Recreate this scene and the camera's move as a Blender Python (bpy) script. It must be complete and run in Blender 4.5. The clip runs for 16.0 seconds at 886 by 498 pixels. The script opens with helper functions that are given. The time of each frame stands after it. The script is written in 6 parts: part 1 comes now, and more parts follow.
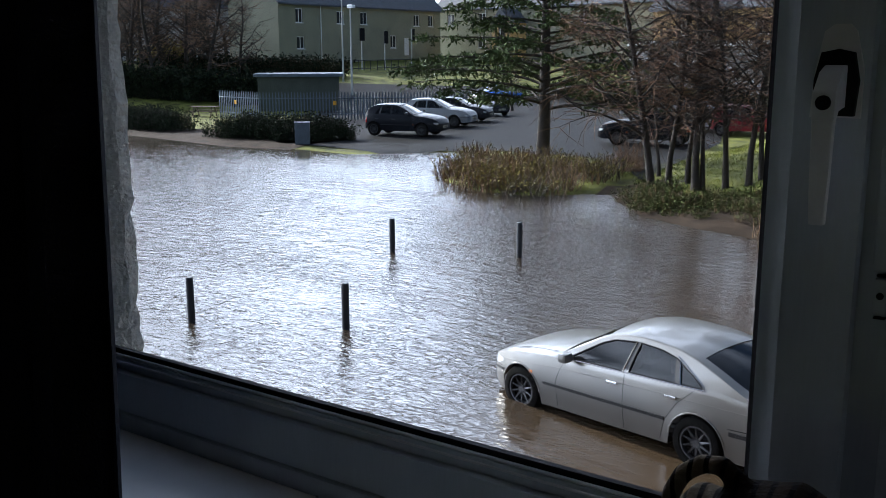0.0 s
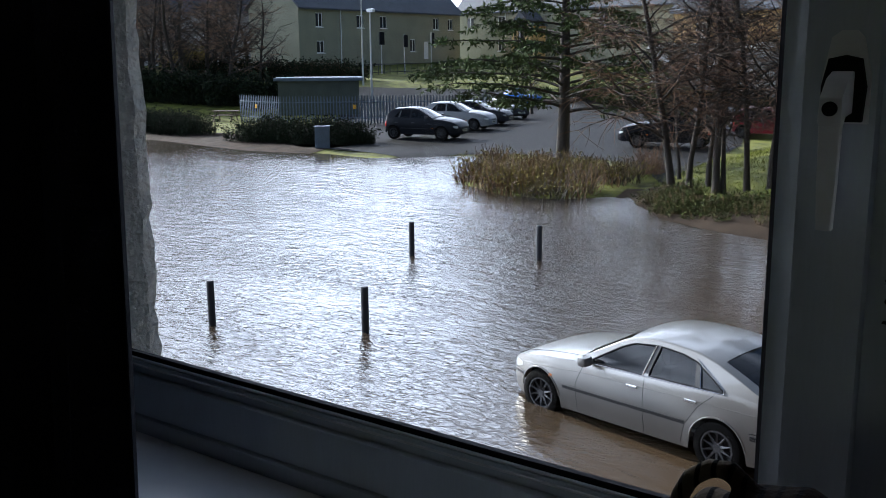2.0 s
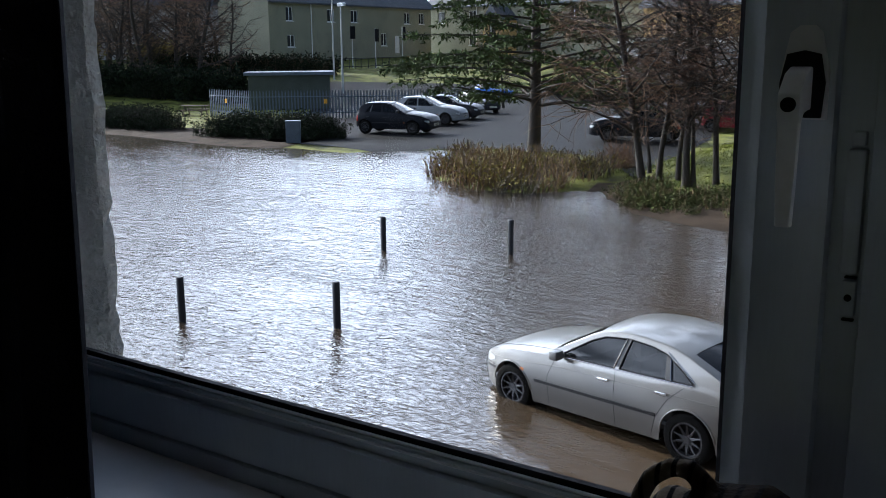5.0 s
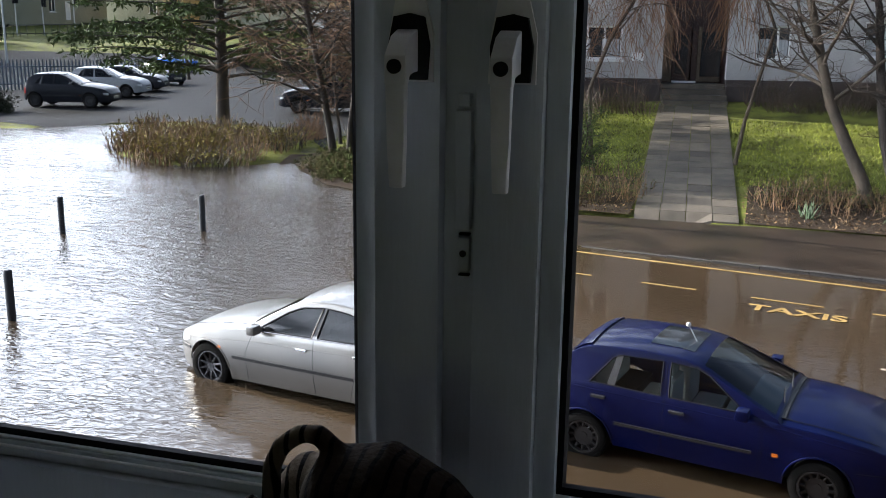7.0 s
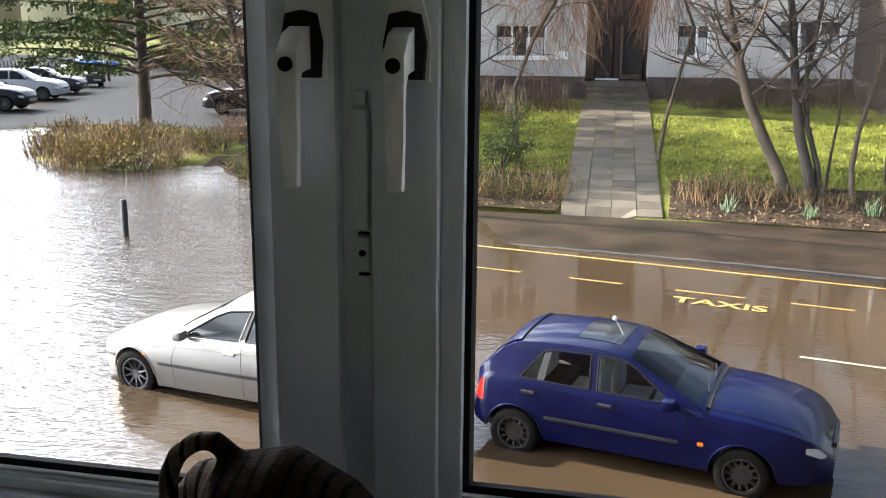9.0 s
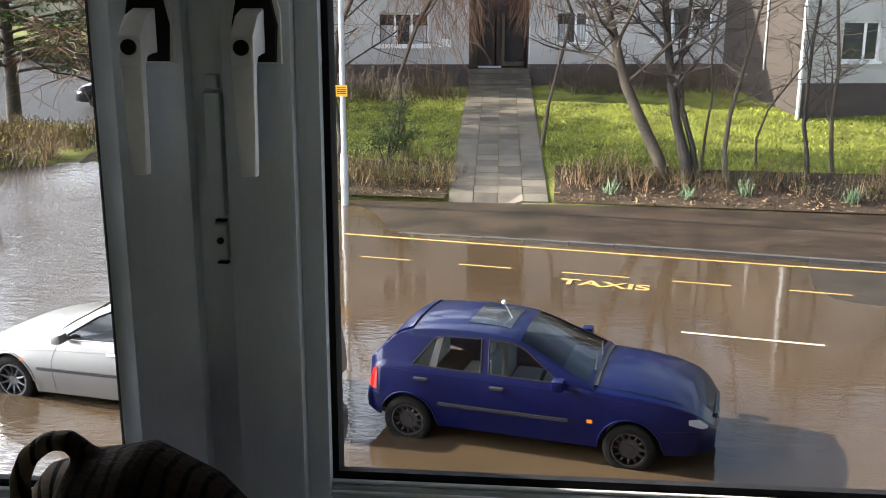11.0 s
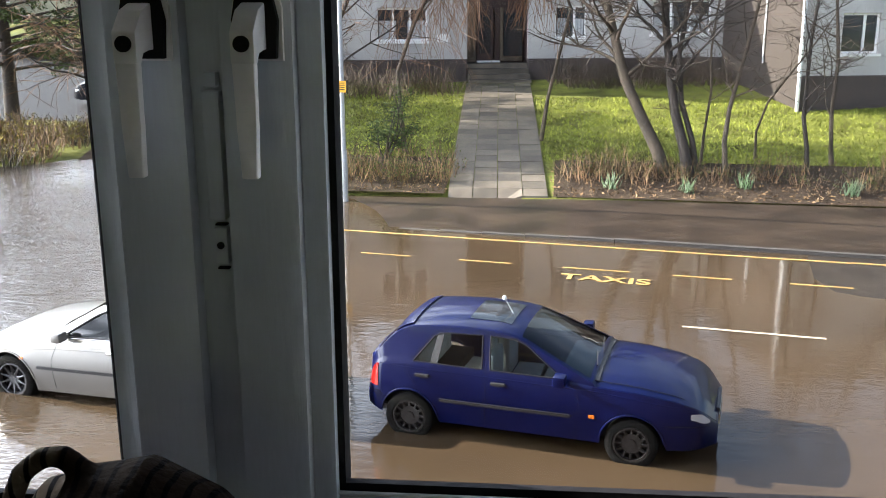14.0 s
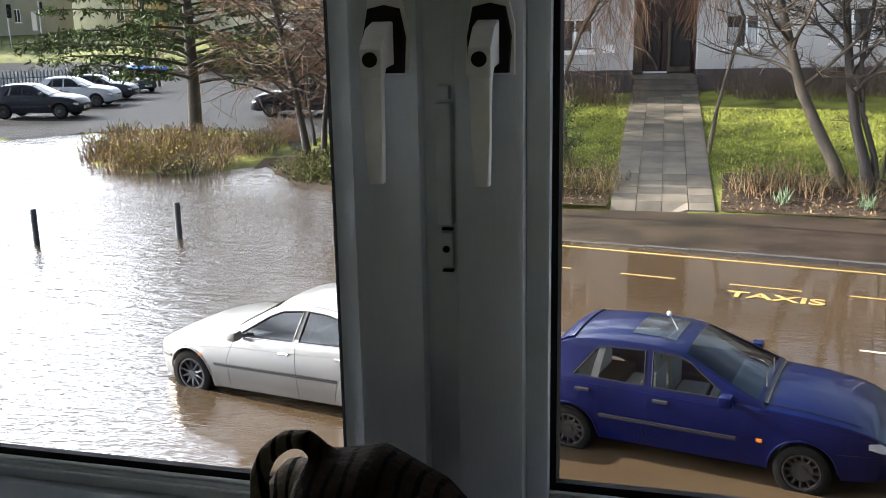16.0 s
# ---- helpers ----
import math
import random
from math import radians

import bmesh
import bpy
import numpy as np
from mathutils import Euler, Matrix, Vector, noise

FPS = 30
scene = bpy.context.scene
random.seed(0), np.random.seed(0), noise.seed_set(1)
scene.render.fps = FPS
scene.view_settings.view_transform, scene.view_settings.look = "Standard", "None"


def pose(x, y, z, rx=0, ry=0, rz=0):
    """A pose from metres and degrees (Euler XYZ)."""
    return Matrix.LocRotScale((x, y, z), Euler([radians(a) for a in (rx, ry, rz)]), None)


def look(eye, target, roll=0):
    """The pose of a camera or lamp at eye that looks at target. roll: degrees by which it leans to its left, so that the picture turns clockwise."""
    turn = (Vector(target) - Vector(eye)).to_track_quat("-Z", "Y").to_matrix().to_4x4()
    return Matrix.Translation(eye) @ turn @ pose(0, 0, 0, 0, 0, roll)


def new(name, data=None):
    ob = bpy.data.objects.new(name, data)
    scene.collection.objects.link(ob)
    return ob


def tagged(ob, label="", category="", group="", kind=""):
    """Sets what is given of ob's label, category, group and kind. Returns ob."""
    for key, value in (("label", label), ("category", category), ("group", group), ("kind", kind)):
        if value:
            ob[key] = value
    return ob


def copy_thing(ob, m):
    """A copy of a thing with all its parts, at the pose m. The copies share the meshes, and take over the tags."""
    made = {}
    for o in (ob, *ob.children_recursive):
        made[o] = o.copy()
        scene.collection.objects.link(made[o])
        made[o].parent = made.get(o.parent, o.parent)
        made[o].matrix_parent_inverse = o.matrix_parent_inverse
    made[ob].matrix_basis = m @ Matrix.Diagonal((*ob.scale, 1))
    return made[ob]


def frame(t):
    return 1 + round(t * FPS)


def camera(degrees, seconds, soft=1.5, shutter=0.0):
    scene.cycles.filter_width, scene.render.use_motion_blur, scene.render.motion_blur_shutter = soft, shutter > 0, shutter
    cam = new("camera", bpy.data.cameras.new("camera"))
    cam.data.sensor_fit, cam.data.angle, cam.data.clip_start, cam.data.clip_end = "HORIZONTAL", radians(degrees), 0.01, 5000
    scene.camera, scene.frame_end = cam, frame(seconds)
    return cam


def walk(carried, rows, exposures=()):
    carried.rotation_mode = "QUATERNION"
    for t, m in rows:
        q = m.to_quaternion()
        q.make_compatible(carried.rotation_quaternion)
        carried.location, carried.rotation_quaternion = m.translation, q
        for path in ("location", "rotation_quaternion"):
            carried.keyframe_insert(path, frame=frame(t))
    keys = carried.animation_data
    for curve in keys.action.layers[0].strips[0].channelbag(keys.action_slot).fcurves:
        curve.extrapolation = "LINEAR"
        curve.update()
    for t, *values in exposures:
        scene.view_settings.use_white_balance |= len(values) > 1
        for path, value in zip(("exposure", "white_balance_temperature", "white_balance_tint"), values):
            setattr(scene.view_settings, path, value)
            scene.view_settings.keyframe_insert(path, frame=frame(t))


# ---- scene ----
cam = camera(49.8, 16.0, soft=0.9)
PATH = [
    (0, (-0.081, -0.148, 4.669), (-1.256, 1.419, 4.261), -0.2),
    (0.5, (-0.079, -0.152, 4.671), (-1.258, 1.411, 4.262), -0.2),
    (1, (-0.074, -0.156, 4.673), (-1.259, 1.403, 4.269), -0.3),
    (1.5, (-0.073, -0.148, 4.673), (-1.269, 1.404, 4.269), -0.5),
    (2, (-0.068, -0.149, 4.673), (-1.277, 1.394, 4.272), -0.5),
    (2.5, (-0.067, -0.148, 4.674), (-1.283, 1.388, 4.274), -0.7),
    (3, (-0.068, -0.141, 4.674), (-1.293, 1.389, 4.277), -0.7),
    (5.5, (-0.064, -0.122, 4.673), (-1.162, 1.494, 4.246), -0.2),
    (6, (-0.05, -0.109, 4.67), (-1.026, 1.581, 4.231), -0.3),
    (6.5, (-0.027, -0.102, 4.666), (-0.815, 1.679, 4.207), 0.0),
    (7, (-0.016, -0.079, 4.664), (-0.616, 1.771, 4.196), 0.7),
    (7.5, (-0.01, -0.084, 4.663), (-0.576, 1.778, 4.199), 0.7),
    (8, (-0.001, -0.08, 4.662), (-0.516, 1.797, 4.199), 0.9),
    (8.5, (0.006, -0.072, 4.662), (-0.473, 1.812, 4.19), 0.6),
    (9, (0.009, -0.064, 4.662), (-0.451, 1.826, 4.194), 0.5),
    (9.5, (0.01, -0.071, 4.662), (-0.438, 1.821, 4.193), 0.5),
    (10, (0.024, -0.067, 4.66), (-0.356, 1.837, 4.18), 0.3),
    (12.5, (0.038, -0.042, 4.653), (-0.097, 1.892, 4.163), 0.4),
    (13, (0.033, -0.035, 4.655), (-0.128, 1.897, 4.164), 0.2),
    (13.5, (0.028, -0.03, 4.652), (-0.158, 1.898, 4.153), 0.2),
    (14, (0.022, -0.024, 4.654), (-0.211, 1.899, 4.156), -0.2),
    (14.5, (0.018, -0.028, 4.655), (-0.263, 1.889, 4.159), -0.5),
    (15, (0.012, -0.029, 4.658), (-0.344, 1.877, 4.167), -0.8),
    (15.5, (-0.003, -0.035, 4.657), (-0.429, 1.856, 4.167), -0.8),
    (16, (-0.025, -0.065, 4.658), (-0.582, 1.798, 4.186), -1.1),
]
walk(cam, [(t, look(eye, aim, lean)) for t, eye, aim, lean in PATH],
     exposures=[(0, 0.85, 5450, 15), (6.3, 0.85, 5450, 15), (7, 1.35, 5800, 15), (8, 2.0, 6100, 15), (9, 2.3, 6200, 15), (9.5, 2.25, 6200, 15), (10, 2.05, 6200, 15), (12.5, 2.42, 5950, 15), (16, 2.15, 6100, 15)])
SUN_EL, SUN_AZ = 24.0, -81.0   # degrees; azimuth from +y towards +x
scene.world = bpy.data.worlds.new("sky")
scene.world.use_nodes = True
wt = scene.world.node_tree
wt.nodes.clear()
w_out = wt.nodes.new("ShaderNodeOutputWorld")
w_bg = wt.nodes.new("ShaderNodeBackground")
w_sky = wt.nodes.new("ShaderNodeTexSky")
w_sky.sky_type, w_sky.sun_disc = "NISHITA", False
w_sky.sun_elevation, w_sky.sun_rotation = radians(SUN_EL), radians(SUN_AZ % 360)
w_sky.air_density, w_sky.dust_density = 1.0, 2.0
w_co = wt.nodes.new("ShaderNodeTexCoord")
w_map = wt.nodes.new("ShaderNodeMapping")
w_map.inputs["Scale"].default_value = (1.6, 1.6, 5.0)
w_cl = wt.nodes.new("ShaderNodeTexNoise")
w_cl.inputs["Scale"].default_value, w_cl.inputs["Detail"].default_value = 1.5, 6
w_ramp = wt.nodes.new("ShaderNodeValToRGB")
w_ramp.color_ramp.elements[0].position, w_ramp.color_ramp.elements[1].position = 0.36, 0.60
w_mix = wt.nodes.new("ShaderNodeMixRGB")
w_mix.blend_type = "ADD"
w_mix.inputs[2].default_value = (88.0, 89.0, 92.0, 1)
wt.links.new(w_co.outputs["Generated"], w_map.inputs["Vector"])
wt.links.new(w_map.outputs[0], w_cl.inputs["Vector"])
wt.links.new(w_cl.outputs[0], w_ramp.inputs[0])
w_sep = wt.nodes.new("ShaderNodeSeparateXYZ")
w_low = wt.nodes.new("ShaderNodeMapRange")
w_low.interpolation_type = "SMOOTHSTEP"
for key, value in (("From Min", 0.72), ("From Max", 0.34), ("To Min", 0.08), ("To Max", 1.0)):
    w_low.inputs[key].default_value = value
w_mul = wt.nodes.new("ShaderNodeMath")
w_mul.operation = "MULTIPLY"
wt.links.new(w_co.outputs["Generated"], w_sep.inputs[0])
wt.links.new(w_sep.outputs[2], w_low.inputs["Value"])
wt.links.new(w_ramp.outputs[0], w_mul.inputs[0])
wt.links.new(w_low.outputs[0], w_mul.inputs[1])
# thin cloud is brightest round the sun
w_dot = wt.nodes.new("ShaderNodeVectorMath")
w_dot.operation = "DOT_PRODUCT"
w_dot.inputs[1].default_value = (math.sin(radians(SUN_AZ)) * math.cos(radians(SUN_EL)), math.cos(radians(SUN_AZ)) * math.cos(radians(SUN_EL)), math.sin(radians(SUN_EL)))
w_near = wt.nodes.new("ShaderNodeMapRange")
w_near.interpolation_type = "SMOOTHSTEP"
for key, value in (("From Min", 0.18), ("From Max", 0.86), ("To Min", 0.04), ("To Max", 1.0)):
    w_near.inputs[key].default_value = value
w_glow = wt.nodes.new("ShaderNodeMath")
w_glow.operation = "MULTIPLY"
wt.links.new(w_co.outputs["Generated"], w_dot.inputs[0])
wt.links.new(w_dot.outputs["Value"], w_near.inputs["Value"])
wt.links.new(w_mul.outputs[0], w_glow.inputs[0])
wt.links.new(w_near.outputs[0], w_glow.inputs[1])
wt.links.new(w_glow.outputs[0], w_mix.inputs[0])
wt.links.new(w_sky.outputs[0], w_mix.inputs[1])
wt.links.new(w_mix.outputs[0], w_bg.inputs[0])
w_bg.inputs[1].default_value = 0.05
wt.links.new(w_bg.outputs[0], w_out.inputs[0])

sun = new("sun", bpy.data.lights.new("sun", "SUN"))
sun.data.energy, sun.data.angle, sun.data.color = 5.0, radians(0.6), (1.0, 0.90, 0.74)
SUN_DIR = Vector((math.sin(radians(SUN_AZ)) * math.cos(radians(SUN_EL)),
                  math.cos(radians(SUN_AZ)) * math.cos(radians(SUN_EL)), math.sin(radians(SUN_EL))))
sun.matrix_world = look(SUN_DIR * 60, (0, 0, 0))


# ---- materials ----
def link(nt, a, b):
    nt.links.new(a, b)


def mat(name, col, rough=0.6, metal=0.0, var=0.25, scale=6.0, fine=60.0, bump=0.2, spec=0.5, col2=None, stretch=(1, 1, 1),
        island=0.0, obj_random=0.0, coat=0.0):
    """A surface with variation at two scales and a fine relief."""
    m = bpy.data.materials.new(name)
    m.use_nodes = True
    nt = m.node_tree
    b = nt.nodes["Principled BSDF"]
    co = nt.nodes.new("ShaderNodeTexCoord")
    mp = nt.nodes.new("ShaderNodeMapping")
    mp.inputs["Scale"].default_value = stretch
    link(nt, co.outputs["Object"], mp.inputs["Vector"])
    n1 = nt.nodes.new("ShaderNodeTexNoise")
    n1.inputs["Scale"].default_value, n1.inputs["Detail"].default_value = scale, 4
    n2 = nt.nodes.new("ShaderNodeTexNoise")
    n2.inputs["Scale"].default_value, n2.inputs["Detail"].default_value = fine, 3
    for n in (n1, n2):
        link(nt, mp.outputs[0], n.inputs["Vector"])
    add = nt.nodes.new("ShaderNodeMath")
    add.operation = "ADD"
    half = nt.nodes.new("ShaderNodeMath")
    half.operation, half.inputs[1].default_value = "MULTIPLY", 0.5
    link(nt, n2.outputs[0], half.inputs[0])
    link(nt, n1.outputs[0], add.inputs[0])
    link(nt, half.outputs[0], add.inputs[1])
    last = add.outputs[0]
    for use, source, out in ((island, "ShaderNodeNewGeometry", "Random Per Island"), (obj_random, "ShaderNodeObjectInfo", "Random")):
        if use:
            g = nt.nodes.new(source)
            k = nt.nodes.new("ShaderNodeMath")
            k.operation, k.inputs[1].default_value = "MULTIPLY_ADD", use
            k.inputs[2].default_value = -use / 2
            link(nt, g.outputs[out], k.inputs[0])
            s = nt.nodes.new("ShaderNodeMath")
            s.operation = "ADD"
            link(nt, last, s.inputs[0])
            link(nt, k.outputs[0], s.inputs[1])
            last = s.outputs[0]
    r = nt.nodes.new("ShaderNodeValToRGB")
    r.color_ramp.elements[0].position, r.color_ramp.elements[1].position = 0.5, 1.0
    d = tuple(c * (1 - var) for c in col)
    u = col2 or tuple(min(1, c * (1 + var)) for c in col)
    r.color_ramp.elements[0].color, r.color_ramp.elements[1].color = (*d, 1), (*u, 1)
    link(nt, last, r.inputs[0])
    link(nt, r.outputs[0], b.inputs["Base Color"])
    rr = nt.nodes.new("ShaderNodeMapRange")
    rr.inputs["To Min"].default_value, rr.inputs["To Max"].default_value = max(0.0, rough - 0.08), min(1.0, rough + 0.08)
    link(nt, n1.outputs[0], rr.inputs["Value"])
    link(nt, rr.outputs[0], b.inputs["Roughness"])
    b.inputs["Metallic"].default_value = metal
    b.inputs["Specular IOR Level"].default_value = spec
    b.inputs["Coat Weight"].default_value = coat
    b.inputs["Coat Roughness"].default_value = 0.04
    if bump:
        bp = nt.nodes.new("ShaderNodeBump")
        bp.inputs["Strength"].default_value, bp.inputs["Distance"].default_value = bump, 0.02
        link(nt, n2.outputs[0], bp.inputs["Height"])
        link(nt, bp.outputs[0], b.inputs["Normal"])
    return m


def glass_mat(name, tint, alpha_mix):
    """Thin glass: clear with a mirror sheen."""
    m = bpy.data.materials.new(name)
    m.use_nodes = True
    nt = m.node_tree
    nt.nodes.clear()
    o = nt.nodes.new("ShaderNodeOutputMaterial")
    t = nt.nodes.new("ShaderNodeBsdfTransparent")
    t.inputs[0].default_value = (*tint, 1)
    g = nt.nodes.new("ShaderNodeBsdfGlossy")
    g.inputs["Roughness"].default_value = 0.01
    lw = nt.nodes.new("ShaderNodeLayerWeight")
    lw.inputs["Blend"].default_value = 0.5
    pw = nt.nodes.new("ShaderNodeMath")
    pw.operation, pw.inputs[1].default_value = "POWER", 4.0
    link(nt, lw.outputs["Facing"], pw.inputs[0])
    f = nt.nodes.new("ShaderNodeMath")
    f.operation, f.inputs[1].default_value, f.inputs[2].default_value = "MULTIPLY_ADD", 0.7, alpha_mix
    link(nt, pw.outputs[0], f.inputs[0])
    x = nt.nodes.new("ShaderNodeMixShader")
    link(nt, f.outputs[0], x.inputs[0])
    link(nt, t.outputs[0], x.inputs[1])
    link(nt, g.outputs[0], x.inputs[2])
    link(nt, x.outputs[0], o.inputs[0])
    return m


def water_mat():
    m = bpy.data.materials.new("muddy_flood_water")
    m.use_nodes = True
    nt = m.node_tree
    b = nt.nodes["Principled BSDF"]
    b.inputs["Roughness"].default_value = 0.04
    b.inputs["IOR"].default_value = 1.33
    co = nt.nodes.new("ShaderNodeTexCoord")
    mud = nt.nodes.new("ShaderNodeTexNoise")
    mud.inputs["Scale"].default_value, mud.inputs["Detail"].default_value = 0.35, 5
    link(nt, co.outputs["Object"], mud.inputs["Vector"])
    r = nt.nodes.new("ShaderNodeValToRGB")
    r.color_ramp.elements[0].position, r.color_ramp.elements[1].position = 0.3, 0.7
    r.color_ramp.elements[0].color, r.color_ramp.elements[1].color = (0.043, 0.029, 0.0165, 1), (0.070, 0.047, 0.027, 1)
    link(nt, mud.outputs[0], r.inputs[0])
    # wind ripples: open pool rough, sheltered road calm
    wv = nt.nodes.new("ShaderNodeMapping")
    wv.inputs["Rotation"].default_value = (0, 0, radians(25))
    wv.inputs["Scale"].default_value = (1.0, 2.2, 1.0)
    link(nt, co.outputs["Object"], wv.inputs["Vector"])
    def ripple(scale, detail, warp):
        n = nt.nodes.new("ShaderNodeTexNoise")
        n.inputs["Scale"].default_value, n.inputs["Detail"].default_value = scale, detail
        n.inputs["Distortion"].default_value = warp
        link(nt, wv.outputs[0], n.inputs["Vector"])
        return n.outputs[0]

    def blend(op, p, q):
        n = nt.nodes.new("ShaderNodeMath")
        n.operation = op
        for k, v in enumerate((p, q)):
            if isinstance(v, float):
                n.inputs[k].default_value = v
            else:
                link(nt, v, n.inputs[k])
        return n.outputs[0]

    gust = nt.nodes.new("ShaderNodeMapRange")
    for k, v in (("From Min", 0.35), ("From Max", 0.65), ("To Min", 0.6), ("To Max", 1.0)):
        gust.inputs[k].default_value = v
    link(nt, ripple(0.16, 3, 0.8), gust.inputs["Value"])
    swell = blend("ADD", blend("MULTIPLY", ripple(1.5, 3, 0.6), 0.62), blend("MULTIPLY", ripple(4.6, 3, 0.9), 0.36))
    sep = nt.nodes.new("ShaderNodeSeparateXYZ")
    link(nt, co.outputs["Object"], sep.inputs[0])
    shelter = nt.nodes.new("ShaderNodeMapRange")
    shelter.interpolation_type = "SMOOTHSTEP"
    for k, v in (("From Min", -9.0), ("From Max", -3.5), ("To Min", 1.0), ("To Max", 0.07)):
        shelter.inputs[k].default_value = v
    link(nt, sep.outputs[0], shelter.inputs["Value"])
    deep = nt.nodes.new("ShaderNodeMixRGB")
    deep.inputs[2].default_value = (0.040, 0.031, 0.022, 1)
    link(nt, shelter.outputs[0], deep.inputs[0])
    link(nt, r.outputs[0], deep.inputs[1])
    link(nt, deep.outputs[0], b.inputs["Base Color"])
    bp = nt.nodes.new("ShaderNodeBump")
    bp.inputs["Distance"].default_value = 0.078
    lee = nt.nodes.new("ShaderNodeMapRange")
    lee.interpolation_type = "SMOOTHSTEP"
    for k, v in (("From Min", 21.0), ("From Max", 33.0), ("To Min", 1.0), ("To Max", 0.30)):
        lee.inputs[k].default_value = v
    link(nt, sep.outputs[1], lee.inputs["Value"])
    link(nt, blend("MULTIPLY", blend("MULTIPLY", swell, gust.outputs[0]), lee.outputs[0]), bp.inputs["Height"])
    link(nt, shelter.outputs[0], bp.inputs["Strength"])
    link(nt, bp.outputs[0], b.inputs["Normal"])
    return m


M_WATER = water_mat()
M_GRASS = mat("grass", (0.12, 0.128, 0.022), 0.9, var=0.75, scale=1.1, fine=13, bump=1.0, spec=0.2)
M_BLADE = mat("grass_blades", (0.20, 0.225, 0.034), 0.7, var=0.75, scale=0.8, fine=5, bump=0, spec=0.1, island=0.5)
M_ASPHALT = mat("wet_asphalt", (0.017, 0.0165, 0.0165), 0.75, var=0.6, scale=0.25, fine=90, bump=0.25, spec=0.06)
M_ROAD = mat("road_asphalt", (0.034, 0.027, 0.021), 0.5, spec=0.15, var=0.3, scale=0.9, fine=120, bump=0.5)
M_PAVE = mat("pavement_tarmac", (0.034, 0.0235, 0.016), 0.45, spec=0.12, var=0.6, scale=0.9, fine=70, bump=0.4)
M_KERB = mat("kerb_concrete", (0.055, 0.048, 0.042), 0.7, var=0.3, scale=4, fine=60, bump=0.3)
M_SLAB = mat("path_slabs", (0.10, 0.082, 0.062), 0.65, var=0.45, scale=2, fine=50, bump=0.3, obj_random=0.5)
M_SOIL = mat("soil", (0.045, 0.032, 0.022), 0.95, var=0.5, scale=1.5, fine=18, bump=0.9, spec=0.1)
M_YELLOW = mat("yellow_paint", (0.40, 0.255, 0.075), 0.5, var=0.3, scale=4, fine=40, bump=0.2)
M_WHITE_LINE = mat("white_paint", (0.42, 0.35, 0.26), 0.5, var=0.25, scale=4, fine=40, bump=0.2)
M_HARL = mat("grey_harling", (0.45, 0.435, 0.42), 0.95, var=0.25, scale=0.7, fine=35, bump=0.7, spec=0.1)
M_PLINTH = mat("dark_plinth", (0.065, 0.050, 0.045), 0.9, var=0.35, scale=1.5, fine=40, bump=0.4)
# brick and mortar darkened to stand in for missing shade on the cheek wall
M_BRICK = mat("brown_brick", (0.042, 0.027, 0.019), 0.9, var=0.3, scale=2, fine=30, bump=0.5, obj_random=0.6)
M_MORTAR = mat("mortar", (0.030, 0.022, 0.017), 0.95, var=0.2)
M_UPVC = mat("white_upvc", (0.78, 0.78, 0.77), 0.35, var=0.04, scale=3, fine=40, bump=0.03)
M_FRAME = mat("satin_window_frame", (0.50, 0.55, 0.61), 0.38, var=0.07, scale=3, fine=80, bump=0.04, stretch=(4, 4, 0.4))
M_HANDLE = mat("painted_handle", (0.70, 0.71, 0.73), 0.35, var=0.05, scale=8, fine=120, bump=0.04)
M_BLACK = mat("black_rubber", (0.012, 0.012, 0.014), 0.8, spec=0.1, var=0.3, bump=0.1)
M_ROOM = mat("room_paint", (0.74, 0.73, 0.70), 0.9, var=0.06, scale=2, fine=60, bump=0.1)
M_CARPET = mat("carpet", (0.26, 0.23, 0.21), 1.0, var=0.3, fine=150, bump=0.6)
M_CURTAIN = mat("dark_curtain", (0.012, 0.012, 0.018), 0.95, var=0.35, scale=5, fine=220, bump=0.3, spec=0.1)
M_ROUGHCAST = mat("cream_roughcast", (0.55, 0.52, 0.47), 0.95, var=0.25, scale=8, fine=70, bump=1.0, spec=0.1)
# invented dark tone for the unseen outer wall, so car paint reflects less light
M_OWNWALL = mat("unseen_dark_wall", (0.13, 0.09, 0.065), 0.95, var=0.3, scale=1.5, fine=30, bump=0.3, spec=0.05)
M_GLASS = glass_mat("window_glass", (0.96, 0.98, 0.97), 0.012)
M_CARGLASS = glass_mat("car_glass", (0.74, 0.82, 0.82), 0.03)
M_TINTGLASS = glass_mat("tinted_car_glass", (0.11, 0.13, 0.15), 0.03)
M_SCREEN = glass_mat("green_tinted_screen", (0.30, 0.40, 0.46), 0.025)
M_DARKGLASS = mat("dark_pane", (0.025, 0.03, 0.035), 0.08, var=0.2, bump=0, spec=0.6)
M_TYRE = mat("tyre_rubber", (0.007, 0.0066, 0.006), 0.9, spec=0.1, var=0.4, scale=10, fine=90, bump=0.3)
M_ALLOY = mat("alloy", (0.07, 0.07, 0.073), 0.4, metal=0.4, var=0.2, bump=0)
M_STEEL = mat("black_steel_wheel", (0.016, 0.014, 0.013), 0.5, var=0.4, scale=14, bump=0.1)
M_SILVER = mat("silver_paint", (0.215, 0.208, 0.193), 0.36, metal=0.55, var=0.06, scale=1.5, fine=40, bump=0.0, coat=0.7)
M_BLUE = mat("blue_paint", (0.0007, 0.0028, 0.034), 0.4, metal=0.0, var=0.25, scale=2, fine=30, bump=0.0, spec=0.1, coat=0.4)
M_CHROME = mat("chrome", (0.7, 0.7, 0.7), 0.15, metal=1.0, var=0.05, bump=0)
M_LENS = mat("lamp_lens", (0.75, 0.77, 0.78), 0.12, var=0.1, bump=0, coat=0.6)
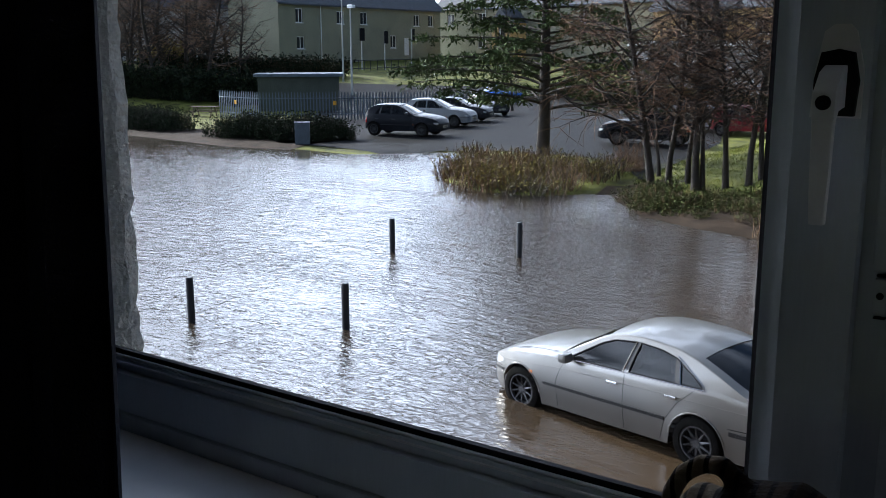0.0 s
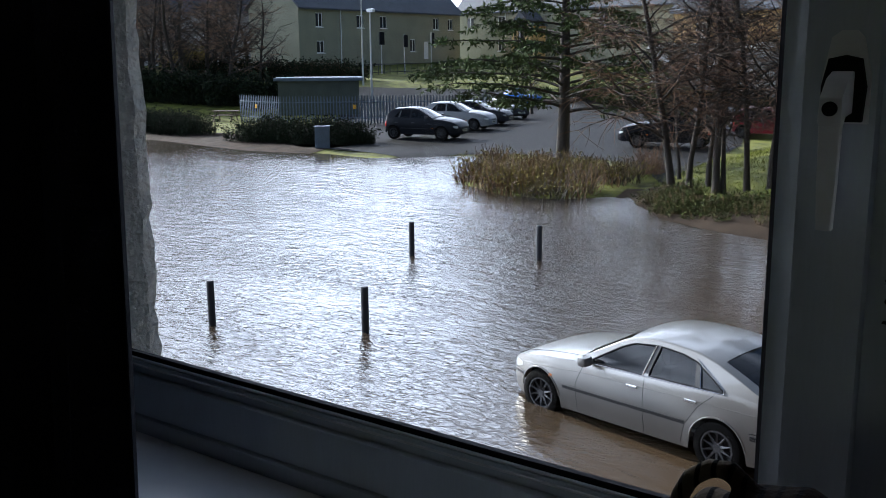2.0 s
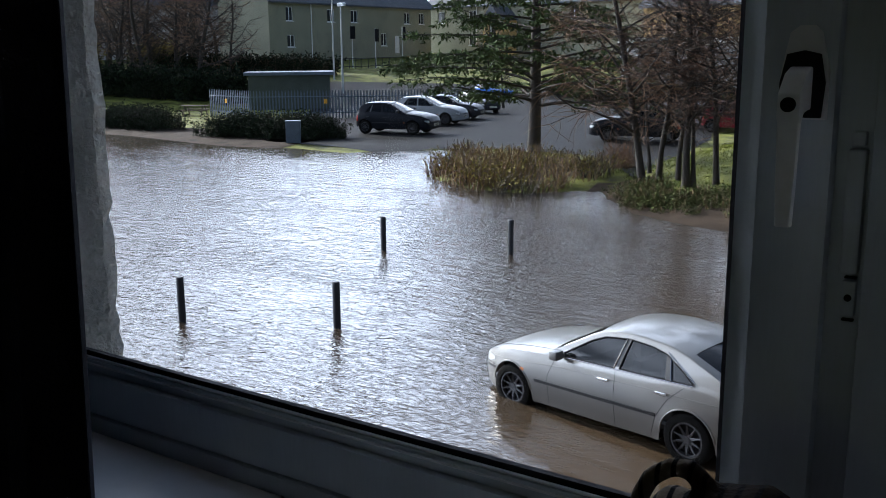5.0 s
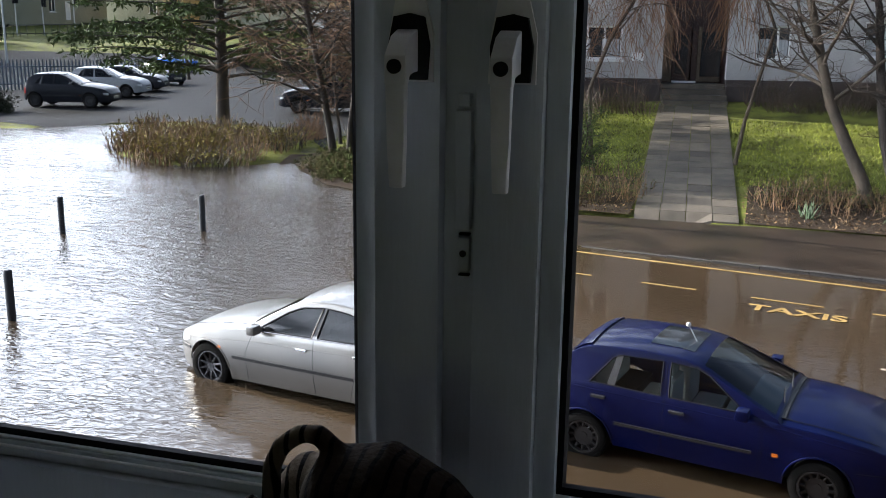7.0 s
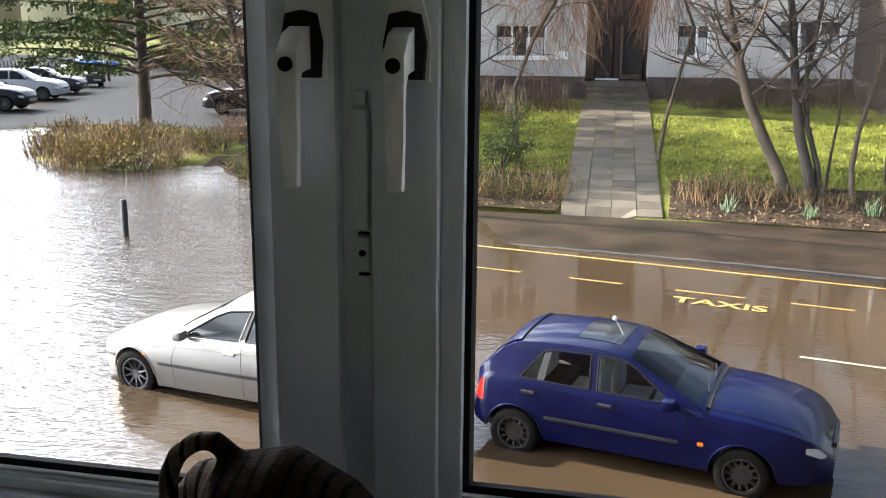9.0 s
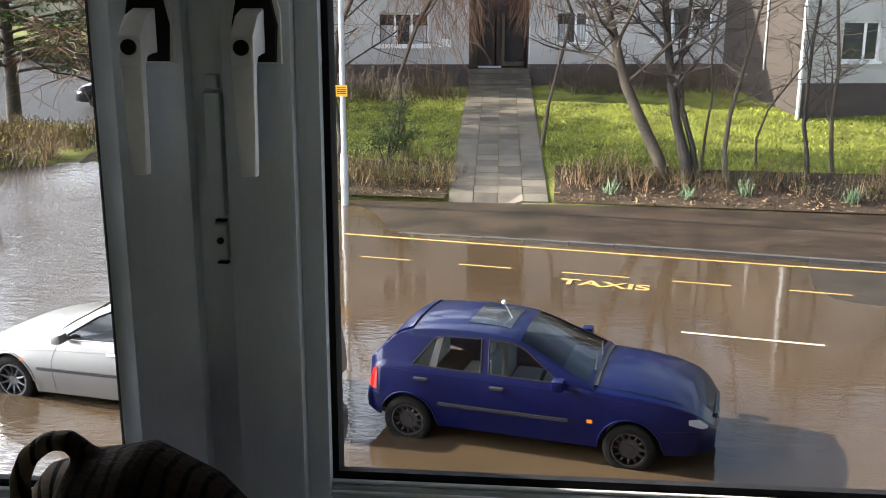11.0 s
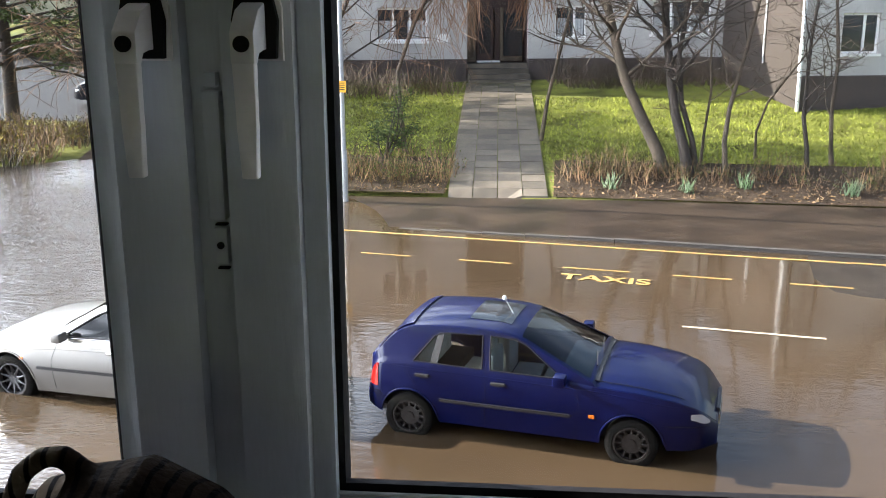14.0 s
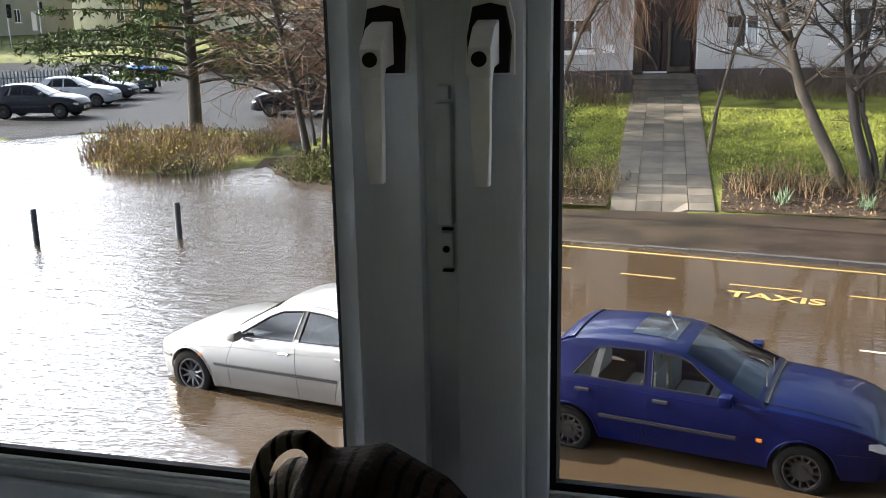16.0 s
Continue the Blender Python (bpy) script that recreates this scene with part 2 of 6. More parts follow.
M_REDLENS = mat("red_lens", (0.45, 0.02, 0.015), 0.15, var=0.15, bump=0, coat=0.6)
M_AMBER = mat("amber_lens", (0.75, 0.20, 0.02), 0.2, var=0.1, bump=0)
M_TRIM = mat("black_trim", (0.02, 0.02, 0.022), 0.5, var=0.2, bump=0.05)
M_SEAT = mat("car_seat_cloth", (0.34, 0.33, 0.32), 0.9, var=0.2, fine=90, bump=0.3)
M_CABIN = mat("car_cabin", (0.10, 0.10, 0.105), 0.8, var=0.2, bump=0.1)
M_PLATE = mat("number_plate", (0.75, 0.72, 0.55), 0.4, var=0.05, bump=0)
M_BARK = mat("bark", (0.036, 0.028, 0.021), 0.9, var=0.45, scale=5, fine=40, bump=0.8, stretch=(1, 1, 0.3))
M_BIRCH = mat("pale_bark", (0.075, 0.056, 0.037), 0.85, var=0.5, scale=4, fine=30, bump=0.6, stretch=(1, 1, 0.4))
M_TWIG = mat("twigs", (0.085, 0.058, 0.040), 0.85, var=0.4, scale=2, fine=10, bump=0, island=0.5)
M_TWIG_RED = mat("reddish_twigs", (0.22, 0.125, 0.07), 0.85, var=0.4, scale=2, fine=10, bump=0, island=0.5)
M_NEEDLE = mat("conifer_needles", (0.06, 0.082, 0.030), 0.95, spec=0.1, var=0.45, scale=0.8, fine=4, bump=0, island=0.6)
M_LEAF = mat("shrub_leaves", (0.07, 0.085, 0.025), 0.95, spec=0.1, var=0.5, scale=0.7, fine=3, bump=0, island=0.7)
M_YLEAF = mat("yellow_green_leaves", (0.20, 0.165, 0.040), 0.95, spec=0.1, var=0.5, scale=0.7, fine=3, bump=0, island=0.7)
M_DRY = mat("dry_stems", (0.15, 0.088, 0.042), 0.85, var=0.7, scale=0.8, fine=4, bump=0, island=0.7)
M_BOLLARD = mat("bollard_paint", (0.022, 0.024, 0.028), 0.5, var=0.3, scale=6, fine=50, bump=0.15)
M_GALV = mat("galvanised_steel", (0.11, 0.135, 0.17), 0.55, metal=0.2, var=0.2, scale=3, fine=30, bump=0.05)
M_POST = mat("grey_post_paint", (0.50, 0.50, 0.49), 0.5, var=0.15, scale=3, fine=40, bump=0.05)
M_GREENBOX = mat("green_hut_paint", (0.06, 0.07, 0.055), 0.7, var=0.25, scale=1.5, bump=0.2)
M_OLIVE = mat("olive_render", (0.27, 0.265, 0.19), 0.9, var=0.18, scale=0.5, fine=20, bump=0.3)
M_OCHRE = mat("ochre_render", (0.55, 0.37, 0.15), 0.9, var=0.15, scale=0.5, fine=20, bump=0.3)
M_ROOF = mat("slate_roof", (0.075, 0.085, 0.105), 0.7, var=0.3, scale=1, fine=14, bump=0.5)
M_WOOD = mat("weathered_wood", (0.12, 0.09, 0.06), 0.8, var=0.35, scale=4, fine=40, bump=0.4)
M_DOOR = mat("dark_red_door", (0.035, 0.015, 0.012), 0.5, var=0.2, bump=0.1)
M_YSIGN = mat("yellow_sign", (0.75, 0.38, 0.02), 0.45, var=0.08, bump=0)


# ---- building helpers ----
def part(name, bm, material, parent=None, label="", smooth=False):
    """Links a bmesh as one mesh object, under a thing or a part."""
    me = bpy.data.meshes.new(name)
    bmesh.ops.recalc_face_normals(bm, faces=bm.faces) if len(bm.faces) < 60000 else None
    bm.to_mesh(me)
    bm.free()
    me.materials.append(material)
    if smooth:
        me.polygons.foreach_set("use_smooth", [True] * len(me.polygons))
        me.set_sharp_from_angle(angle=radians(38))
    ob = new(name, me)
    ob.parent = parent
    if label:
        ob["label"] = label
    return ob


def sheet(name, verts, faces, material, parent=None, smooth=False):
    me = bpy.data.meshes.new(name)
    me.from_pydata(verts, [], faces)
    me.materials.append(material)
    if smooth:
        me.polygons.foreach_set("use_smooth", [True] * len(me.polygons))
    ob = new(name, me)
    ob.parent = parent
    return ob


def thing(name, m, label, category, group="", kind=""):
    ob = new(name)
    ob.empty_display_size = 0.1
    ob.matrix_basis = m
    return tagged(ob, label, category, group, kind)


def box(bm, x0, x1, y0, y1, z0, z1, bevel=0.0):
    v = [bm.verts.new(p) for p in ((x0, y0, z0), (x1, y0, z0), (x1, y1, z0), (x0, y1, z0), (x0, y0, z1), (x1, y0, z1), (x1, y1, z1), (x0, y1, z1))]
    fs = [bm.faces.new([v[i] for i in q]) for q in ((3, 2, 1, 0), (4, 5, 6, 7), (0, 1, 5, 4), (1, 2, 6, 5), (2, 3, 7, 6), (3, 0, 4, 7))]
    if bevel:
        es = list({e for f in fs for e in f.edges})
        bmesh.ops.bevel(bm, geom=es, offset=bevel, segments=2, affect="EDGES", profile=0.6)
    return bm


def boxed(*a, **k):
    return box(bmesh.new(), *a, **k)


def tube(bm, pts, radii, n=6, cap=True):
    """A tapered tube along points."""
    rings = []
    for i, p in enumerate(pts):
        p = Vector(p)
        d = Vector(pts[min(i + 1, len(pts) - 1)]) - Vector(pts[max(i - 1, 0)])
        d = d.normalized() if d.length > 1e-9 else Vector((0, 0, 1))
        a = d.cross(Vector((0.31, 0.95, 0.05)) if abs(d.y) < 0.9 else Vector((1, 0, 0))).normalized()
        b = d.cross(a)
        r = radii[i] if hasattr(radii, "__len__") else radii
        rings.append([bm.verts.new(p + (a * math.cos(6.2832 * k / n) + b * math.sin(6.2832 * k / n)) * r) for k in range(n)])
    for q, s in zip(rings, rings[1:]):
        for k in range(n):
            bm.faces.new((q[k], q[(k + 1) % n], s[(k + 1) % n], s[k]))
    if cap and n > 2:
        bm.faces.new(rings[0][::-1])
        bm.faces.new(rings[-1])
    return bm


def disc_ring(bm, c, r0, r1, y0, y1, n=28):
    """A ring about the y axis at c, from radius r0 to r1, between y0 and y1."""
    q = []
    for k in range(n):
        a = 6.2832 * k / n
        q.append([bm.verts.new((c[0] + r * math.cos(a), c[1] + y, c[2] + r * math.sin(a))) for r, y in ((r0, y0), (r1, y0), (r1, y1), (r0, y1))])
    for k in range(n):
        s, e = q[k], q[(k + 1) % n]
        for j in range(4):
            bm.faces.new((s[j], s[(j + 1) % 4], e[(j + 1) % 4], e[j]))
    return bm


def prism(bm, outline, y0, y1):
    """An outline in x, z drawn out from y0 to y1."""
    a = [bm.verts.new((x, y0, z)) for x, z in outline]
    b = [bm.verts.new((x, y1, z)) for x, z in outline]
    bm.faces.new(a)
    bm.faces.new(b[::-1])
    for i in range(len(a)):
        j = (i + 1) % len(a)
        bm.faces.new((a[i], b[i], b[j], a[j]))
    return bm


def sstep(a, b, x):
    t = np.clip((x - a) / (b - a), 0, 1)
    return t * t * (3 - 2 * t)


# ---- ground ----
SHORE = np.array([(-300, 20), (-80, 24), (-47, 33), (-37.3, 31.8), (-33.1, 32.6), (-29.6, 32.3), (-27.6, 35.0), (-25.2, 36.4), (-23.6, 34.0), (-20.9, 27.6), (-18.4, 26.2),
                  (-16.2, 26.2), (-15.0, 27.9), (-15.2, 30.8), (-14.2, 29.6), (-13.1, 27.0), (-11.5, 25.0), (-8.1, 24.4), (-6.4, 22.3), (-3.0, 20.6), (1.5, 18.6), (4.0, 16.0), (40, 9.5), (300, -30)], float)
ROAD_A = radians(-9.5)
RU, RN = np.array([math.cos(ROAD_A), math.sin(ROAD_A)]), np.array([-math.sin(ROAD_A), math.cos(ROAD_A)])
R0 = np.array([0.0, 18.57])   # on the far yellow line


def road_xy(u, n):
    p = R0 + RU * u + RN * n
    return float(p[0]), float(p[1])


def shore_dist(x, y):
    """Distance to the shoreline, positive on land."""
    best = np.full(np.shape(x), 1e9)
    for (ax, ay), (bx, by) in zip(SHORE, SHORE[1:]):
        dx, dy = bx - ax, by - ay
        t = np.clip(((x - ax) * dx + (y - ay) * dy) / (dx * dx + dy * dy), 0, 1)
        best = np.minimum(best, np.hypot(x - ax - t * dx, y - ay - t * dy))
    inside = np.zeros(np.shape(x), bool)
    poly = np.vstack([SHORE, [(300, 900), (-300, 900)]])
    for (ax, ay), (bx, by) in zip(poly, np.roll(poly, -1, 0)):
        hit = ((ay > y) != (by > y)) & (x < (bx - ax) * (y - ay) / (by - ay + 1e-12) + ax)
        inside ^= hit
    return np.where(inside, best, -best)


def height(x, y):
    x, y = np.asarray(x, float), np.asarray(y, float)
    d = shore_dist(x, y)
    z = np.clip(d * 0.10, -0.16, 0.09)
    s = -0.85 * x + 0.53 * y
    far = np.interp(s, (76, 90, 112, 140), (0, 1.9, 2.9, 4.0)) * sstep(6, 20, -x)
    v = y - 22.7 + 0.05 * x
    lawn = np.interp(v, (0, 4.3, 9.1, 15.3, 40), (0, 0.50, 1.05, 1.65, 2.0)) * sstep(-11.5, -8.5, x)
    bank = 0.9 * sstep(0, 14, y - 25.5) * sstep(-16.5, -11.5, x) * (1 - sstep(-11.5, -8.5, x))
    u = (x - R0[0]) * RU[0] + (y - R0[1]) * RU[1]
    n = (x - R0[0]) * RN[0] + (y - R0[1]) * RN[1]
    foot = (n >= 0.45) & (v < 0) & (x > -9) & (x < 42)
    z = np.where(foot, -0.12, z)
    road = (n < 0.45) & (x > -12) & (x < 60) & (n > -12)
    z = np.where(road, -0.045 + 0.055 * sstep(1.5, 6.0, u) * sstep(-4.0, -1.6, n), z)
    return np.where(road, z - 0.03, z + far + lawn + bank)


def H(x, y):
    return float(height(np.array([x]), np.array([y]))[0])


gx = np.concatenate([[-900, -500, -300, -200], np.arange(-150, -60, 5.0), np.arange(-60, 24, 0.75), np.arange(24, 60, 4.0), [80, 150, 300, 600]])
gy = np.concatenate([[-60, -20, 0], np.arange(4, 62, 0.75), np.arange(62, 130, 3.0), [140, 160, 200, 300, 500, 900]])
GX, GY = np.meshgrid(gx, gy)
GZ = height(GX, GY)
nx = len(gx)
ground = sheet("ground", [tuple(map(float, p)) for p in zip(GX.ravel(), GY.ravel(), GZ.ravel())],
               [(j * nx + i, j * nx + i + 1, (j + 1) * nx + i + 1, (j + 1) * nx + i) for j in range(len(gy) - 1) for i in range(nx - 1)], M_GRASS, smooth=True)
tagged(ground, "short grass and earth rising from the flood", "ground", kind="structure")

water = sheet("water", [(-140, -8, 0), (60, -8, 0), (60, 42, 0), (-140, 42, 0)], [(0, 1, 2, 3)], M_WATER)
tagged(water, "brown muddy flood water with wind ripples", "water", kind="structure")


def draped(name, pts_uv, material, label, category, lift=0.02, parent=None):
    """A sheet over the ground through rows of points."""
    rows, cols = len(pts_uv), len(pts_uv[0])
    vs = [(x, y, H(x, y) + lift) for row in pts_uv for x, y in row]
    ob = sheet(name, vs, [(j * cols + i, j * cols + i + 1, (j + 1) * cols + i + 1, (j + 1) * cols + i) for j in range(rows - 1) for i in range(cols - 1)], material, parent, True)
    return tagged(ob, label, category, kind="structure")


def lerp_rows(a, b, n, m):
    """n rows between the polylines a and b, m points a row."""
    def along(p, k):
        p = np.array(p, float)
        return np.stack([np.interp(np.linspace(0, len(p) - 1, k), range(len(p)), p[:, i]) for i in (0, 1)], 1)
    A, B = along(a, m), along(b, m)
    return [[tuple(q) for q in A + (B - A) * t] for t in np.linspace(0, 1, n)]


# car park and the lane out of it
draped("car_park", lerp_rows([(-36, 33.6), (-28, 33.2), (-27, 35.6), (-24.5, 36.6), (-22.8, 36.4), (-20, 36.6), (-17.2, 35.5), (-15.6, 32.2), (-14.4, 30.6)],
                             [(-62, 66), (-56, 72), (-50, 78), (-44, 80), (-38, 78), (-32, 74), (-26, 66), (-21, 56), (-17.5, 46)], 40, 50), M_ASPHALT, "wet dark asphalt of a car park", "car park", 0.03)
# muddy margins where grass meets the flood
draped("mud_margin", lerp_rows([(-90, 21.8), (-70, 25), (-47, 31.4), (-37.3, 30.4), (-33.4, 31.2)], [(-90, 27), (-70, 30), (-47, 37), (-38.5, 36.5), (-34, 36)], 8, 60), M_SOIL, "dark muddy margin of the flood", "ground", 0.03)
draped("mud_margin", lerp_rows([(-15.2, 29.5), (-14.2, 26.0), (-12.2, 23.6), (-8.4, 22.9), (-6.5, 21.2)], [(-13.4, 30.6), (-12.1, 28.4), (-10.8, 27.2), (-8.0, 26.6), (-6.0, 24.5)], 8, 50), M_SOIL, "dark muddy margin of the flood", "ground", 0.03)
# road and footway
road = draped("road", [[road_xy(u, n) for u in np.arange(-8, 58, 0.8)] for n in np.linspace(-11.5, 0.42, 16)], M_ROAD, "dark wet asphalt road under flood water", "road", 0.03)
foot_v, foot_f = [], []
for i, x in enumerate(np.arange(-9, 40, 1.0)):
    u = x / math.cos(ROAD_A)
    a = road_xy(u, 0.56)
    b = (a[0] - 0.0, 22.72 - 0.05 * a[0])
    for k, (q, zz) in enumerate(((a, 0.0), (a, 0.075), ((a[0], (a[1] + b[1]) / 2), 0.085), (b, 0.10))):
        foot_v.append((q[0], q[1], zz + (0.0 if k else -0.1) - 0.11 * float(sstep(2.0, -7.0, x))))
for i in range(len(foot_v) // 4 - 1):
    foot_f += [(4 * i + k, 4 * i + 4 + k, 4 * i + 5 + k, 4 * i + 1 + k) for k in range(3)]
tagged(sheet("pavement", foot_v, foot_f, M_PAVE), "wet brown tarmac footway beside the road", "pavement", kind="structure")


def strip(bm, u0, u1, n, w, z=0.006):
    q = [road_xy(u0, n - w / 2), road_xy(u1, n - w / 2), road_xy(u1, n + w / 2), road_xy(u0, n + w / 2)]
    box_v = [bm.verts.new((x, y, zz)) for zz in (z - 0.004, z) for x, y in q]
    for f in ((4, 5, 6, 7), (0, 1, 5, 4), (1, 2, 6, 5), (2, 3, 7, 6), (3, 0, 4, 7)):
        bm.faces.new([box_v[i] for i in f])


def road_z(u, n):
    return max(0.003, H(*road_xy(u, n)) + 0.034)


marks = thing("road_markings", pose(0, 0, 0), "worn yellow and white painted road markings", "markings", kind="structure")
bm = bmesh.new()
for u in np.arange(-4.5, 40, 1.0):
    strip(bm, u, u + 1.0, 0.0, 0.085, road_z(u + 0.5, 0.0) + 0.005)
part("yellow_line", bm, M_YELLOW, marks)
for i in range(-2, 10):
    u0 = 0.20 + (i * 1.955 if i else 0)
    bm = bmesh.new()
    strip(bm, u0 + 0.25, u0 + 1.25 + (0.2 if i == 0 else 0), -1.68, 0.06, road_z(u0, -1.68) + 0.005)
    part("bay_dash", bm, M_YELLOW, marks)
for i in range(0, 6):
    u0 = 2.70 + i * 6.0
    bm = bmesh.new()
    strip(bm, u0, u0 + 2.0, -4.46, 0.07, road_z(u0, -4.46) + 0.005)
    part("lane_dash", bm, M_WHITE_LINE, marks)
for k in range(40):
    u0 = -8 + k * 0.915
    bm = bmesh.new()
    for q in [(u0, u0 + 0.905)]:
        a, b = road_xy(q[0], 0.43), road_xy(q[1], 0.43)
        c, d = road_xy(q[1], 0.555), road_xy(q[0], 0.555)
        top = 0.078 - 0.11 * float(sstep(2.0, -7.0, a[0]))
        vs = [bm.verts.new((x, y, z)) for z in (-0.1, top) for x, y in (a, b, c, d)]
        for f in ((4, 5, 6, 7), (0, 1, 5, 4), (1, 2, 6, 5), (2, 3, 7, 6), (3, 0, 4, 7)):
            bm.faces.new([vs[i] for i in f])
    part("kerbstone", bm, M_KERB, marks)


def lettering(text, size, m, material, name, parent=None, depth=0.002, bold=0.0):
    cu = bpy.data.curves.new(name, "FONT")
    cu.body, cu.size, cu.extrude, cu.offset = text, size, depth, bold
    cu.materials.append(material)
    ob = new(name, cu)
    dg = bpy.context.evaluated_depsgraph_get()
    me = bpy.data.meshes.new_from_object(ob.evaluated_get(dg))
    bpy.data.objects.remove(ob)
    me.transform(m)
    o2 = new(name, me)
    o2.parent = parent
    return o2


tx, ty = road_xy(0.50, -2.42)
lettering("TAXIS", 0.60, pose(tx, ty, 0.008, 0, 0, -9.5) @ Matrix.Diagonal((0.98, 0.80, 1, 1)), M_YELLOW, "taxis_lettering", marks, bold=0.012)

# ---- our own window and room: local x along the wall, y outwards, inner face of the sashes at y = 0 ----
WIN = pose(-0.27, 0.735, 0, 0, 0, 2.0)
SILL, GL_L, GL_R = 4.08, 4.190, 4.215


def wpart(name, bm, material, parent=None, label="", smooth=False):
    if parent is None:
        bm.transform(WIN)
    return part(name, bm, material, parent, label, smooth)


def stile_profile(bm, x0, x1, z0, z1, bead_side):
    """An upright of a sash: flat face, a stepped bead towards the glass and a black gasket."""
    s = bead_side
    g = x1 if s > 0 else x0
    a, b = (x0, x1 - 0.022) if s > 0 else (x0 + 0.022, x1)
    box(bm, a, b, 0, 0.055, z0, z1, 0.004)
    box(bm, min(g, g - s * 0.022), max(g, g - s * 0.022), 0.010, 0.05, z0, z1, 0.004)
    return bm


win = thing("window_1", WIN, "satin white double casement window with two handles", "window", kind="structure")
for nm, xa, xb, gz, hand in (("sash", -1.44, -0.014, GL_L, -0.047), ("sash", 0.018, 1.50, GL_R, 0.047)):
    left = xa < -1
    sash = new(nm)
    sash.parent = win
    in_a, in_b = (xa + 0.075, -0.100) if left else (0.101, xb - 0.075)
    part("stile", stile_profile(bmesh.new(), xa, in_a, 4.105, 5.30, 1), M_FRAME, sash, smooth=True)
    part("stile", stile_profile(bmesh.new(), in_b, xb, 4.105, 5.30, -1), M_FRAME, sash, smooth=True)
    for z0, z1, b0, b1 in ((4.105, gz - 0.02, gz - 0.02, gz), (5.21, 5.30, 5.19, 5.21)):
        bm = boxed(in_a, in_b, 0.001, 0.055, z0, z1, bevel=0.003)
        box(bm, in_a, in_b, 0.012, 0.0335, b0, b1, 0.003)
        part("rail", bm, M_FRAME, sash, smooth=True)
    bm = boxed(in_a, in_b, 0.0205, 0.0295, gz + 0.0005, gz + 0.011)
    box(bm, in_a, in_a + 0.006, 0.020, 0.046, gz, 5.19)
    box(bm, in_b - 0.006, in_b, 0.020, 0.046, gz, 5.19)
    part("gasket", bm, M_BLACK, sash)
    # pale tubes added in place of the bright highlights on the rail's rounded edges
    for yy, zz, rr in ((0.0165, gz + 0.0025, 0.0022), (0.0105, gz - 0.006, 0.0018)):
        part("glazing_bead", tube(bmesh.new(), [(in_a, yy, zz), (in_b, yy, zz)], rr, 10), M_HANDLE, sash, "thin pale line standing in for the rail edge's highlight", True)
    pane = part("pane", boxed(in_a, in_b, 0.030, 0.034, gz, 5.19), M_GLASS, sash)
    pane.visible_shadow = False
    # handle: back plate, black seat, boss, lever, lock
    hx, hz = (-0.040 if left else 0.052), 4.622
    handle = new("handle")
    handle.parent = sash
    bm = bmesh.new()
    prism(bm, [(hx - 0.022, hz - 0.012), (hx + 0.020, hz - 0.012), (hx + 0.020, hz + 0.03), (hx + 0.012, hz + 0.062), (hx + 0.006, hz + 0.068), (hx - 0.006, hz + 0.068), (hx - 0.014, hz + 0.062), (hx - 0.020, hz + 0.03)], -0.005, 0.001)
    part("back_plate", bm, M_HANDLE, handle)
    bm = bmesh.new()
    prism(bm, [(hx - 0.018, hz - 0.010), (hx + 0.016, hz - 0.010), (hx + 0.018, hz + 0.02), (hx + 0.013, hz + 0.044), (hx, hz + 0.047), (hx - 0.014, hz + 0.044), (hx - 0.019, hz + 0.02)], -0.012, -0.004)
    part("seat", bm, M_BLACK, handle)
    # boss with a sloping top, drawn along x; then the flat tapering lever
    bm = prism(bmesh.new(), [(-0.010, hz + 0.034), (-0.030, hz + 0.028), (-0.047, hz + 0.012), (-0.047, hz - 0.012), (-0.037, hz - 0.012), (-0.035, hz - 0.003), (-0.010, hz - 0.003)], hx - 0.0105, hx + 0.0085)
    bm.transform(Matrix(((0, 1, 0, 0), (1, 0, 0, 0), (0, 0, 1, 0), (0, 0, 0, 1))))
    prism(bm, [(hx - 0.0102, hz - 0.008), (hx + 0.0082, hz - 0.008), (hx + 0.0070, hz - 0.060), (hx + 0.0062, hz - 0.101), (hx - 0.0066, hz - 0.101), (hx - 0.0084, hz - 0.060)], -0.0465, -0.037)
    bmesh.ops.bevel(bm, geom=list(bm.edges), offset=0.0016, segments=2, affect="EDGES", profile=0.6)
    part("lever", bm, M_HANDLE, handle, smooth=True)
    lock = part("lock", disc_ring(bmesh.new(), (hx - 0.001, -0.048, hz + 0.003), 0.0004, 0.0062, -0.002, 0.002, 24), M_BLACK, handle)
    part("lock_ring", disc_ring(bmesh.new(), (hx - 0.001, -0.0485, hz + 0.003), 0.0052, 0.0060, -0.0012, 0.0, 24), M_CHROME, lock)
part("mullion", boxed(-0.014, 0.018, 0.018, 0.075, 4.09, 5.33), M_FRAME, win)
bm = boxed(-0.002, 0.013, 0.006, 0.02, 4.475, 4.585, bevel=0.002)
box(bm, 0.0, 0.011, 0.008, 0.02, 4.588, 4.60, 0.001)
part("keep_plate", bm, M_FRAME, win, "grey locking plate between the sashes")
striker = part("striker", boxed(0.001, 0.0125, 0.009, 0.02, 4.436, 4.468, bevel=0.001), M_FRAME, win)
part("screw", disc_ring(bmesh.new(), (0.0067, 0.0085, 4.453), 0.0003, 0.0032, -0.001, 0.002, 16), M_BLACK, striker)
for z in (4.470, 4.431):
    part("slot", boxed(0.002, 0.0118, 0.0112, 0.02, z, z + 0.0014), M_BLACK, win)
part("frame_sill", boxed(-1.50, 1.56, -0.004, 0.09, 4.065, 4.103, bevel=0.004), M_FRAME, win)
part("frame_head", boxed(-1.50, 1.56, -0.004, 0.09, 5.302, 5.36), M_FRAME, win)
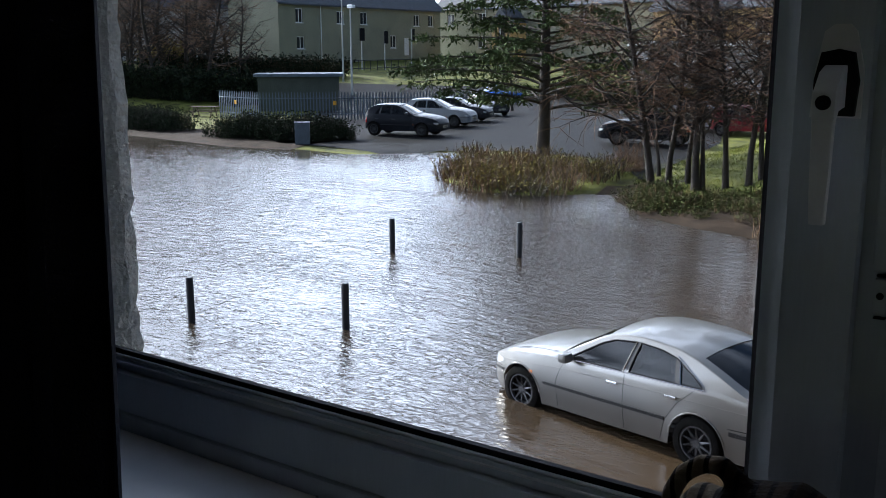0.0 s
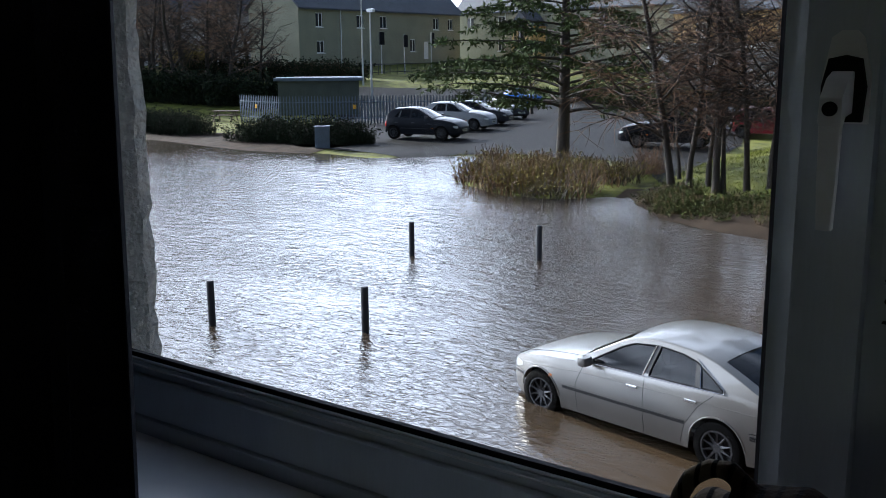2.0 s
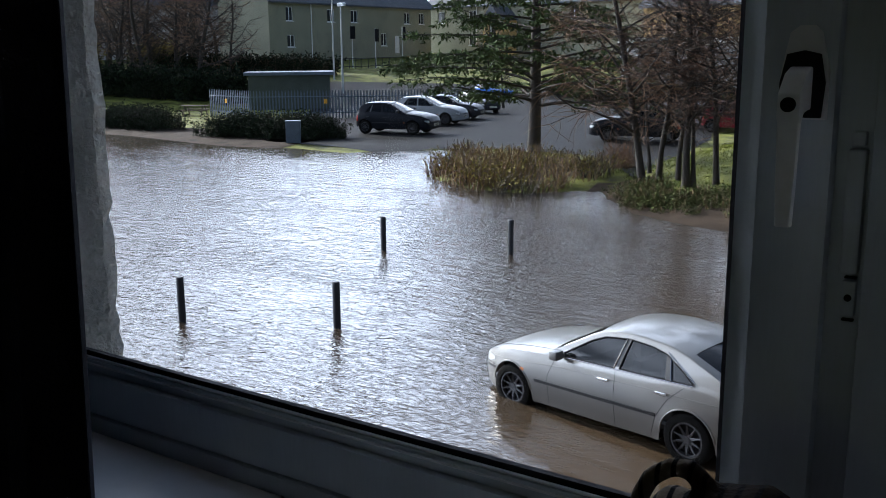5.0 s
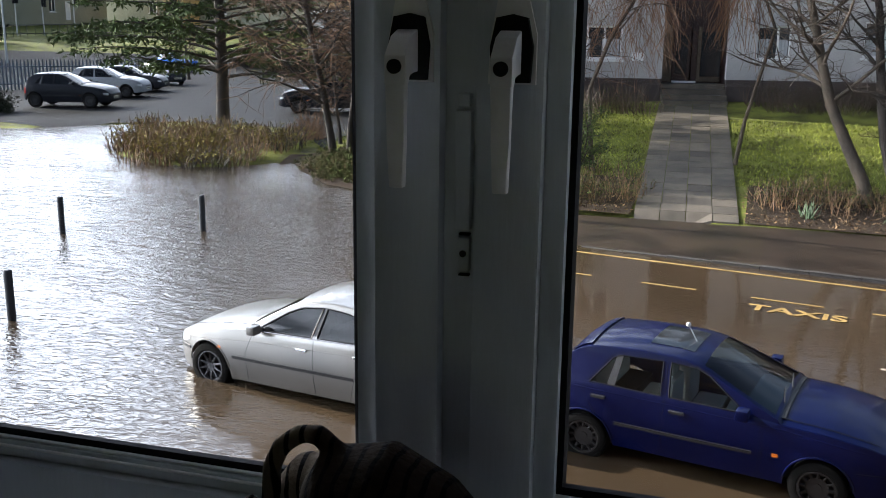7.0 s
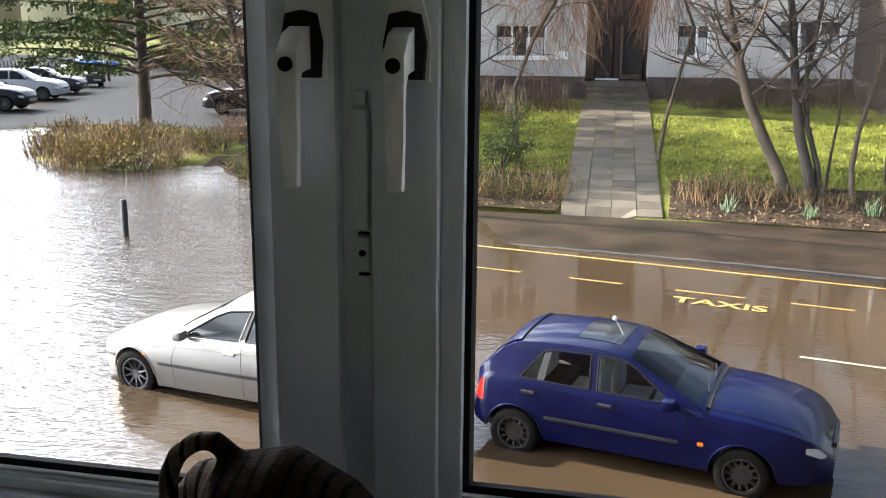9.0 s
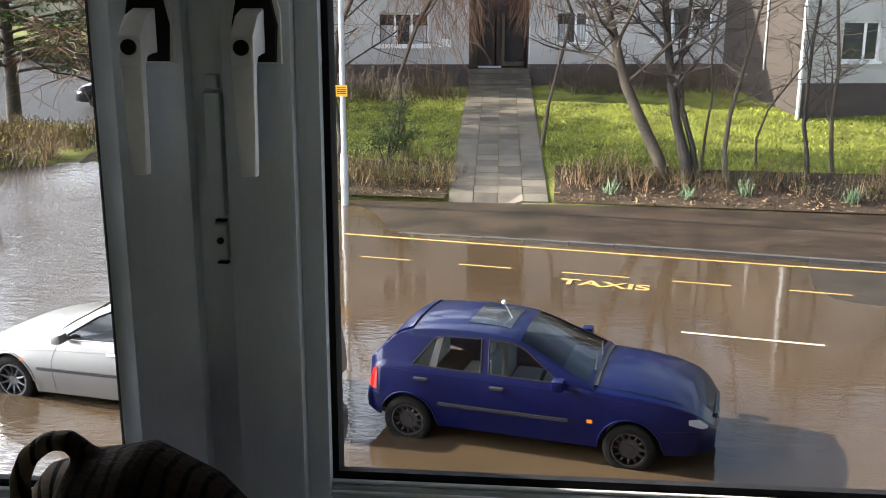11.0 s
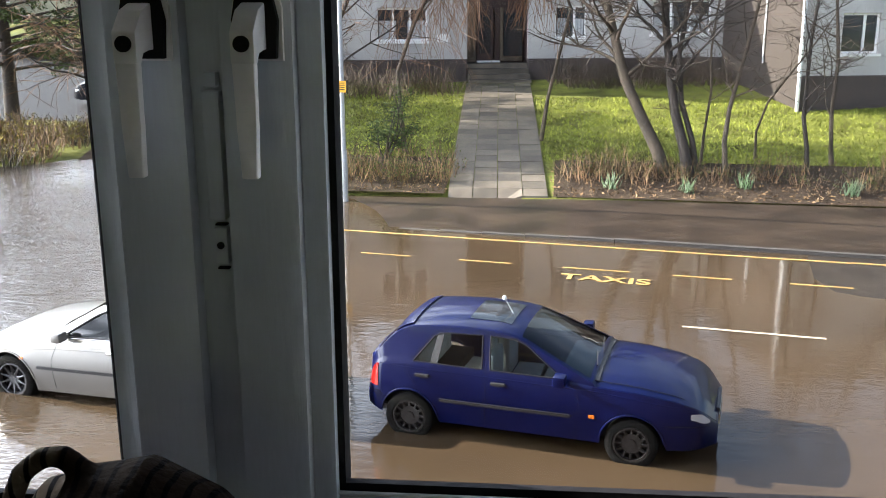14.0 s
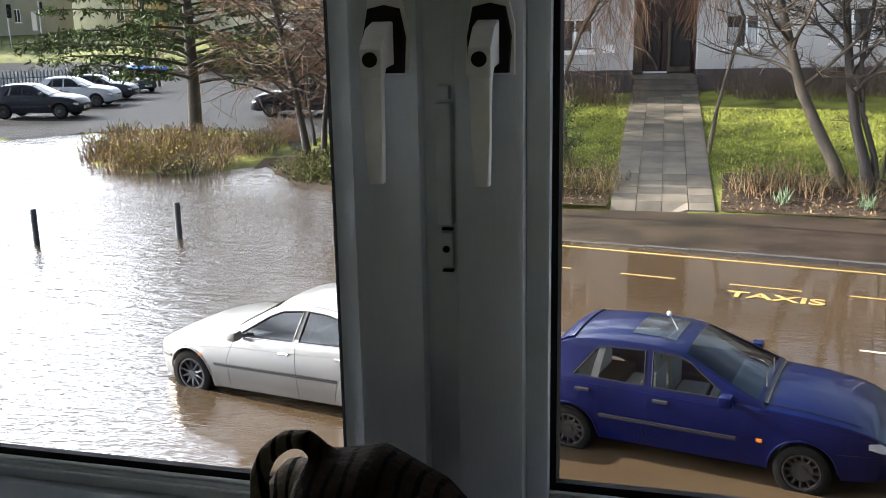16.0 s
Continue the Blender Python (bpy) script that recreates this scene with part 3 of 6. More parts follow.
part("frame_jamb", boxed(-1.50, -1.442, -0.004, 0.09, 4.124, 5.301), M_FRAME, win)
part("frame_jamb", boxed(1.502, 1.56, -0.004, 0.09, 4.124, 5.301), M_FRAME, win)
tagged(wpart("window_sill", boxed(-1.56, 1.62, -0.19, -0.006, SILL - 0.03, SILL, bevel=0.006), M_UPVC), "painted white inner window sill board", "sill", kind="structure")
for nm, bm in (("wall_front", boxed(-3.0, -1.502, -0.10, 0.22, 2.2, 5.9)), ("wall_front", boxed(1.562, 3.2, -0.10, 0.22, 2.2, 5.9)),
               ("wall_front", boxed(-1.501, 1.561, -0.10, 0.09, 2.2, 4.049)), ("wall_front", boxed(-1.501, 1.561, 0.091, 0.22, 2.2, 3.88)), ("wall_front", boxed(-1.501, 1.561, -0.10, 0.22, 5.362, 5.9)),
               # opening in the unseen back wall, added to let sky light onto the sashes
               ("wall_left", boxed(-3.1, -3.002, -4.2, 0.2, 2.2, 5.9)), ("wall_right", boxed(3.202, 3.3, -4.2, 0.2, 2.2, 5.9)), ("wall_back", boxed(-3.1, -0.8, -4.3, -4.202, 2.2, 5.9)), ("wall_back", boxed(0.5, 3.3, -4.3, -4.202, 2.2, 5.9)), ("wall_back", boxed(-0.799, 0.499, -4.3, -4.202, 2.2, 3.4)), ("wall_back", boxed(-0.799, 0.499, -4.3, -4.202, 4.35, 5.9))):
    tagged(wpart(nm, bm, M_ROOM), "plain painted wall of the unlit room", "wall", kind="structure")
tagged(wpart("ceiling", boxed(-3.1, 3.3, -4.3, 0.22, 5.902, 6.0), M_ROOM), "plain painted ceiling", "ceiling", kind="structure")
tagged(wpart("floor", boxed(-3.1, 3.3, -4.3, 0.22, 2.1, 2.198), M_CARPET), "dark carpet floor of the room", "floor", kind="structure")
# unseen outer wall, added to block sky light and darken reflections in the cars
for nm, bm in (("wall_outer", boxed(-13.0, -1.502, 0.221, 0.258, -0.3, 8.2)), ("wall_outer", boxed(1.562, 17.0, 0.221, 0.258, -0.3, 8.2)),
               ("wall_outer", boxed(-1.501, 1.561, 0.221, 0.258, -0.3, 3.88)), ("wall_outer", boxed(-1.501, 1.561, 0.221, 0.258, 5.362, 8.2))):
    tagged(wpart(nm, bm, M_OWNWALL), "unseen dark outside of our own building, added to block the sky", "wall", kind="structure")
bm = bmesh.new()
rng = random.Random(5)
cols = []
for k in range(60):
    z = 4.0 + k * 0.026
    cols.append([(x + rng.uniform(-0.004, 0.004), yy, z) for x, yy in ((-1.60, 0.215), (-1.475, 0.215), (-1.395, 0.225), (-1.372 + rng.uniform(-0.004, 0.008), 0.235), (-1.372 + rng.uniform(-0.006, 0.007), 0.26), (-1.60, 0.26))])
vv = [[bm.verts.new(p) for p in r] for r in cols]
for a, b in zip(vv, vv[1:]):
    for i in range(6):
        j = (i + 1) % 6
        bm.faces.new((a[i], a[j], b[j], b[i]))
bm.faces.new(vv[0][::-1])
bm.faces.new(vv[-1])
tagged(wpart("outer_reveal", bm, M_ROUGHCAST), "rough cream harling on the outer window reveal", "wall", kind="structure")
# curtain: deep folds of one dark cloth
bm = bmesh.new()
vs = []
for j, z in enumerate(np.linspace(2.6, 5.55, 40)):
    row = []
    for i in range(90):
        x = -2.75 + 2.008 * i / 89
        f = 0.030 * math.sin(i * 0.95) + 0.010 * math.sin(i * 2.1 + 0.8)
        row.append(bm.verts.new((x * 1.0 + 0.006 * math.sin(z * 4 + i * 0.4) + 0.06 * (z - 4.5) , -0.25 + f * (0.7 + 0.1 * (5.5 - z)), z)))
    vs.append(row)
for a, b in zip(vs, vs[1:]):
    for i in range(89):
        bm.faces.new((a[i], a[i + 1], b[i + 1], b[i]))
bmesh.ops.solidify(bm, geom=list(bm.faces), thickness=0.004)
tagged(wpart("curtain", bm, M_CURTAIN, smooth=True), "heavy dark curtain drawn aside from the window", "curtain")


# ---- cars: local x forwards from the rear axle, y to the car's left, z up from the tyres' foot ----
def curve(keys, smooth=0.10):
    xs, zs = [k[0] for k in keys], [k[1] for k in keys]
    x0, step, n = xs[0] - 0.3, 0.01, int((xs[-1] - xs[0] + 0.6) / 0.01) + 2
    grid = x0 + step * np.arange(n)
    table = np.mean([np.interp(grid + d, xs, zs) for d in np.linspace(-smooth, smooth, 7)], axis=0).tolist()

    def f(x):
        t = min(max((x - x0) / step, 0.0), n - 1.001)
        i = int(t)
        return table[i] + (table[i + 1] - table[i]) * (t - i)
    return f


class CarShape:
    def __init__(self, s):
        self.s = s
        self.w, self.zb, self.zc = curve(s["w"], 0.05), curve(s["belt"], 0.06), curve(s["deck"], 0.08)
        self.top = curve(s["top"], 0.09)
        self.wr, self.zs, self.wb, self.r, self.ra = s["wr"], s["sill"], s["wb"], s["r"], s["ra"]
        self.x0, self.x1 = s["w"][0][0], s["w"][-1][0]
        self.roof = max(z for _, z in s["top"])
        xc, xf, xr, xt = s["screen"]
        zoned = []
        for x in np.linspace(self.x0, self.x1, 160):
            deck = max(0.012, self.zc(x) - self.zb(x))
            zoned.append((x, deck if x < xt or x > xc else 0.05 if x < xr else 0.048 if x < xf else 0.07))
        self.crown = curve(zoned, 0.12)

    def edge(self, x):
        """Height of the roof's edge; the belt line where there is no glass house."""
        xc, xf, xr, xt = self.s["screen"]
        return max(self.zb(x) + 0.003, self.top(x)) if xt <= x <= xc else self.zb(x) + 0.003

    def bottom(self, x):
        z = self.zs + 0.04 * float(sstep(self.x1 - 0.35, self.x1, x)) + 0.08 * float(sstep(self.x0 + 0.4, self.x0, x))
        for a in (0.0, self.wb):
            if abs(x - a) < self.ra:
                z = max(z, self.r + math.sqrt(self.ra ** 2 - (x - a) ** 2))
        return z

    def side(self, x, z):
        """Half width of the lower body at height z."""
        zb, zs = self.zb(x), self.zs
        t = min(1.0, max(0.0, (z - zs) / max(0.05, zb - zs)))
        flare = sum(math.exp(-((math.hypot(x - a, z - self.r) - self.ra - 0.02) / 0.055) ** 2) for a in (0.0, self.wb))
        return self.w(x) * (0.94 + 0.06 * math.sin(min(1, t / 0.55) * 1.5708) - 0.05 * max(0, (t - 0.55) / 0.45) ** 2) + 0.012 * flare * (1 - t)

    def cabin(self, x, z):
        """Half width of the glass house at height z."""
        zb = self.zb(x)
        t = min(1.0, max(0.0, (z - zb) / (self.roof - zb)))
        wb = self.side(x, zb) - 0.012
        return wb + (self.wr - wb) * t ** 1.15


def surf(c, x, z):
    """Half width of the whole car, body or glass house, at x and z."""
    return c.side(x, z) if z <= c.zb(x) else c.cabin(x, min(z, c.edge(x)))


def in_poly(poly, x, z):
    hit = False
    for (ax, az), (bx, bz) in zip(poly, poly[1:] + poly[:1]):
        if (az > z) != (bz > z) and x < (bx - ax) * (z - az) / (bz - az) + ax:
            hit = not hit
    return hit


TOP_Q = (0.97, 0.92, 0.82, 0.62, 0.40, 0.2, 0.0)


def car_shell(c):
    """One skin over body, pillars and roof, with the side windows and screens cut out; gives the skin and the cut pieces."""
    xc, xf, xr, xt = c.s["screen"]
    xs = set(np.linspace(c.x0, c.x1, int((c.x1 - c.x0) / 0.03)).round(4).tolist()) | {xc, xf, xr, xt}
    for a in (0.0, c.wb):
        xs |= {round(a + c.ra * math.cos(q), 4) for q in np.linspace(0.0, math.pi, 25)}
    xs = [x for x in sorted(xs) if c.x0 <= x <= c.x1]
    xs = [x for i, x in enumerate(xs) if i == 0 or x - xs[i - 1] > 0.004 or x in (xc, xf, xr, xt)]
    nv, tc = 12, (0.12, 0.26, 0.42, 0.58, 0.74, 0.88, 0.96, 1.0)
    bm = bmesh.new()
    zone = bm.faces.layers.int.new("zone")
    rows = []
    for x in xs:
        zl, zb, ze, cr = c.bottom(x), c.zb(x), c.edge(x), c.crown(x)
        pts = [(c.side(x, zl + (zb - zl) * k / nv), zl + (zb - zl) * k / nv) for k in range(nv + 1)]
        pts += [(c.cabin(x, zb + (ze - zb) * t), zb + (ze - zb) * t + 0.0004 * i) for i, t in enumerate(tc)]
        e, z0 = pts[-1]
        pts += [(e * q, z0 + cr * (1 - q ** 2.4)) for q in TOP_Q]
        rows.append([bm.verts.new((x, y, z)) for y, z in pts] + [bm.verts.new((x, -y, z)) for y, z in pts[-2::-1]])
    m, n1, n2 = len(rows[0]), nv, nv + len(tc)
    for i in range(len(xs) - 1):
        xm = (xs[i] + xs[i + 1]) / 2
        for k in range(m - 1):
            f = bm.faces.new((rows[i][k], rows[i][k + 1], rows[i + 1][k + 1], rows[i + 1][k]))
            kk = k if k < m // 2 else m - 2 - k
            if n1 <= kk < n2:
                f[zone] = 1
            elif kk >= n2 + 2 and xf <= xm <= xc - 0.03:
                f[zone] = 2
            elif kk >= n2 + 3 and xt + 0.05 <= xm <= xr - 0.02:
                f[zone] = 3
    bm.faces.new(rows[0])
    bm.faces.new(rows[-1][::-1])
    cut = {}
    for wi, poly in enumerate(c.s["windows"]):
        lo_x, hi_x = min(p[0] for p in poly) - 0.05, max(p[0] for p in poly) + 0.05
        for (ax, az), (bx, bz) in zip(poly, poly[1:] + poly[:1]):
            fs = [f for f in bm.faces if f[zone] == 1 and any(lo_x < v.co.x < hi_x for v in f.verts)]
            geom = list({v for f in fs for v in f.verts}) + list({e for f in fs for e in f.edges}) + fs
            bmesh.ops.bisect_plane(bm, geom=geom, plane_co=(ax, 0, az), plane_no=Vector((bz - az, 0, ax - bx)).normalized(), dist=1e-5)
        for f in bm.faces:
            p = f.calc_center_median()
            if f[zone] == 1 and in_poly(poly, p.x, p.z):
                f[zone] = 10 + 2 * wi + (1 if p.y > 0 else 0)
    for key in [2, 3] + [10 + k for k in range(2 * len(c.s["windows"]))]:
        fs = [f for f in bm.faces if f[zone] == key]
        g = bmesh.new()
        seen = {}
        for f in fs:
            vs = []
            for v in f.verts:
                if v not in seen:
                    d = Vector((0, -0.012 if v.co.y > 0 else 0.012, 0)) if key >= 10 else Vector((0, 0, -0.008))
                    seen[v] = g.verts.new(v.co + d)
                vs.append(seen[v])
            g.faces.new(vs)
        cut[key] = g
        bmesh.ops.delete(bm, geom=fs, context="FACES_ONLY")
    return bm, cut


def flank_line(c, pts, r, sgn, off=0.0, closed=False, step=0.05, n=5):
    """A thin bead following the car's flank through points in x, z."""
    pts = pts + pts[:1] if closed else pts
    run = []
    for (ax, az), (bx, bz) in zip(pts, pts[1:]):
        k = max(1, int(math.hypot(bx - ax, bz - az) / step))
        run += [(ax + (bx - ax) * i / k, az + (bz - az) * i / k) for i in range(k)]
    run.append(pts[-1])
    return tube(bmesh.new(), [(x, sgn * (surf(c, x, z) + off), z) for x, z in run], r, n)


def flank_patch(c, x0, x1, low, high, off, sgn, n=10, rows=5):
    """A curved plate on the flank between two heights given as functions of x."""
    bm = bmesh.new()
    grid = []
    for x in np.linspace(x0, x1, n + 1):
        zs = np.linspace(low(x), high(x), rows + 1)
        grid.append([bm.verts.new((x, sgn * (c.side(x, z) + off), z)) for z in zs])
    for a, b in zip(grid, grid[1:]):
        for i in range(rows):
            bm.faces.new((a[i], a[i + 1], b[i + 1], b[i]))
    bmesh.ops.solidify(bm, geom=list(bm.faces), thickness=0.006)
    return bm


def side_poly(c, outline, off, thick, sgn, use="cabin", bm=None):
    """A piece on the car's flank, outlined in x, z."""
    bm = bm or bmesh.new()
    f = c.cabin if use == "cabin" else c.side
    a = [bm.verts.new((x, sgn * (f(x, z) + off), z)) for x, z in outline]
    b = [bm.verts.new((x, sgn * (f(x, z) + off - thick), z)) for x, z in outline]
    bm.faces.new(a)
    bm.faces.new(b[::-1])
    for i in range(len(a)):
        j = (i + 1) % len(a)
        bm.faces.new((a[i], b[i], b[j], a[j]))
    return bm


def band(c, p, q, w0, w1, off, thick, sgn, use="cabin", n=1, bm=None):
    """A strip on the flank from p to q, w0 to w1 wide (upright for level strips, along x for posts)."""
    bm = bm or bmesh.new()
    pts = [(p[0] + (q[0] - p[0]) * t, p[1] + (q[1] - p[1]) * t, w0 + (w1 - w0) * t) for t in np.linspace(0, 1, n + 1)]
    level = abs(q[0] - p[0]) > abs(q[1] - p[1])
    lo = [(x, z - w / 2) if level else (x - w / 2, z) for x, z, w in pts]
    hi = [(x, z + w / 2) if level else (x + w / 2, z) for x, z, w in pts]
    for i in range(n):
        side_poly(c, [lo[i], lo[i + 1], hi[i + 1], hi[i]], off, thick, sgn, use, bm)
    return bm


def top_patch(c, x0, x1, q0, q1, off, bulge=0.0, n=10, thick=0.006, crown=0.03, use="top"):
    """A panel lying on the roof, screen or deck between x0 and x1 and the cross fractions q0 and q1."""
    bm = bmesh.new()
    low, high = [], []
    for x in np.linspace(x0, x1, n + 1):
        for grid, o in ((high, off), (low, off - thick)):
            row = []
            for q in np.linspace(q0, q1, 9):
                if use == "top":
                    z = c.top(x)
                    y = q * c.cabin(x, z)
                    z += crown * (1 - abs(q) ** 2.4)
                else:
                    e = c.side(x, c.zb(x))
                    y, z = q * e, c.zb(x) + (c.zc(x) - c.zb(x)) * (1 - abs(q) ** 2.6) + 0.012
                row.append(bm.verts.new((x + bulge * (1 - q * q), y, z + o)))
            grid.append(row)
    for g in (high, low):
        for a, b in zip(g, g[1:]):
            for i in range(8):
                bm.faces.new((a[i], a[i + 1], b[i + 1], b[i]))
    for a, b in ((high[0], low[0]), (high[-1], low[-1]), ([r[0] for r in high], [r[0] for r in low]), ([r[-1] for r in high], [r[-1] for r in low])):
        for i in range(len(a) - 1):
            bm.faces.new((a[i], a[i + 1], b[i + 1], b[i]))
    return bm


def wheel(parent, x, y, r, sgn, style, rim_mat):
    w = new("wheel")
    w.parent = parent
    w.matrix_basis = pose(x, y, r)
    bm = bmesh.new()
    prof = [(r * 0.66, 0.0), (r * 0.70, 0.012), (r * 0.90, 0.014), (r * 0.97, 0.0), (r, -0.03), (r, -0.14), (r * 0.95, -0.175), (r * 0.66, -0.18)]
    n = 36
    ring = [[bm.verts.new((R * math.cos(6.2832 * k / n), sgn * yy, R * math.sin(6.2832 * k / n))) for R, yy in prof] for k in range(n)]
    for k in range(n):
        a, b = ring[k], ring[(k + 1) % n]
        for j in range(len(prof) - 1):
            bm.faces.new((a[j], a[j + 1], b[j + 1], b[j]))
    part("tyre", bm, M_TYRE, w, "dark rubber tyre", True)
    bm = bmesh.new()
    disc_ring(bm, (0, sgn * -0.02, 0), r * 0.60, r * 0.67, -0.03, 0.022, 36)
    if style == "alloy":
        for k in range(10):
            for tilt in (-0.16, 0.16):
                a0, a1 = 6.2832 * k / 10, 6.2832 * k / 10 + tilt * 2
                tube(bm, [(r * 0.12 * math.cos(a0), sgn * -0.022, r * 0.12 * math.sin(a0)), (r * 0.62 * math.cos(a1), sgn * -0.006, r * 0.62 * math.sin(a1))], [0.009, 0.008], 5)
        disc_ring(bm, (0, sgn * -0.02, 0), 0.002, r * 0.15, -0.012, 0.012, 20)
    else:
        disc_ring(bm, (0, sgn * -0.035, 0), r * 0.16, r * 0.40, -0.006, 0.024, 30)
        for k in range(12):
            a0 = 6.2832 * k / 12
            tube(bm, [(r * 0.38 * math.cos(a0), sgn * -0.03, r * 0.38 * math.sin(a0)), (r * 0.62 * math.cos(a0), sgn * -0.03, r * 0.62 * math.sin(a0))], [0.018, 0.018], 6)
        disc_ring(bm, (0, sgn * -0.03, 0), 0.002, r * 0.17, -0.01, 0.03, 20)
    part("rim", bm, rim_mat, w, "", True)
    part("brake_drum", disc_ring(bmesh.new(), (0, sgn * -0.09, 0), 0.004, r * 0.62, -0.02, 0.02, 24), M_BLACK, w)
    return w


def make_car(spec, m, label, paint, glass, wheel_style, rim_mat, group=""):
    c = CarShape(spec)
    car = thing("car", m, label, "car", group)
    skin, cut = car_shell(c)
    body = part("body", skin, paint, car, smooth=True)
    body.data.set_sharp_from_angle(angle=radians(56))
    bm = boxed(c.x0 + 0.15, c.x1 - 0.2, -0.56, 0.56, c.zs - 0.02, c.zs + 0.10)
    for a in (0.0, c.wb):
        box(bm, a - c.ra - 0.02, a + c.ra + 0.02, -0.60, 0.60, c.zs, c.r + c.ra + 0.03)
    part("underbody", bm, M_BLACK, car)
    xc, xf, xr, xt = spec["screen"]          # cowl, roof front, roof rear, tail of the glass house
    part("windscreen", cut[2], spec.get("screen_glass", glass), car, "tinted windscreen", True)
    part("rear_window", cut[3], glass, car, "sloping rear window", True)
    part("cowl", top_patch(c, xc - 0.035, xc + 0.06, -0.86, 0.86, 0.004, n=4, thick=0.01, use="deck"), M_TRIM, car, "black scuttle under the windscreen")
    for k in range(2 * len(spec["windows"])):
        part("side_window", cut[10 + k], glass, car, "", True)
    for sgn in (-1, 1):
        for ol in spec["windows"]:
            part("window_seal", flank_line(c, ol, 0.011, sgn, -0.003, True), spec["seal_mat"], car)
        for ol in spec.get("chrome", ()):
            part("window_trim", flank_line(c, ol, 0.008, sgn, 0.005), M_CHROME, car, "bright window strip")
        for a, b in spec["posts"]:
            part("door_pillar", band(c, a, b, 0.085, 0.07, 0.002, 0.006, sgn, n=4), M_TRIM, car)
        for run in spec["doors"]:
            part("door_seam", flank_line(c, run, 0.0045, sgn, -0.002), M_BLACK, car)
        for run in spec["creases"]:
            part("side_crease", flank_line(c, run, 0.006, sgn, -0.003), paint, car)
        for a, b, wd, mt in spec["strips"]:
            part("side_trim", band(c, a, b, wd, wd, 0.012, 0.014, sgn, "body", 8), mt, car)
        for hx, hz in spec["handles"]:
            y = c.side(hx, hz)
            part("door_handle", boxed(hx - 0.08, hx + 0.08, sgn * y - 0.01, sgn * y + 0.028 * (1 if sgn > 0 else 0.4) + (0.0 if sgn > 0 else -0.0), hz - 0.017, hz + 0.017, bevel=0.008) if sgn > 0 else
                 boxed(hx - 0.08, hx + 0.08, -y - 0.028, -y + 0.01, hz - 0.017, hz + 0.017, bevel=0.008), spec["handle_mat"], car)
        mx, mz = spec["mirror"]
        y = c.side(mx, c.zb(mx))
        bm = bmesh.new()
        box(bm, mx - 0.06, mx + 0.07, min(sgn * (y + 0.05), sgn * (y + 0.21)), max(sgn * (y + 0.05), sgn * (y + 0.21)), mz - 0.06, mz + 0.06, 0.03)
        box(bm, mx - 0.02, mx + 0.03, min(sgn * (y - 0.02), sgn * (y + 0.08)), max(sgn * (y - 0.02), sgn * (y + 0.08)), mz - 0.055, mz - 0.01, 0.008)
        part("door_mirror", bm, spec.get("mirror_mat", paint), car, smooth=True)
        l0, l1, lz = spec["lamp"]
        part("headlight", flank_patch(c, l0, l1, lambda x: lz + 0.05 * float(sstep(l0 + 0.16, l0, x)), lambda x: max(lz + 0.02, min(lz + 0.105, c.zb(x) - 0.012)), 0.006, sgn), M_LENS, car, "clear wrap-round headlight", True)
        t0, t1, tz0, tz1 = spec["taillight"]
        part("tail_light", flank_patch(c, t0, t1, lambda x: tz0, lambda x: min(tz1, c.zb(x) - 0.01), 0.006, sgn), M_REDLENS, car, "red tail light", True)
        part("bumper_seam", flank_line(c, spec["front_bumper"], 0.005, sgn, -0.001), M_BLACK, car)
        part("bumper_seam", flank_line(c, spec["rear_bumper"], 0.005, sgn, -0.001), M_BLACK, car)
        ax, az = spec["indicator"]
        part("side_indicator", side_poly(c, [(ax - 0.03, az - 0.018), (ax + 0.03, az - 0.018), (ax + 0.03, az + 0.018), (ax - 0.03, az + 0.018)], 0.008, 0.012, sgn, "body"), M_AMBER, car)
        for x in (0.0, c.wb):
            wheel(car, x, sgn * (c.w(x) - 0.015), c.r, sgn, wheel_style, rim_mat)
        for x in (0.0, c.wb):
            bm = bmesh.new()
            pts = [(x + (c.ra + 0.004) * math.cos(a), c.r + (c.ra + 0.004) * math.sin(a)) for a in np.linspace(0.12, 3.02, 16)]
            tube(bm, [(px, sgn * (c.side(px, pz) + 0.002), pz) for px, pz in pts], 0.012, 6)
            part("arch_lip", bm, paint, car, smooth=True)
    # cabin: floor tub, dashboard, seats, wheel
    part("floor_tub", boxed(xt + 0.12, xc - 0.05, -0.66, 0.66, 0.28, 0.34), M_CABIN, car)
    part("dashboard", boxed(xc - 0.42, xc + 0.05, -0.66, 0.66, 0.55, c.zb(xc) + 0.0, bevel=0.05), M_CABIN, car)
    for sx, sy in ((xc - 1.05, 0.36), (xc - 1.05, -0.36)):
        bm = boxed(sx - 0.05, sx + 0.45, sy - 0.24, sy + 0.24, 0.36, 0.54, bevel=0.05)
        box(bm, sx - 0.20, sx - 0.05, sy - 0.23, sy + 0.23, 0.5, 1.02, 0.05)
        box(bm, sx - 0.19, sx - 0.09, sy - 0.12, sy + 0.12, 1.04, 1.2, 0.04)
        part("seat", bm, M_SEAT, car)
    bm = boxed(xc - 1.95, xc - 1.5, -0.6, 0.6, 0.36, 0.54, bevel=0.05)
    box(bm, xc - 2.10, xc - 1.95, -0.6, 0.6, 0.5, 0.98, 0.05)
    part("back_seat", bm, M_SEAT, car)
    bm = bmesh.new()
    tube(bm, [(xc - 0.58 + 0.06 * math.sin(a), -0.36 + 0.18 * math.cos(a), 0.84 + 0.17 * math.sin(a)) for a in np.linspace(0, 6.2832, 25)], 0.014, 6, False)
    part("steering_wheel", bm, M_BLACK, car)
    y = 0.26
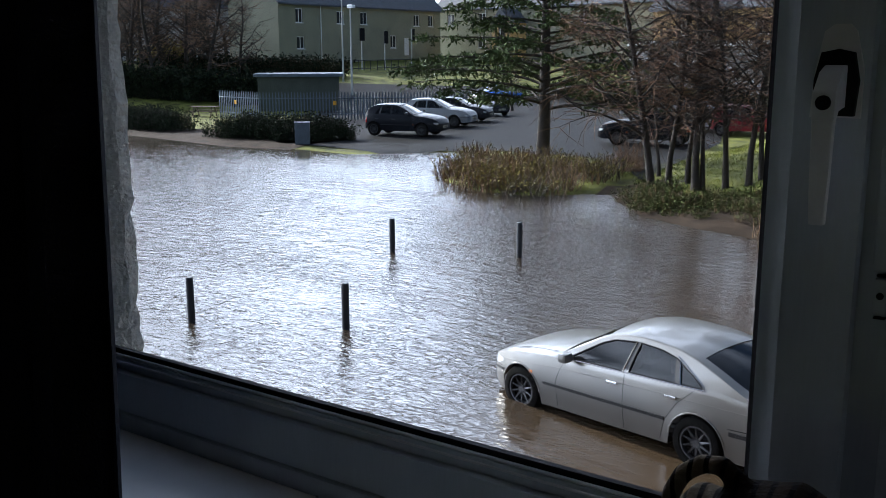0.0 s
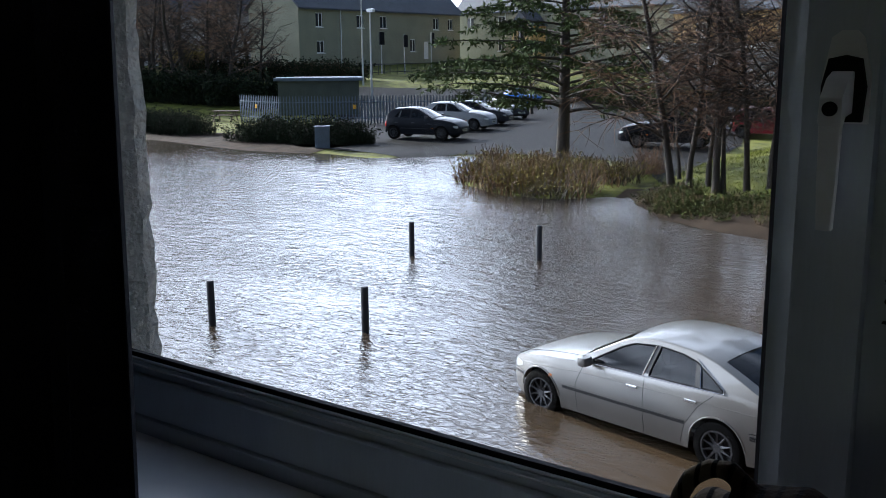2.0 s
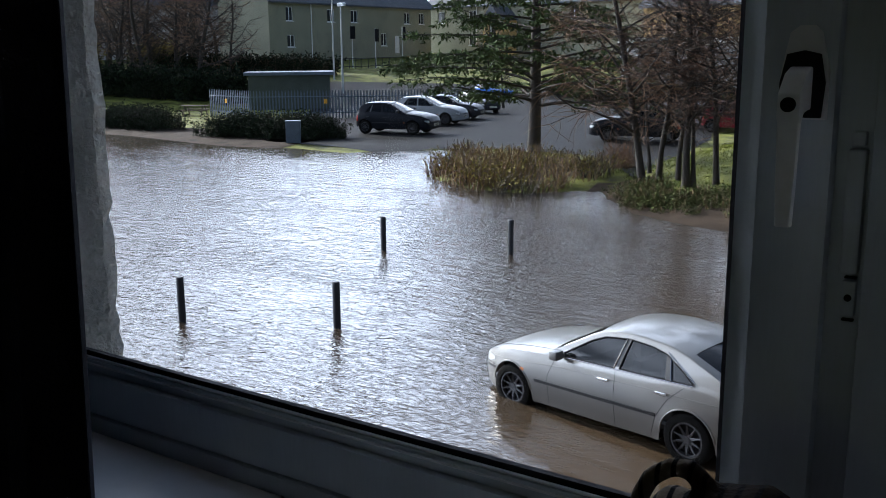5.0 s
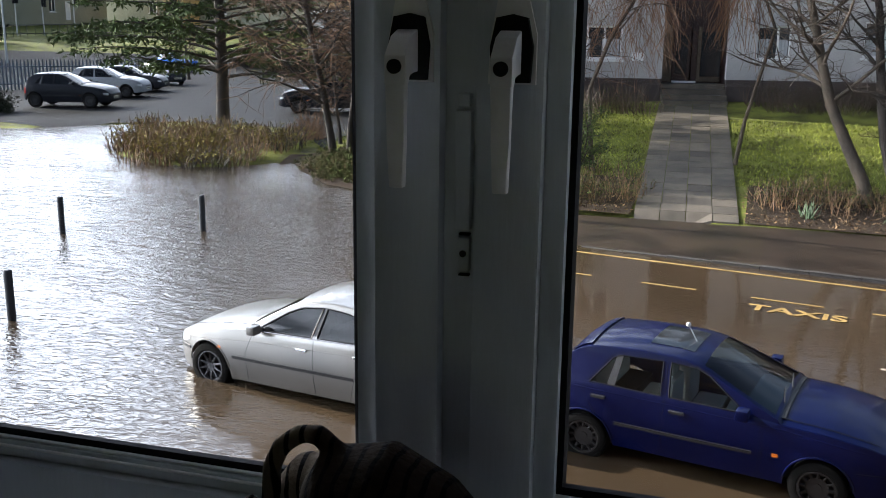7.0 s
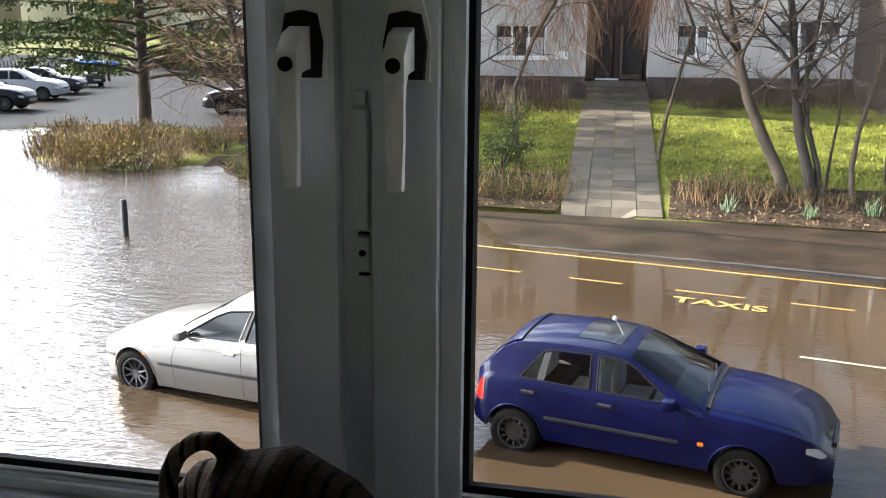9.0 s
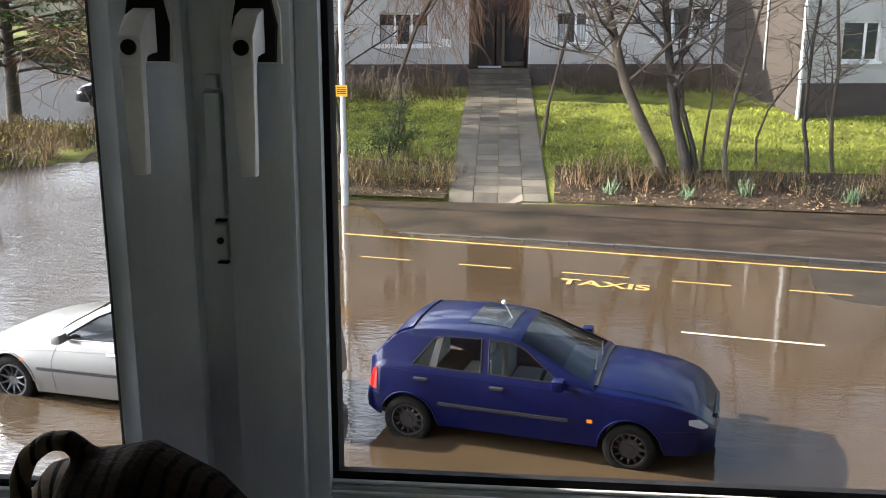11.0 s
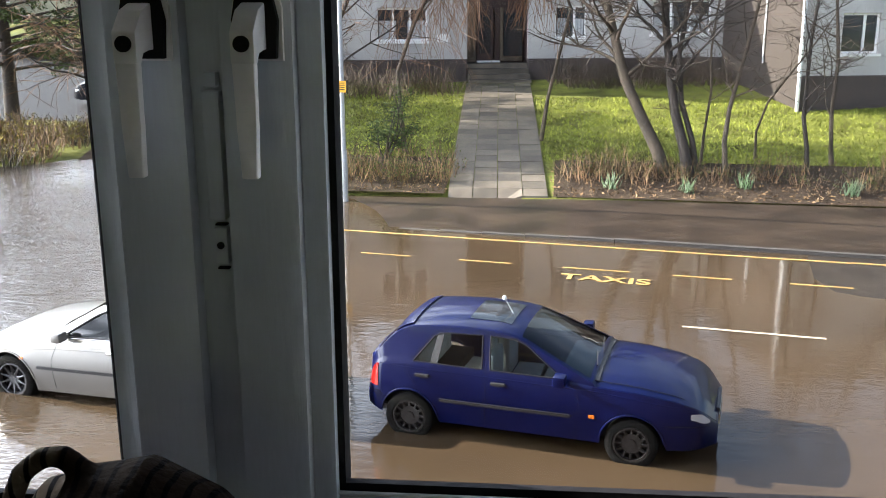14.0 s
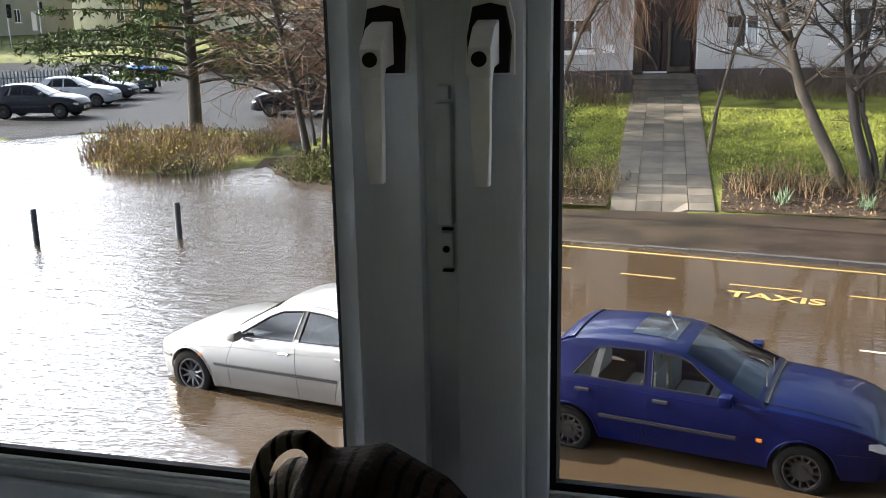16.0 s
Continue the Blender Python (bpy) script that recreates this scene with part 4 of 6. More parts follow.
    part("number_plate", boxed(c.x1 - 0.005, c.x1 + 0.012, -y, y, 0.40, 0.51), M_PLATE, car)
    bm = bmesh.new()
    for k in range(7):
        box(bm, c.x1 + 0.0125, c.x1 + 0.015, -0.22 + k * 0.063, -0.18 + k * 0.063, 0.42, 0.49)
    part("plate_bars", bm, M_BLACK, car)
    part("rear_plate", boxed(c.x0 - 0.012, c.x0 + 0.005, -y, y, 0.50, 0.61), M_YELLOW, car)
    bm = boxed(c.x1 - 0.03, c.x1 + 0.008, -0.30, 0.30, 0.545, 0.60, bevel=0.008)
    part("grille", bm, M_TRIM, car)
    for a in spec["hood"]:
        part("bonnet_seam", top_patch(c, a[0], a[1], a[2], a[3], 0.002, n=8, thick=0.004, use="deck"), M_BLACK, car)
    return c, car


HATCH = dict(w=[(-0.53, 0.62), (-0.49, 0.72), (-0.38, 0.775), (0, 0.81), (1.2, 0.815), (2.4, 0.81), (2.8, 0.79), (3.0, 0.755), (3.15, 0.69), (3.24, 0.60), (3.29, 0.50)],
             belt=[(-0.53, 0.50), (-0.50, 0.68), (-0.45, 0.84), (-0.3, 0.90), (0.5, 0.895), (1.5, 0.875), (2.0, 0.865), (2.5, 0.835), (2.85, 0.785), (3.08, 0.715), (3.20, 0.62), (3.29, 0.50)],
             deck=[(-0.53, 0.52), (-0.46, 0.88), (0, 0.93), (1.9, 0.945), (2.2, 0.935), (2.6, 0.895), (2.9, 0.83), (3.1, 0.75), (3.22, 0.64), (3.29, 0.52)],
             top=[(-0.48, 0.89), (-0.22, 1.18), (-0.08, 1.262), (0.2, 1.292), (0.55, 1.308), (0.95, 1.302), (1.2, 1.26), (2.05, 0.88)], wr=0.56, sill=0.25, wb=2.446, r=0.282, ra=0.33,
             screen=(2.02, 1.22, -0.12, -0.48), posts=[((0.28, 0.915), (0.33, 1.235))],
             windows=[[(0.04, 0.925), (0.83, 0.91), (0.80, 1.245), (0.36, 1.235), (0.26, 1.20)], [(0.92, 0.91), (1.68, 0.905), (1.62, 0.97), (1.30, 1.185), (1.16, 1.235), (0.885, 1.25)]],
             doors=[[(0.87, 0.27), (0.875, 0.88), (0.845, 1.27)], [(1.86, 0.27), (1.90, 0.60), (1.86, 0.84)], [(0.34, 0.28), (0.28, 0.45), (0.12, 0.62), (-0.02, 0.80), (-0.03, 0.88), (0.10, 1.04), (0.27, 1.245), (0.40, 1.27), (0.845, 1.28), (1.15, 1.25), (1.30, 1.20)]],
             creases=[[(-0.35, 0.86), (0.9, 0.845), (2.1, 0.82), (2.9, 0.73)]], seal_mat=M_BLACK,
             strips=[((0.36, 0.53), (1.80, 0.53), 0.035, M_TRIM)], handles=[(0.16, 0.79), (1.02, 0.785)], handle_mat=M_TRIM, mirror=(1.70, 0.95), mirror_mat=M_BLUE, screen_glass=M_SCREEN,
             lamp=(3.03, 3.215, 0.560), taillight=(-0.505, -0.37, 0.60, 0.86), indicator=(2.03, 0.55),
             front_bumper=[(2.77, 0.53), (3.0, 0.535), (3.2, 0.53)], rear_bumper=[(-0.50, 0.54), (-0.36, 0.54), (-0.30, 0.50)],
             hood=[(2.06, 2.95, -0.86, -0.85), (2.06, 2.95, 0.85, 0.86)])
SALOON = dict(w=[(-1.12, 0.62), (-1.07, 0.75), (-0.8, 0.83), (0, 0.865), (1.5, 0.87), (2.5, 0.865), (2.9, 0.835), (3.15, 0.77), (3.33, 0.68), (3.43, 0.58), (3.48, 0.46)],
              belt=[(-1.12, 0.54), (-1.08, 0.80), (-0.96, 0.90), (-0.3, 0.935), (0.6, 0.925), (1.6, 0.90), (2.2, 0.88), (2.7, 0.835), (3.1, 0.765), (3.33, 0.68), (3.43, 0.58), (3.48, 0.48)],
              deck=[(-1.12, 0.56), (-1.06, 0.90), (-0.9, 0.99), (-0.4, 1.005), (0, 0.98), (1.9, 0.95), (2.25, 0.94), (2.7, 0.89), (3.1, 0.81), (3.3, 0.72), (3.43, 0.62), (3.48, 0.50)],
              top=[(-0.62, 0.945), (-0.2, 1.12), (0.12, 1.235), (0.4, 1.30), (0.85, 1.335), (1.2, 1.32), (1.45, 1.265), (2.12, 0.91)], wr=0.585, sill=0.20, wb=2.725, r=0.315, ra=0.36,
              screen=(2.06, 1.42, 0.10, -0.60), posts=[((1.02, 0.925), (0.95, 1.285)), ((0.28, 0.94), (0.36, 1.20))],
              windows=[[(-0.03, 0.955), (0.98, 0.935), (0.92, 1.275), (0.62, 1.255), (0.40, 1.21), (0.10, 1.06), (-0.02, 0.985)], [(1.06, 0.93), (1.92, 0.92), (1.48, 1.175), (1.30, 1.245), (0.98, 1.275)]],
              chrome=[[(-0.06, 0.95), (0.5, 0.935), (1.95, 0.905)], [(-0.06, 0.95), (-0.05, 0.99), (0.08, 1.075), (0.38, 1.235)], [(0.245, 0.95), (0.33, 1.185)], [(1.06, 0.93), (0.985, 1.28)]],
              doors=[[(1.02, 0.22), (1.02, 0.91)], [(2.08, 0.24), (2.08, 0.62), (1.96, 0.88)], [(0.50, 0.24), (0.42, 0.50), (0.26, 0.74), (0.06, 0.92)]],
              creases=[[(-1.0, 0.80), (0.4, 0.81), (2.0, 0.77), (3.1, 0.67)]], seal_mat=M_BLACK,
              strips=[((0.42, 0.52), (2.30, 0.52), 0.04, M_TRIM), ((-1.06, 0.55), (-0.42, 0.55), 0.05, M_TRIM), ((3.08, 0.52), (3.40, 0.50), 0.035, M_TRIM)],
              handles=[(0.34, 0.80), (1.18, 0.78)], handle_mat=M_CHROME, mirror=(1.84, 0.97), screen_glass=M_TINTGLASS,
              lamp=(3.10, 3.40, 0.56), taillight=(-1.09, -0.82, 0.68, 0.88), indicator=(2.52, 0.62),
              front_bumper=[(3.10, 0.55), (3.3, 0.55), (3.42, 0.54)], rear_bumper=[(-1.08, 0.62), (-0.8, 0.62), (-0.4, 0.60)],
              hood=[(2.2, 3.1, -0.80, -0.79), (2.2, 3.1, 0.79, 0.80)])


def placed(spec, rear, front, near_left):
    """The pose of a car whose near wheels' hubs stand at these points; near_left: the car's left side faces us."""
    a, b = Vector(rear), Vector(front)
    d = (b - a).normalized()
    y = Vector((0, 0, 1)).cross(d).normalized()
    z = d.cross(y)
    half = CarShape(spec).w(0) - 0.03
    o = a - y * (half if near_left else -half) - z * spec["r"]
    return Matrix(((d.x, y.x, z.x, o.x), (d.y, y.y, z.y, o.y), (d.z, y.z, z.z, o.z), (0, 0, 0, 1)))


hc, blue_car = make_car(HATCH, placed(HATCH, (-1.541, 9.708, 0.205), (0.859, 9.234, 0.215), False), "dark blue five-door hatchback standing in shallow flood water", M_BLUE, M_CARGLASS, "steel", M_STEEL)
part("sunroof", top_patch(hc, 0.58, 1.06, -0.62, 0.62, 0.008, n=6, thick=0.008, crown=0.048), M_DARKGLASS, blue_car, "tinted glass sunroof", True)
part("spoiler", top_patch(hc, -0.20, -0.02, -0.93, 0.93, 0.022, n=4, thick=0.02, crown=0.048), M_BLUE, blue_car, "raised roof spoiler", True)
bm = bmesh.new()
tube(bm, [(1.02, -0.05, hc.top(1.02) + 0.02), (0.93, -0.06, hc.top(0.9) + 0.17), (0.90, -0.06, hc.top(0.9) + 0.21)], [0.006, 0.004, 0.003], 6)
bmesh.ops.create_icosphere(bm, subdivisions=2, radius=0.028, matrix=pose(0.90, -0.06, hc.top(0.9) + 0.22))
part("aerial", bm, M_UPVC, blue_car, "roof aerial with a pale ball")
for k, (yy0, yy1) in enumerate(((-0.42, -0.04), (0.04, 0.42))):
    bm = bmesh.new()
    tube(bm, [(2.02, yy0, hc.top(2.02) + 0.075), (1.96, yy1, hc.top(1.96) + 0.085)], [0.008, 0.006], 5)
    part("wiper", bm, M_TRIM, blue_car)
sc, silver_car = make_car(SALOON, placed(SALOON, (-3.9, 9.744, 0.263), (-6.576, 10.254, 0.19), True), "silver four-door saloon with its front wheels in flood water", M_SILVER, M_TINTGLASS, "alloy", M_ALLOY)

# ---- the flats across the road ----
FAC = pose(-2.4, 38.0, 0, 0, 0, 12)
flats = thing("block_of_flats", FAC, "grey harled block of flats with white windows and dark plinth", "building")


def walls_with_holes(x0, x1, z0, z1, y0, y1, holes):
    """A wall slab from x0 to x1 with rectangular holes right through it."""
    bm = bmesh.new()
    xs = sorted({x0, x1, *[h[0] for h in holes], *[h[1] for h in holes]})
    zs = sorted({z0, z1, *[h[2] for h in holes], *[h[3] for h in holes]})
    for xa, xb in zip(xs, xs[1:]):
        for za, zb in zip(zs, zs[1:]):
            if not any(h[0] - 1e-6 <= xa and xb <= h[1] + 1e-6 and h[2] - 1e-6 <= za and zb <= h[3] + 1e-6 for h in holes):
                box(bm, xa, xb, y0, y1, za, zb)
    bmesh.ops.remove_doubles(bm, verts=bm.verts, dist=0.0005)
    return bm


wins = [(-4.72, -2.75, 3.25, 4.50), (2.24, 3.50, 3.32, 4.56), (6.1, 8.5, 3.45, 4.75), (-4.72, -2.75, 6.0, 7.25), (2.24, 3.50, 6.0, 7.25), (6.1, 8.5, 6.1, 7.35)]
part("wall", walls_with_holes(-7.6, 9.72, 2.554, 8.0, 0.0, 0.30, wins + [(-1.2, 1.2, 2.554, 7.2)]), M_HARL, flats)
part("plinth", boxed(-7.6, -1.21, -0.03, 0.28, 0.5, 2.55), M_PLINTH, flats, "dark plinth course")
part("plinth", boxed(1.21, 9.72, -0.03, 0.28, 0.5, 2.55), M_PLINTH, flats, "dark plinth course")


def flat_window(parent, x0, x1, z0, z1, y, lights):
    w = new("window")
    w.parent = parent
    t = 0.07
    bm = bmesh.new()
    for a in ([(x0, x0 + t, z0, z1), (x1 - t, x1, z0, z1), (x0 + t, x1 - t, z0, z0 + t), (x0 + t, x1 - t, z1 - t, z1)]):
        box(bm, a[0], a[1], y, y + 0.09, a[2], a[3])
    for f in lights:
        xm = x0 + (x1 - x0) * f
        box(bm, xm - t * 0.6, xm + t * 0.6, y + 0.002, y + 0.088, z0 + t, z1 - t)
    part("window_frame", bm, M_UPVC, w)
    part("pane", boxed(x0 + t, x1 - t, y + 0.04, y + 0.05, z0 + t, z1 - t), M_DARKGLASS, w, "dark reflecting pane")
    part("window_ledge", boxed(x0 - 0.08, x1 + 0.08, y - 0.16, y + 0.02, z0 - 0.09, z0 - 0.002), M_UPVC, w)
    return w


for k, h in enumerate(wins):
    flat_window(flats, h[0], h[1], h[2], h[3], 0.10, (0.33, 0.66) if h[1] - h[0] > 1.5 else (0.62,))
M_NET = mat("net_curtain", (0.40, 0.41, 0.42), 0.95, var=0.15, scale=8, fine=50, bump=0.2, stretch=(6, 6, 0.6))
for h in wins[:3]:
    bm = bmesh.new()
    prof = [(h[0] + 0.1 + (h[1] - h[0] - 0.2) * i / 40, 0.19 + 0.012 * math.sin(i * 1.4)) for i in range(41)]
    vs = [[bm.verts.new((x, y - 0.062, z)) for x, y in prof] for z in (h[2] + 0.05, h[2] + 0.62 * (h[3] - h[2]))]
    for i in range(40):
        if not 14 < i < 25:
            bm.faces.new((vs[0][i], vs[0][i + 1], vs[1][i + 1], vs[1][i]))
    part("net_curtain", bm, M_NET, flats, "pale net curtain")
# stair entrance: dark recess, doors, side light
bm = boxed(-1.2, 1.2, 1.10, 1.2, 1.2, 7.2)
box(bm, -1.30, -1.2, 0.3, 1.2, 1.2, 7.2)
box(bm, 1.2, 1.30, 0.3, 1.2, 1.2, 7.2)
box(bm, -1.2, 1.2, 0.0, 1.2, 7.2, 7.35)
part("recess", bm, M_DOOR, flats, "dark brown panelled entrance recess")
part("door", boxed(-0.72, -0.06, 0.92, 0.98, 2.42, 4.45), M_DOOR, flats, "dark red-brown door with glazing")
part("door", boxed(0.0, 0.20, 0.92, 0.98, 2.42, 4.45), M_DOOR, flats, "dark red-brown door with glazing")
bm = boxed(-0.62, -0.16, 0.90, 0.93, 2.7, 4.2)
box(bm, 0.36, 1.1, 0.95, 0.98, 2.62, 4.3)
part("door_glass", bm, M_DARKGLASS, flats, "dark glazing beside the doors")
bm = boxed(-1.15, -0.74, 0.93, 0.98, 2.4, 4.5)
box(bm, 0.22, 0.34, 0.92, 0.98, 2.42, 4.5)
box(bm, 0.34, 1.12, 0.93, 0.98, 2.42, 2.6)
part("door_frame", bm, M_WOOD, flats)
part("threshold", boxed(-0.72, 0.2, 0.80, 0.93, 2.36, 2.44), M_UPVC, flats, "white painted threshold")
part("notice", boxed(-2.38, -1.9, -0.02, -0.003, 3.2, 3.52), M_UPVC, flats, "small white notice board")
for k in range(4):
    part("step", boxed(-1.19, 1.19, -0.9 + k * 0.32, 0.92, 1.62 + k * 0.19, 1.80 + k * 0.19), M_SLAB, flats)
# dividing wall with brick cheek, and the nearer wing
part("roof", prism(bmesh.new(), [(-8.0, 8.0), (9.9, 8.0), (9.9, 8.2), (-8.0, 8.2)], -0.4, 10.0), M_ROOF, flats)
part("rear_wall", boxed(-7.6, 9.72, 9.0, 9.3, 0.5, 8.0), M_HARL, flats)
part("gable", boxed(-7.6, -7.3, 0.301, 8.999, 0.5, 8.0), M_HARL, flats)
WING = pose(7.75, 32.3, 0, 0, 0, 12)
wing = thing("wing_of_flats", WING, "nearer grey harled wing with brown brick cheek wall and white downpipe", "building")
w2 = [(1.22, 2.5, 3.05, 4.32), (6.0, 7.3, 3.05, 4.32)]
part("wall", walls_with_holes(0.0, 14.0, 2.354, 8.0, 0.0, 0.3, w2), M_HARL, wing)
part("plinth", boxed(0.0, 14.0, -0.03, 0.28, 0.4, 2.35), M_PLINTH, wing, "dark plinth course")
for h in w2:
    flat_window(wing, h[0], h[1], h[2], h[3], 0.10, (0.62,))
part("roof", boxed(-0.2, 14.2, -0.4, 10.0, 8.002, 8.2), M_ROOF, wing)
part("cheek_core", boxed(0.02, 0.30, 0.301, 7.0, 0.4, 8.0), M_MORTAR, wing)
bm = bmesh.new()
tube(bm, [(-0.10, -0.10, 1.2), (-0.10, -0.10, 8.0)], 0.055, 10)
for z in (1.9, 3.9, 5.9, 7.6):
    disc_ring(bm, (-0.10, -0.10, z), 0.05, 0.07, -0.02, 0.02, 12)
part("downpipe", bm, M_UPVC, wing, "white plastic downpipe")
bm = bmesh.new()
tube(bm, [(-0.03, 3.0, 2.6), (-0.03, 3.0, 6.0)], 0.03, 8)
part("waste_pipe", bm, M_UPVC, wing)

# ---- path and lamp post on our side of the lawn ----
path = thing("garden_path", pose(0, 0, 0), "pale concrete slab path up to the entrance", "path", kind="structure")
PA, PB = np.array([-1.40, 22.75]), np.array([-2.32, 37.2])
rows_n = 24
for r in range(rows_n):
    for q in range(4):
        t0, t1 = (r + 0.012) / rows_n, (r + 0.988) / rows_n
        f0, f1 = -1.23 + q * 0.615 + 0.008, -1.23 + (q + 1) * 0.615 - 0.008
        c0, c1 = PA + (PB - PA) * t0, PA + (PB - PA) * t1
        bm = bmesh.new()
        vs = []
        dz = random.Random(r * 4 + q).uniform(-0.006, 0.008)
        for z in (-0.06, 0.045 + dz):
            for cc, f in ((c0, f0), (c0, f1), (c1, f1), (c1, f0)):
                vs.append(bm.verts.new((cc[0] + f, cc[1], H(cc[0] + f, cc[1]) + z)))
        for fc in ((4, 5, 6, 7), (0, 1, 5, 4), (1, 2, 6, 5), (2, 3, 7, 6), (3, 0, 4, 7)):
            bm.faces.new([vs[i] for i in fc])
        part("slab", bm, M_SLAB, path)
lamp = thing("lamp_post", pose(-5.106, 22.37, -0.05), "tall pale grey steel lamp post with a yellow notice", "lamp post")
bm = bmesh.new()
tube(bm, [(0, 0, 0), (0, 0, 1.25), (0, 0, 1.35), (0, 0, 8.0)], [0.095, 0.095, 0.068, 0.055], 16)
part("pole", bm, M_POST, lamp, smooth=True)
part("notice", boxed(-0.15, 0.13, -0.085, -0.075, 2.68, 2.95), M_YSIGN, lamp, "yellow notice with dark lines")
bm = bmesh.new()
for k in range(4):
    box(bm, -0.12, 0.10, -0.088, -0.0855, 2.74 + k * 0.05, 2.758 + k * 0.05)
part("notice_bars", bm, M_TRIM, lamp)
bm = boxed(-0.1, 0.1, -0.9, 0.1, 7.95, 8.08, bevel=0.03)
part("lantern", bm, M_POST, lamp)
for k, (x, y, zt) in enumerate(((-13.357, 10.165, 0.80), (-10.863, 11.449, 0.80), (-14.294, 16.812, 0.80), (-11.574, 18.115, 0.80))):
    bo = thing("bollard", pose(x, y, -0.16), "dark grey round-topped bollard standing in flood water", "bollard", "bollards in the pool")
    bm = bmesh.new()
    prof = [(0.066, 0.0), (0.066, zt + 0.10), (0.064, zt + 0.15), (0.055, zt + 0.165), (0.02, zt + 0.17)]
    tube(bm, [(0, 0, z) for r, z in prof], [r for r, z in prof], 18)
    part("post", bm, M_BOLLARD, bo, smooth=True)


# ---- plants ----
def tubes(name, runs, material, parent=None, n=3, label="", kind=""):
    """One mesh of many thin tapered stems: runs of (points, radii)."""
    vs, fs = [], []
    ring = [(math.cos(6.2832 * k / n), math.sin(6.2832 * k / n)) for k in range(n)]
    for pts, rad in runs:
        base, m = len(vs), len(pts)
        P = np.array([tuple(p) for p in pts])
        D = np.empty_like(P)
        D[1:-1], D[0], D[-1] = P[2:] - P[:-2], P[1] - P[0], P[-1] - P[-2]
        D /= np.linalg.norm(D, axis=1)[:, None] + 1e-9
        ref = np.array((0.31, 0.95, 0.05)) if abs(D[0, 1]) < 0.7 else np.array((1, 0.1, 0.05))
        A = np.cross(D, ref)
        A /= np.linalg.norm(A, axis=1)[:, None] + 1e-9
        B = np.cross(D, A)
        R = np.array(rad)[:, None]
        Q = np.stack([P + (A * c + B * s) * R for c, s in ring], 1).reshape(-1, 3)
        vs.extend(map(tuple, Q.tolist()))
        for i in range(m - 1):
            s = base + i * n
            for k in range(n):
                j = (k + 1) % n
                fs.append((s + k, s + j, s + n + j, s + n + k))
    ob = sheet(name, vs, fs, material, parent, n > 4)
    if label:
        ob["label"] = label
    if kind:
        ob["kind"] = kind
    return ob


def wander(rng, p, d, length, steps, bend, up=0.0):
    pts, p, d = [tuple(p)], Vector(p), Vector(d).normalized()
    for _ in range(steps):
        d = (d + Vector((rng.gauss(0, bend), rng.gauss(0, bend), rng.gauss(0, bend) + up))).normalized()
        p = p + d * (length / steps)
        pts.append(tuple(p))
    return pts


def taper(r0, r1, n):
    return [r0 + (r1 - r0) * i / (n - 1) for i in range(n)]


def bare_tree(x, y, z, h, r, seed, label, bark=M_BARK, twig=M_TWIG, lean=(0, 0), limbs=14, sub=6, fine=5, spread=0.42, first=0.25, weep=0.0, way=None, group=""):
    """A leafless tree: one trunk, limbs that fork twice, and a haze of fine twigs."""
    rng = random.Random(seed)
    tree = thing("tree", pose(x, y, z), label, "tree", group)
    if way:
        trunk = [(0, 0, -0.2)] + [(a - x, b - y, c - z) for a, b, c in way]
        extra = wander(rng, trunk[-1], Vector(trunk[-1]) - Vector(trunk[-2]), max(0.5, h - trunk[-1][2]), 5, 0.08, 0.06)
        trunk += extra[1:]
    else:
        trunk = wander(rng, (0, 0, -0.2), (lean[0], lean[1], 1), h, 10, 0.07, 0.05)
    rad = taper(r, r * 0.12, len(trunk))
    rad[0] *= 1.25
    tubes("trunk", [(trunk, rad)], bark, tree, 9)
    big, small = [], []
    for k in range(limbs):
        t = first + (0.97 - first) * (k + rng.random()) / limbs
        i = min(len(trunk) - 2, int(t * (len(trunk) - 1)))
        f = t * (len(trunk) - 1) - i
        p = Vector(trunk[i]).lerp(Vector(trunk[i + 1]), f)
        a = rng.uniform(0, 6.2832)
        L = h * spread * (1.1 - t) * rng.uniform(0.6, 1.25) + 0.25
        lp = wander(rng, p, (math.cos(a), math.sin(a), rng.uniform(0.3, 1.0)), L, 6, 0.13, 0.04 - weep * 0.05)
        r1 = max(0.006, r * (1 - t) * 0.5)
        big.append((lp, taper(r1, r1 * 0.25, 7)))
        for s in range(sub):
            j = rng.randint(1, 6)
            q = Vector(lp[j])
            a2 = rng.uniform(0, 6.2832)
            sp = wander(rng, q, (math.cos(a2), math.sin(a2), rng.uniform(-0.1, 0.9) - weep), L * rng.uniform(0.25, 0.6), 4, 0.16, 0.02 - weep * 0.22)
            big.append((sp, taper(r1 * 0.42, r1 * 0.12 + 0.001, 5)))
            for _ in range(fine):
                q = Vector(sp[rng.randint(1, 4)])
                a3 = rng.uniform(0, 6.2832)
                tp = wander(rng, q, (math.cos(a3), math.sin(a3), rng.uniform(-0.3, 0.8) - weep * 1.6), L * rng.uniform(0.12, 0.34) + weep * rng.uniform(0.2, 0.7 + 1.0 * weep), 3, 0.2, -weep * 0.35)
                small.append((tp, taper(max(0.0055 + 0.003 * weep, r1 * 0.16), 0.0036 + 0.002 * weep, 4)))
    tubes("limbs", big, bark, tree, 5)
    tubes("twigs", small, twig, tree, 3, kind="stuff")
    return tree


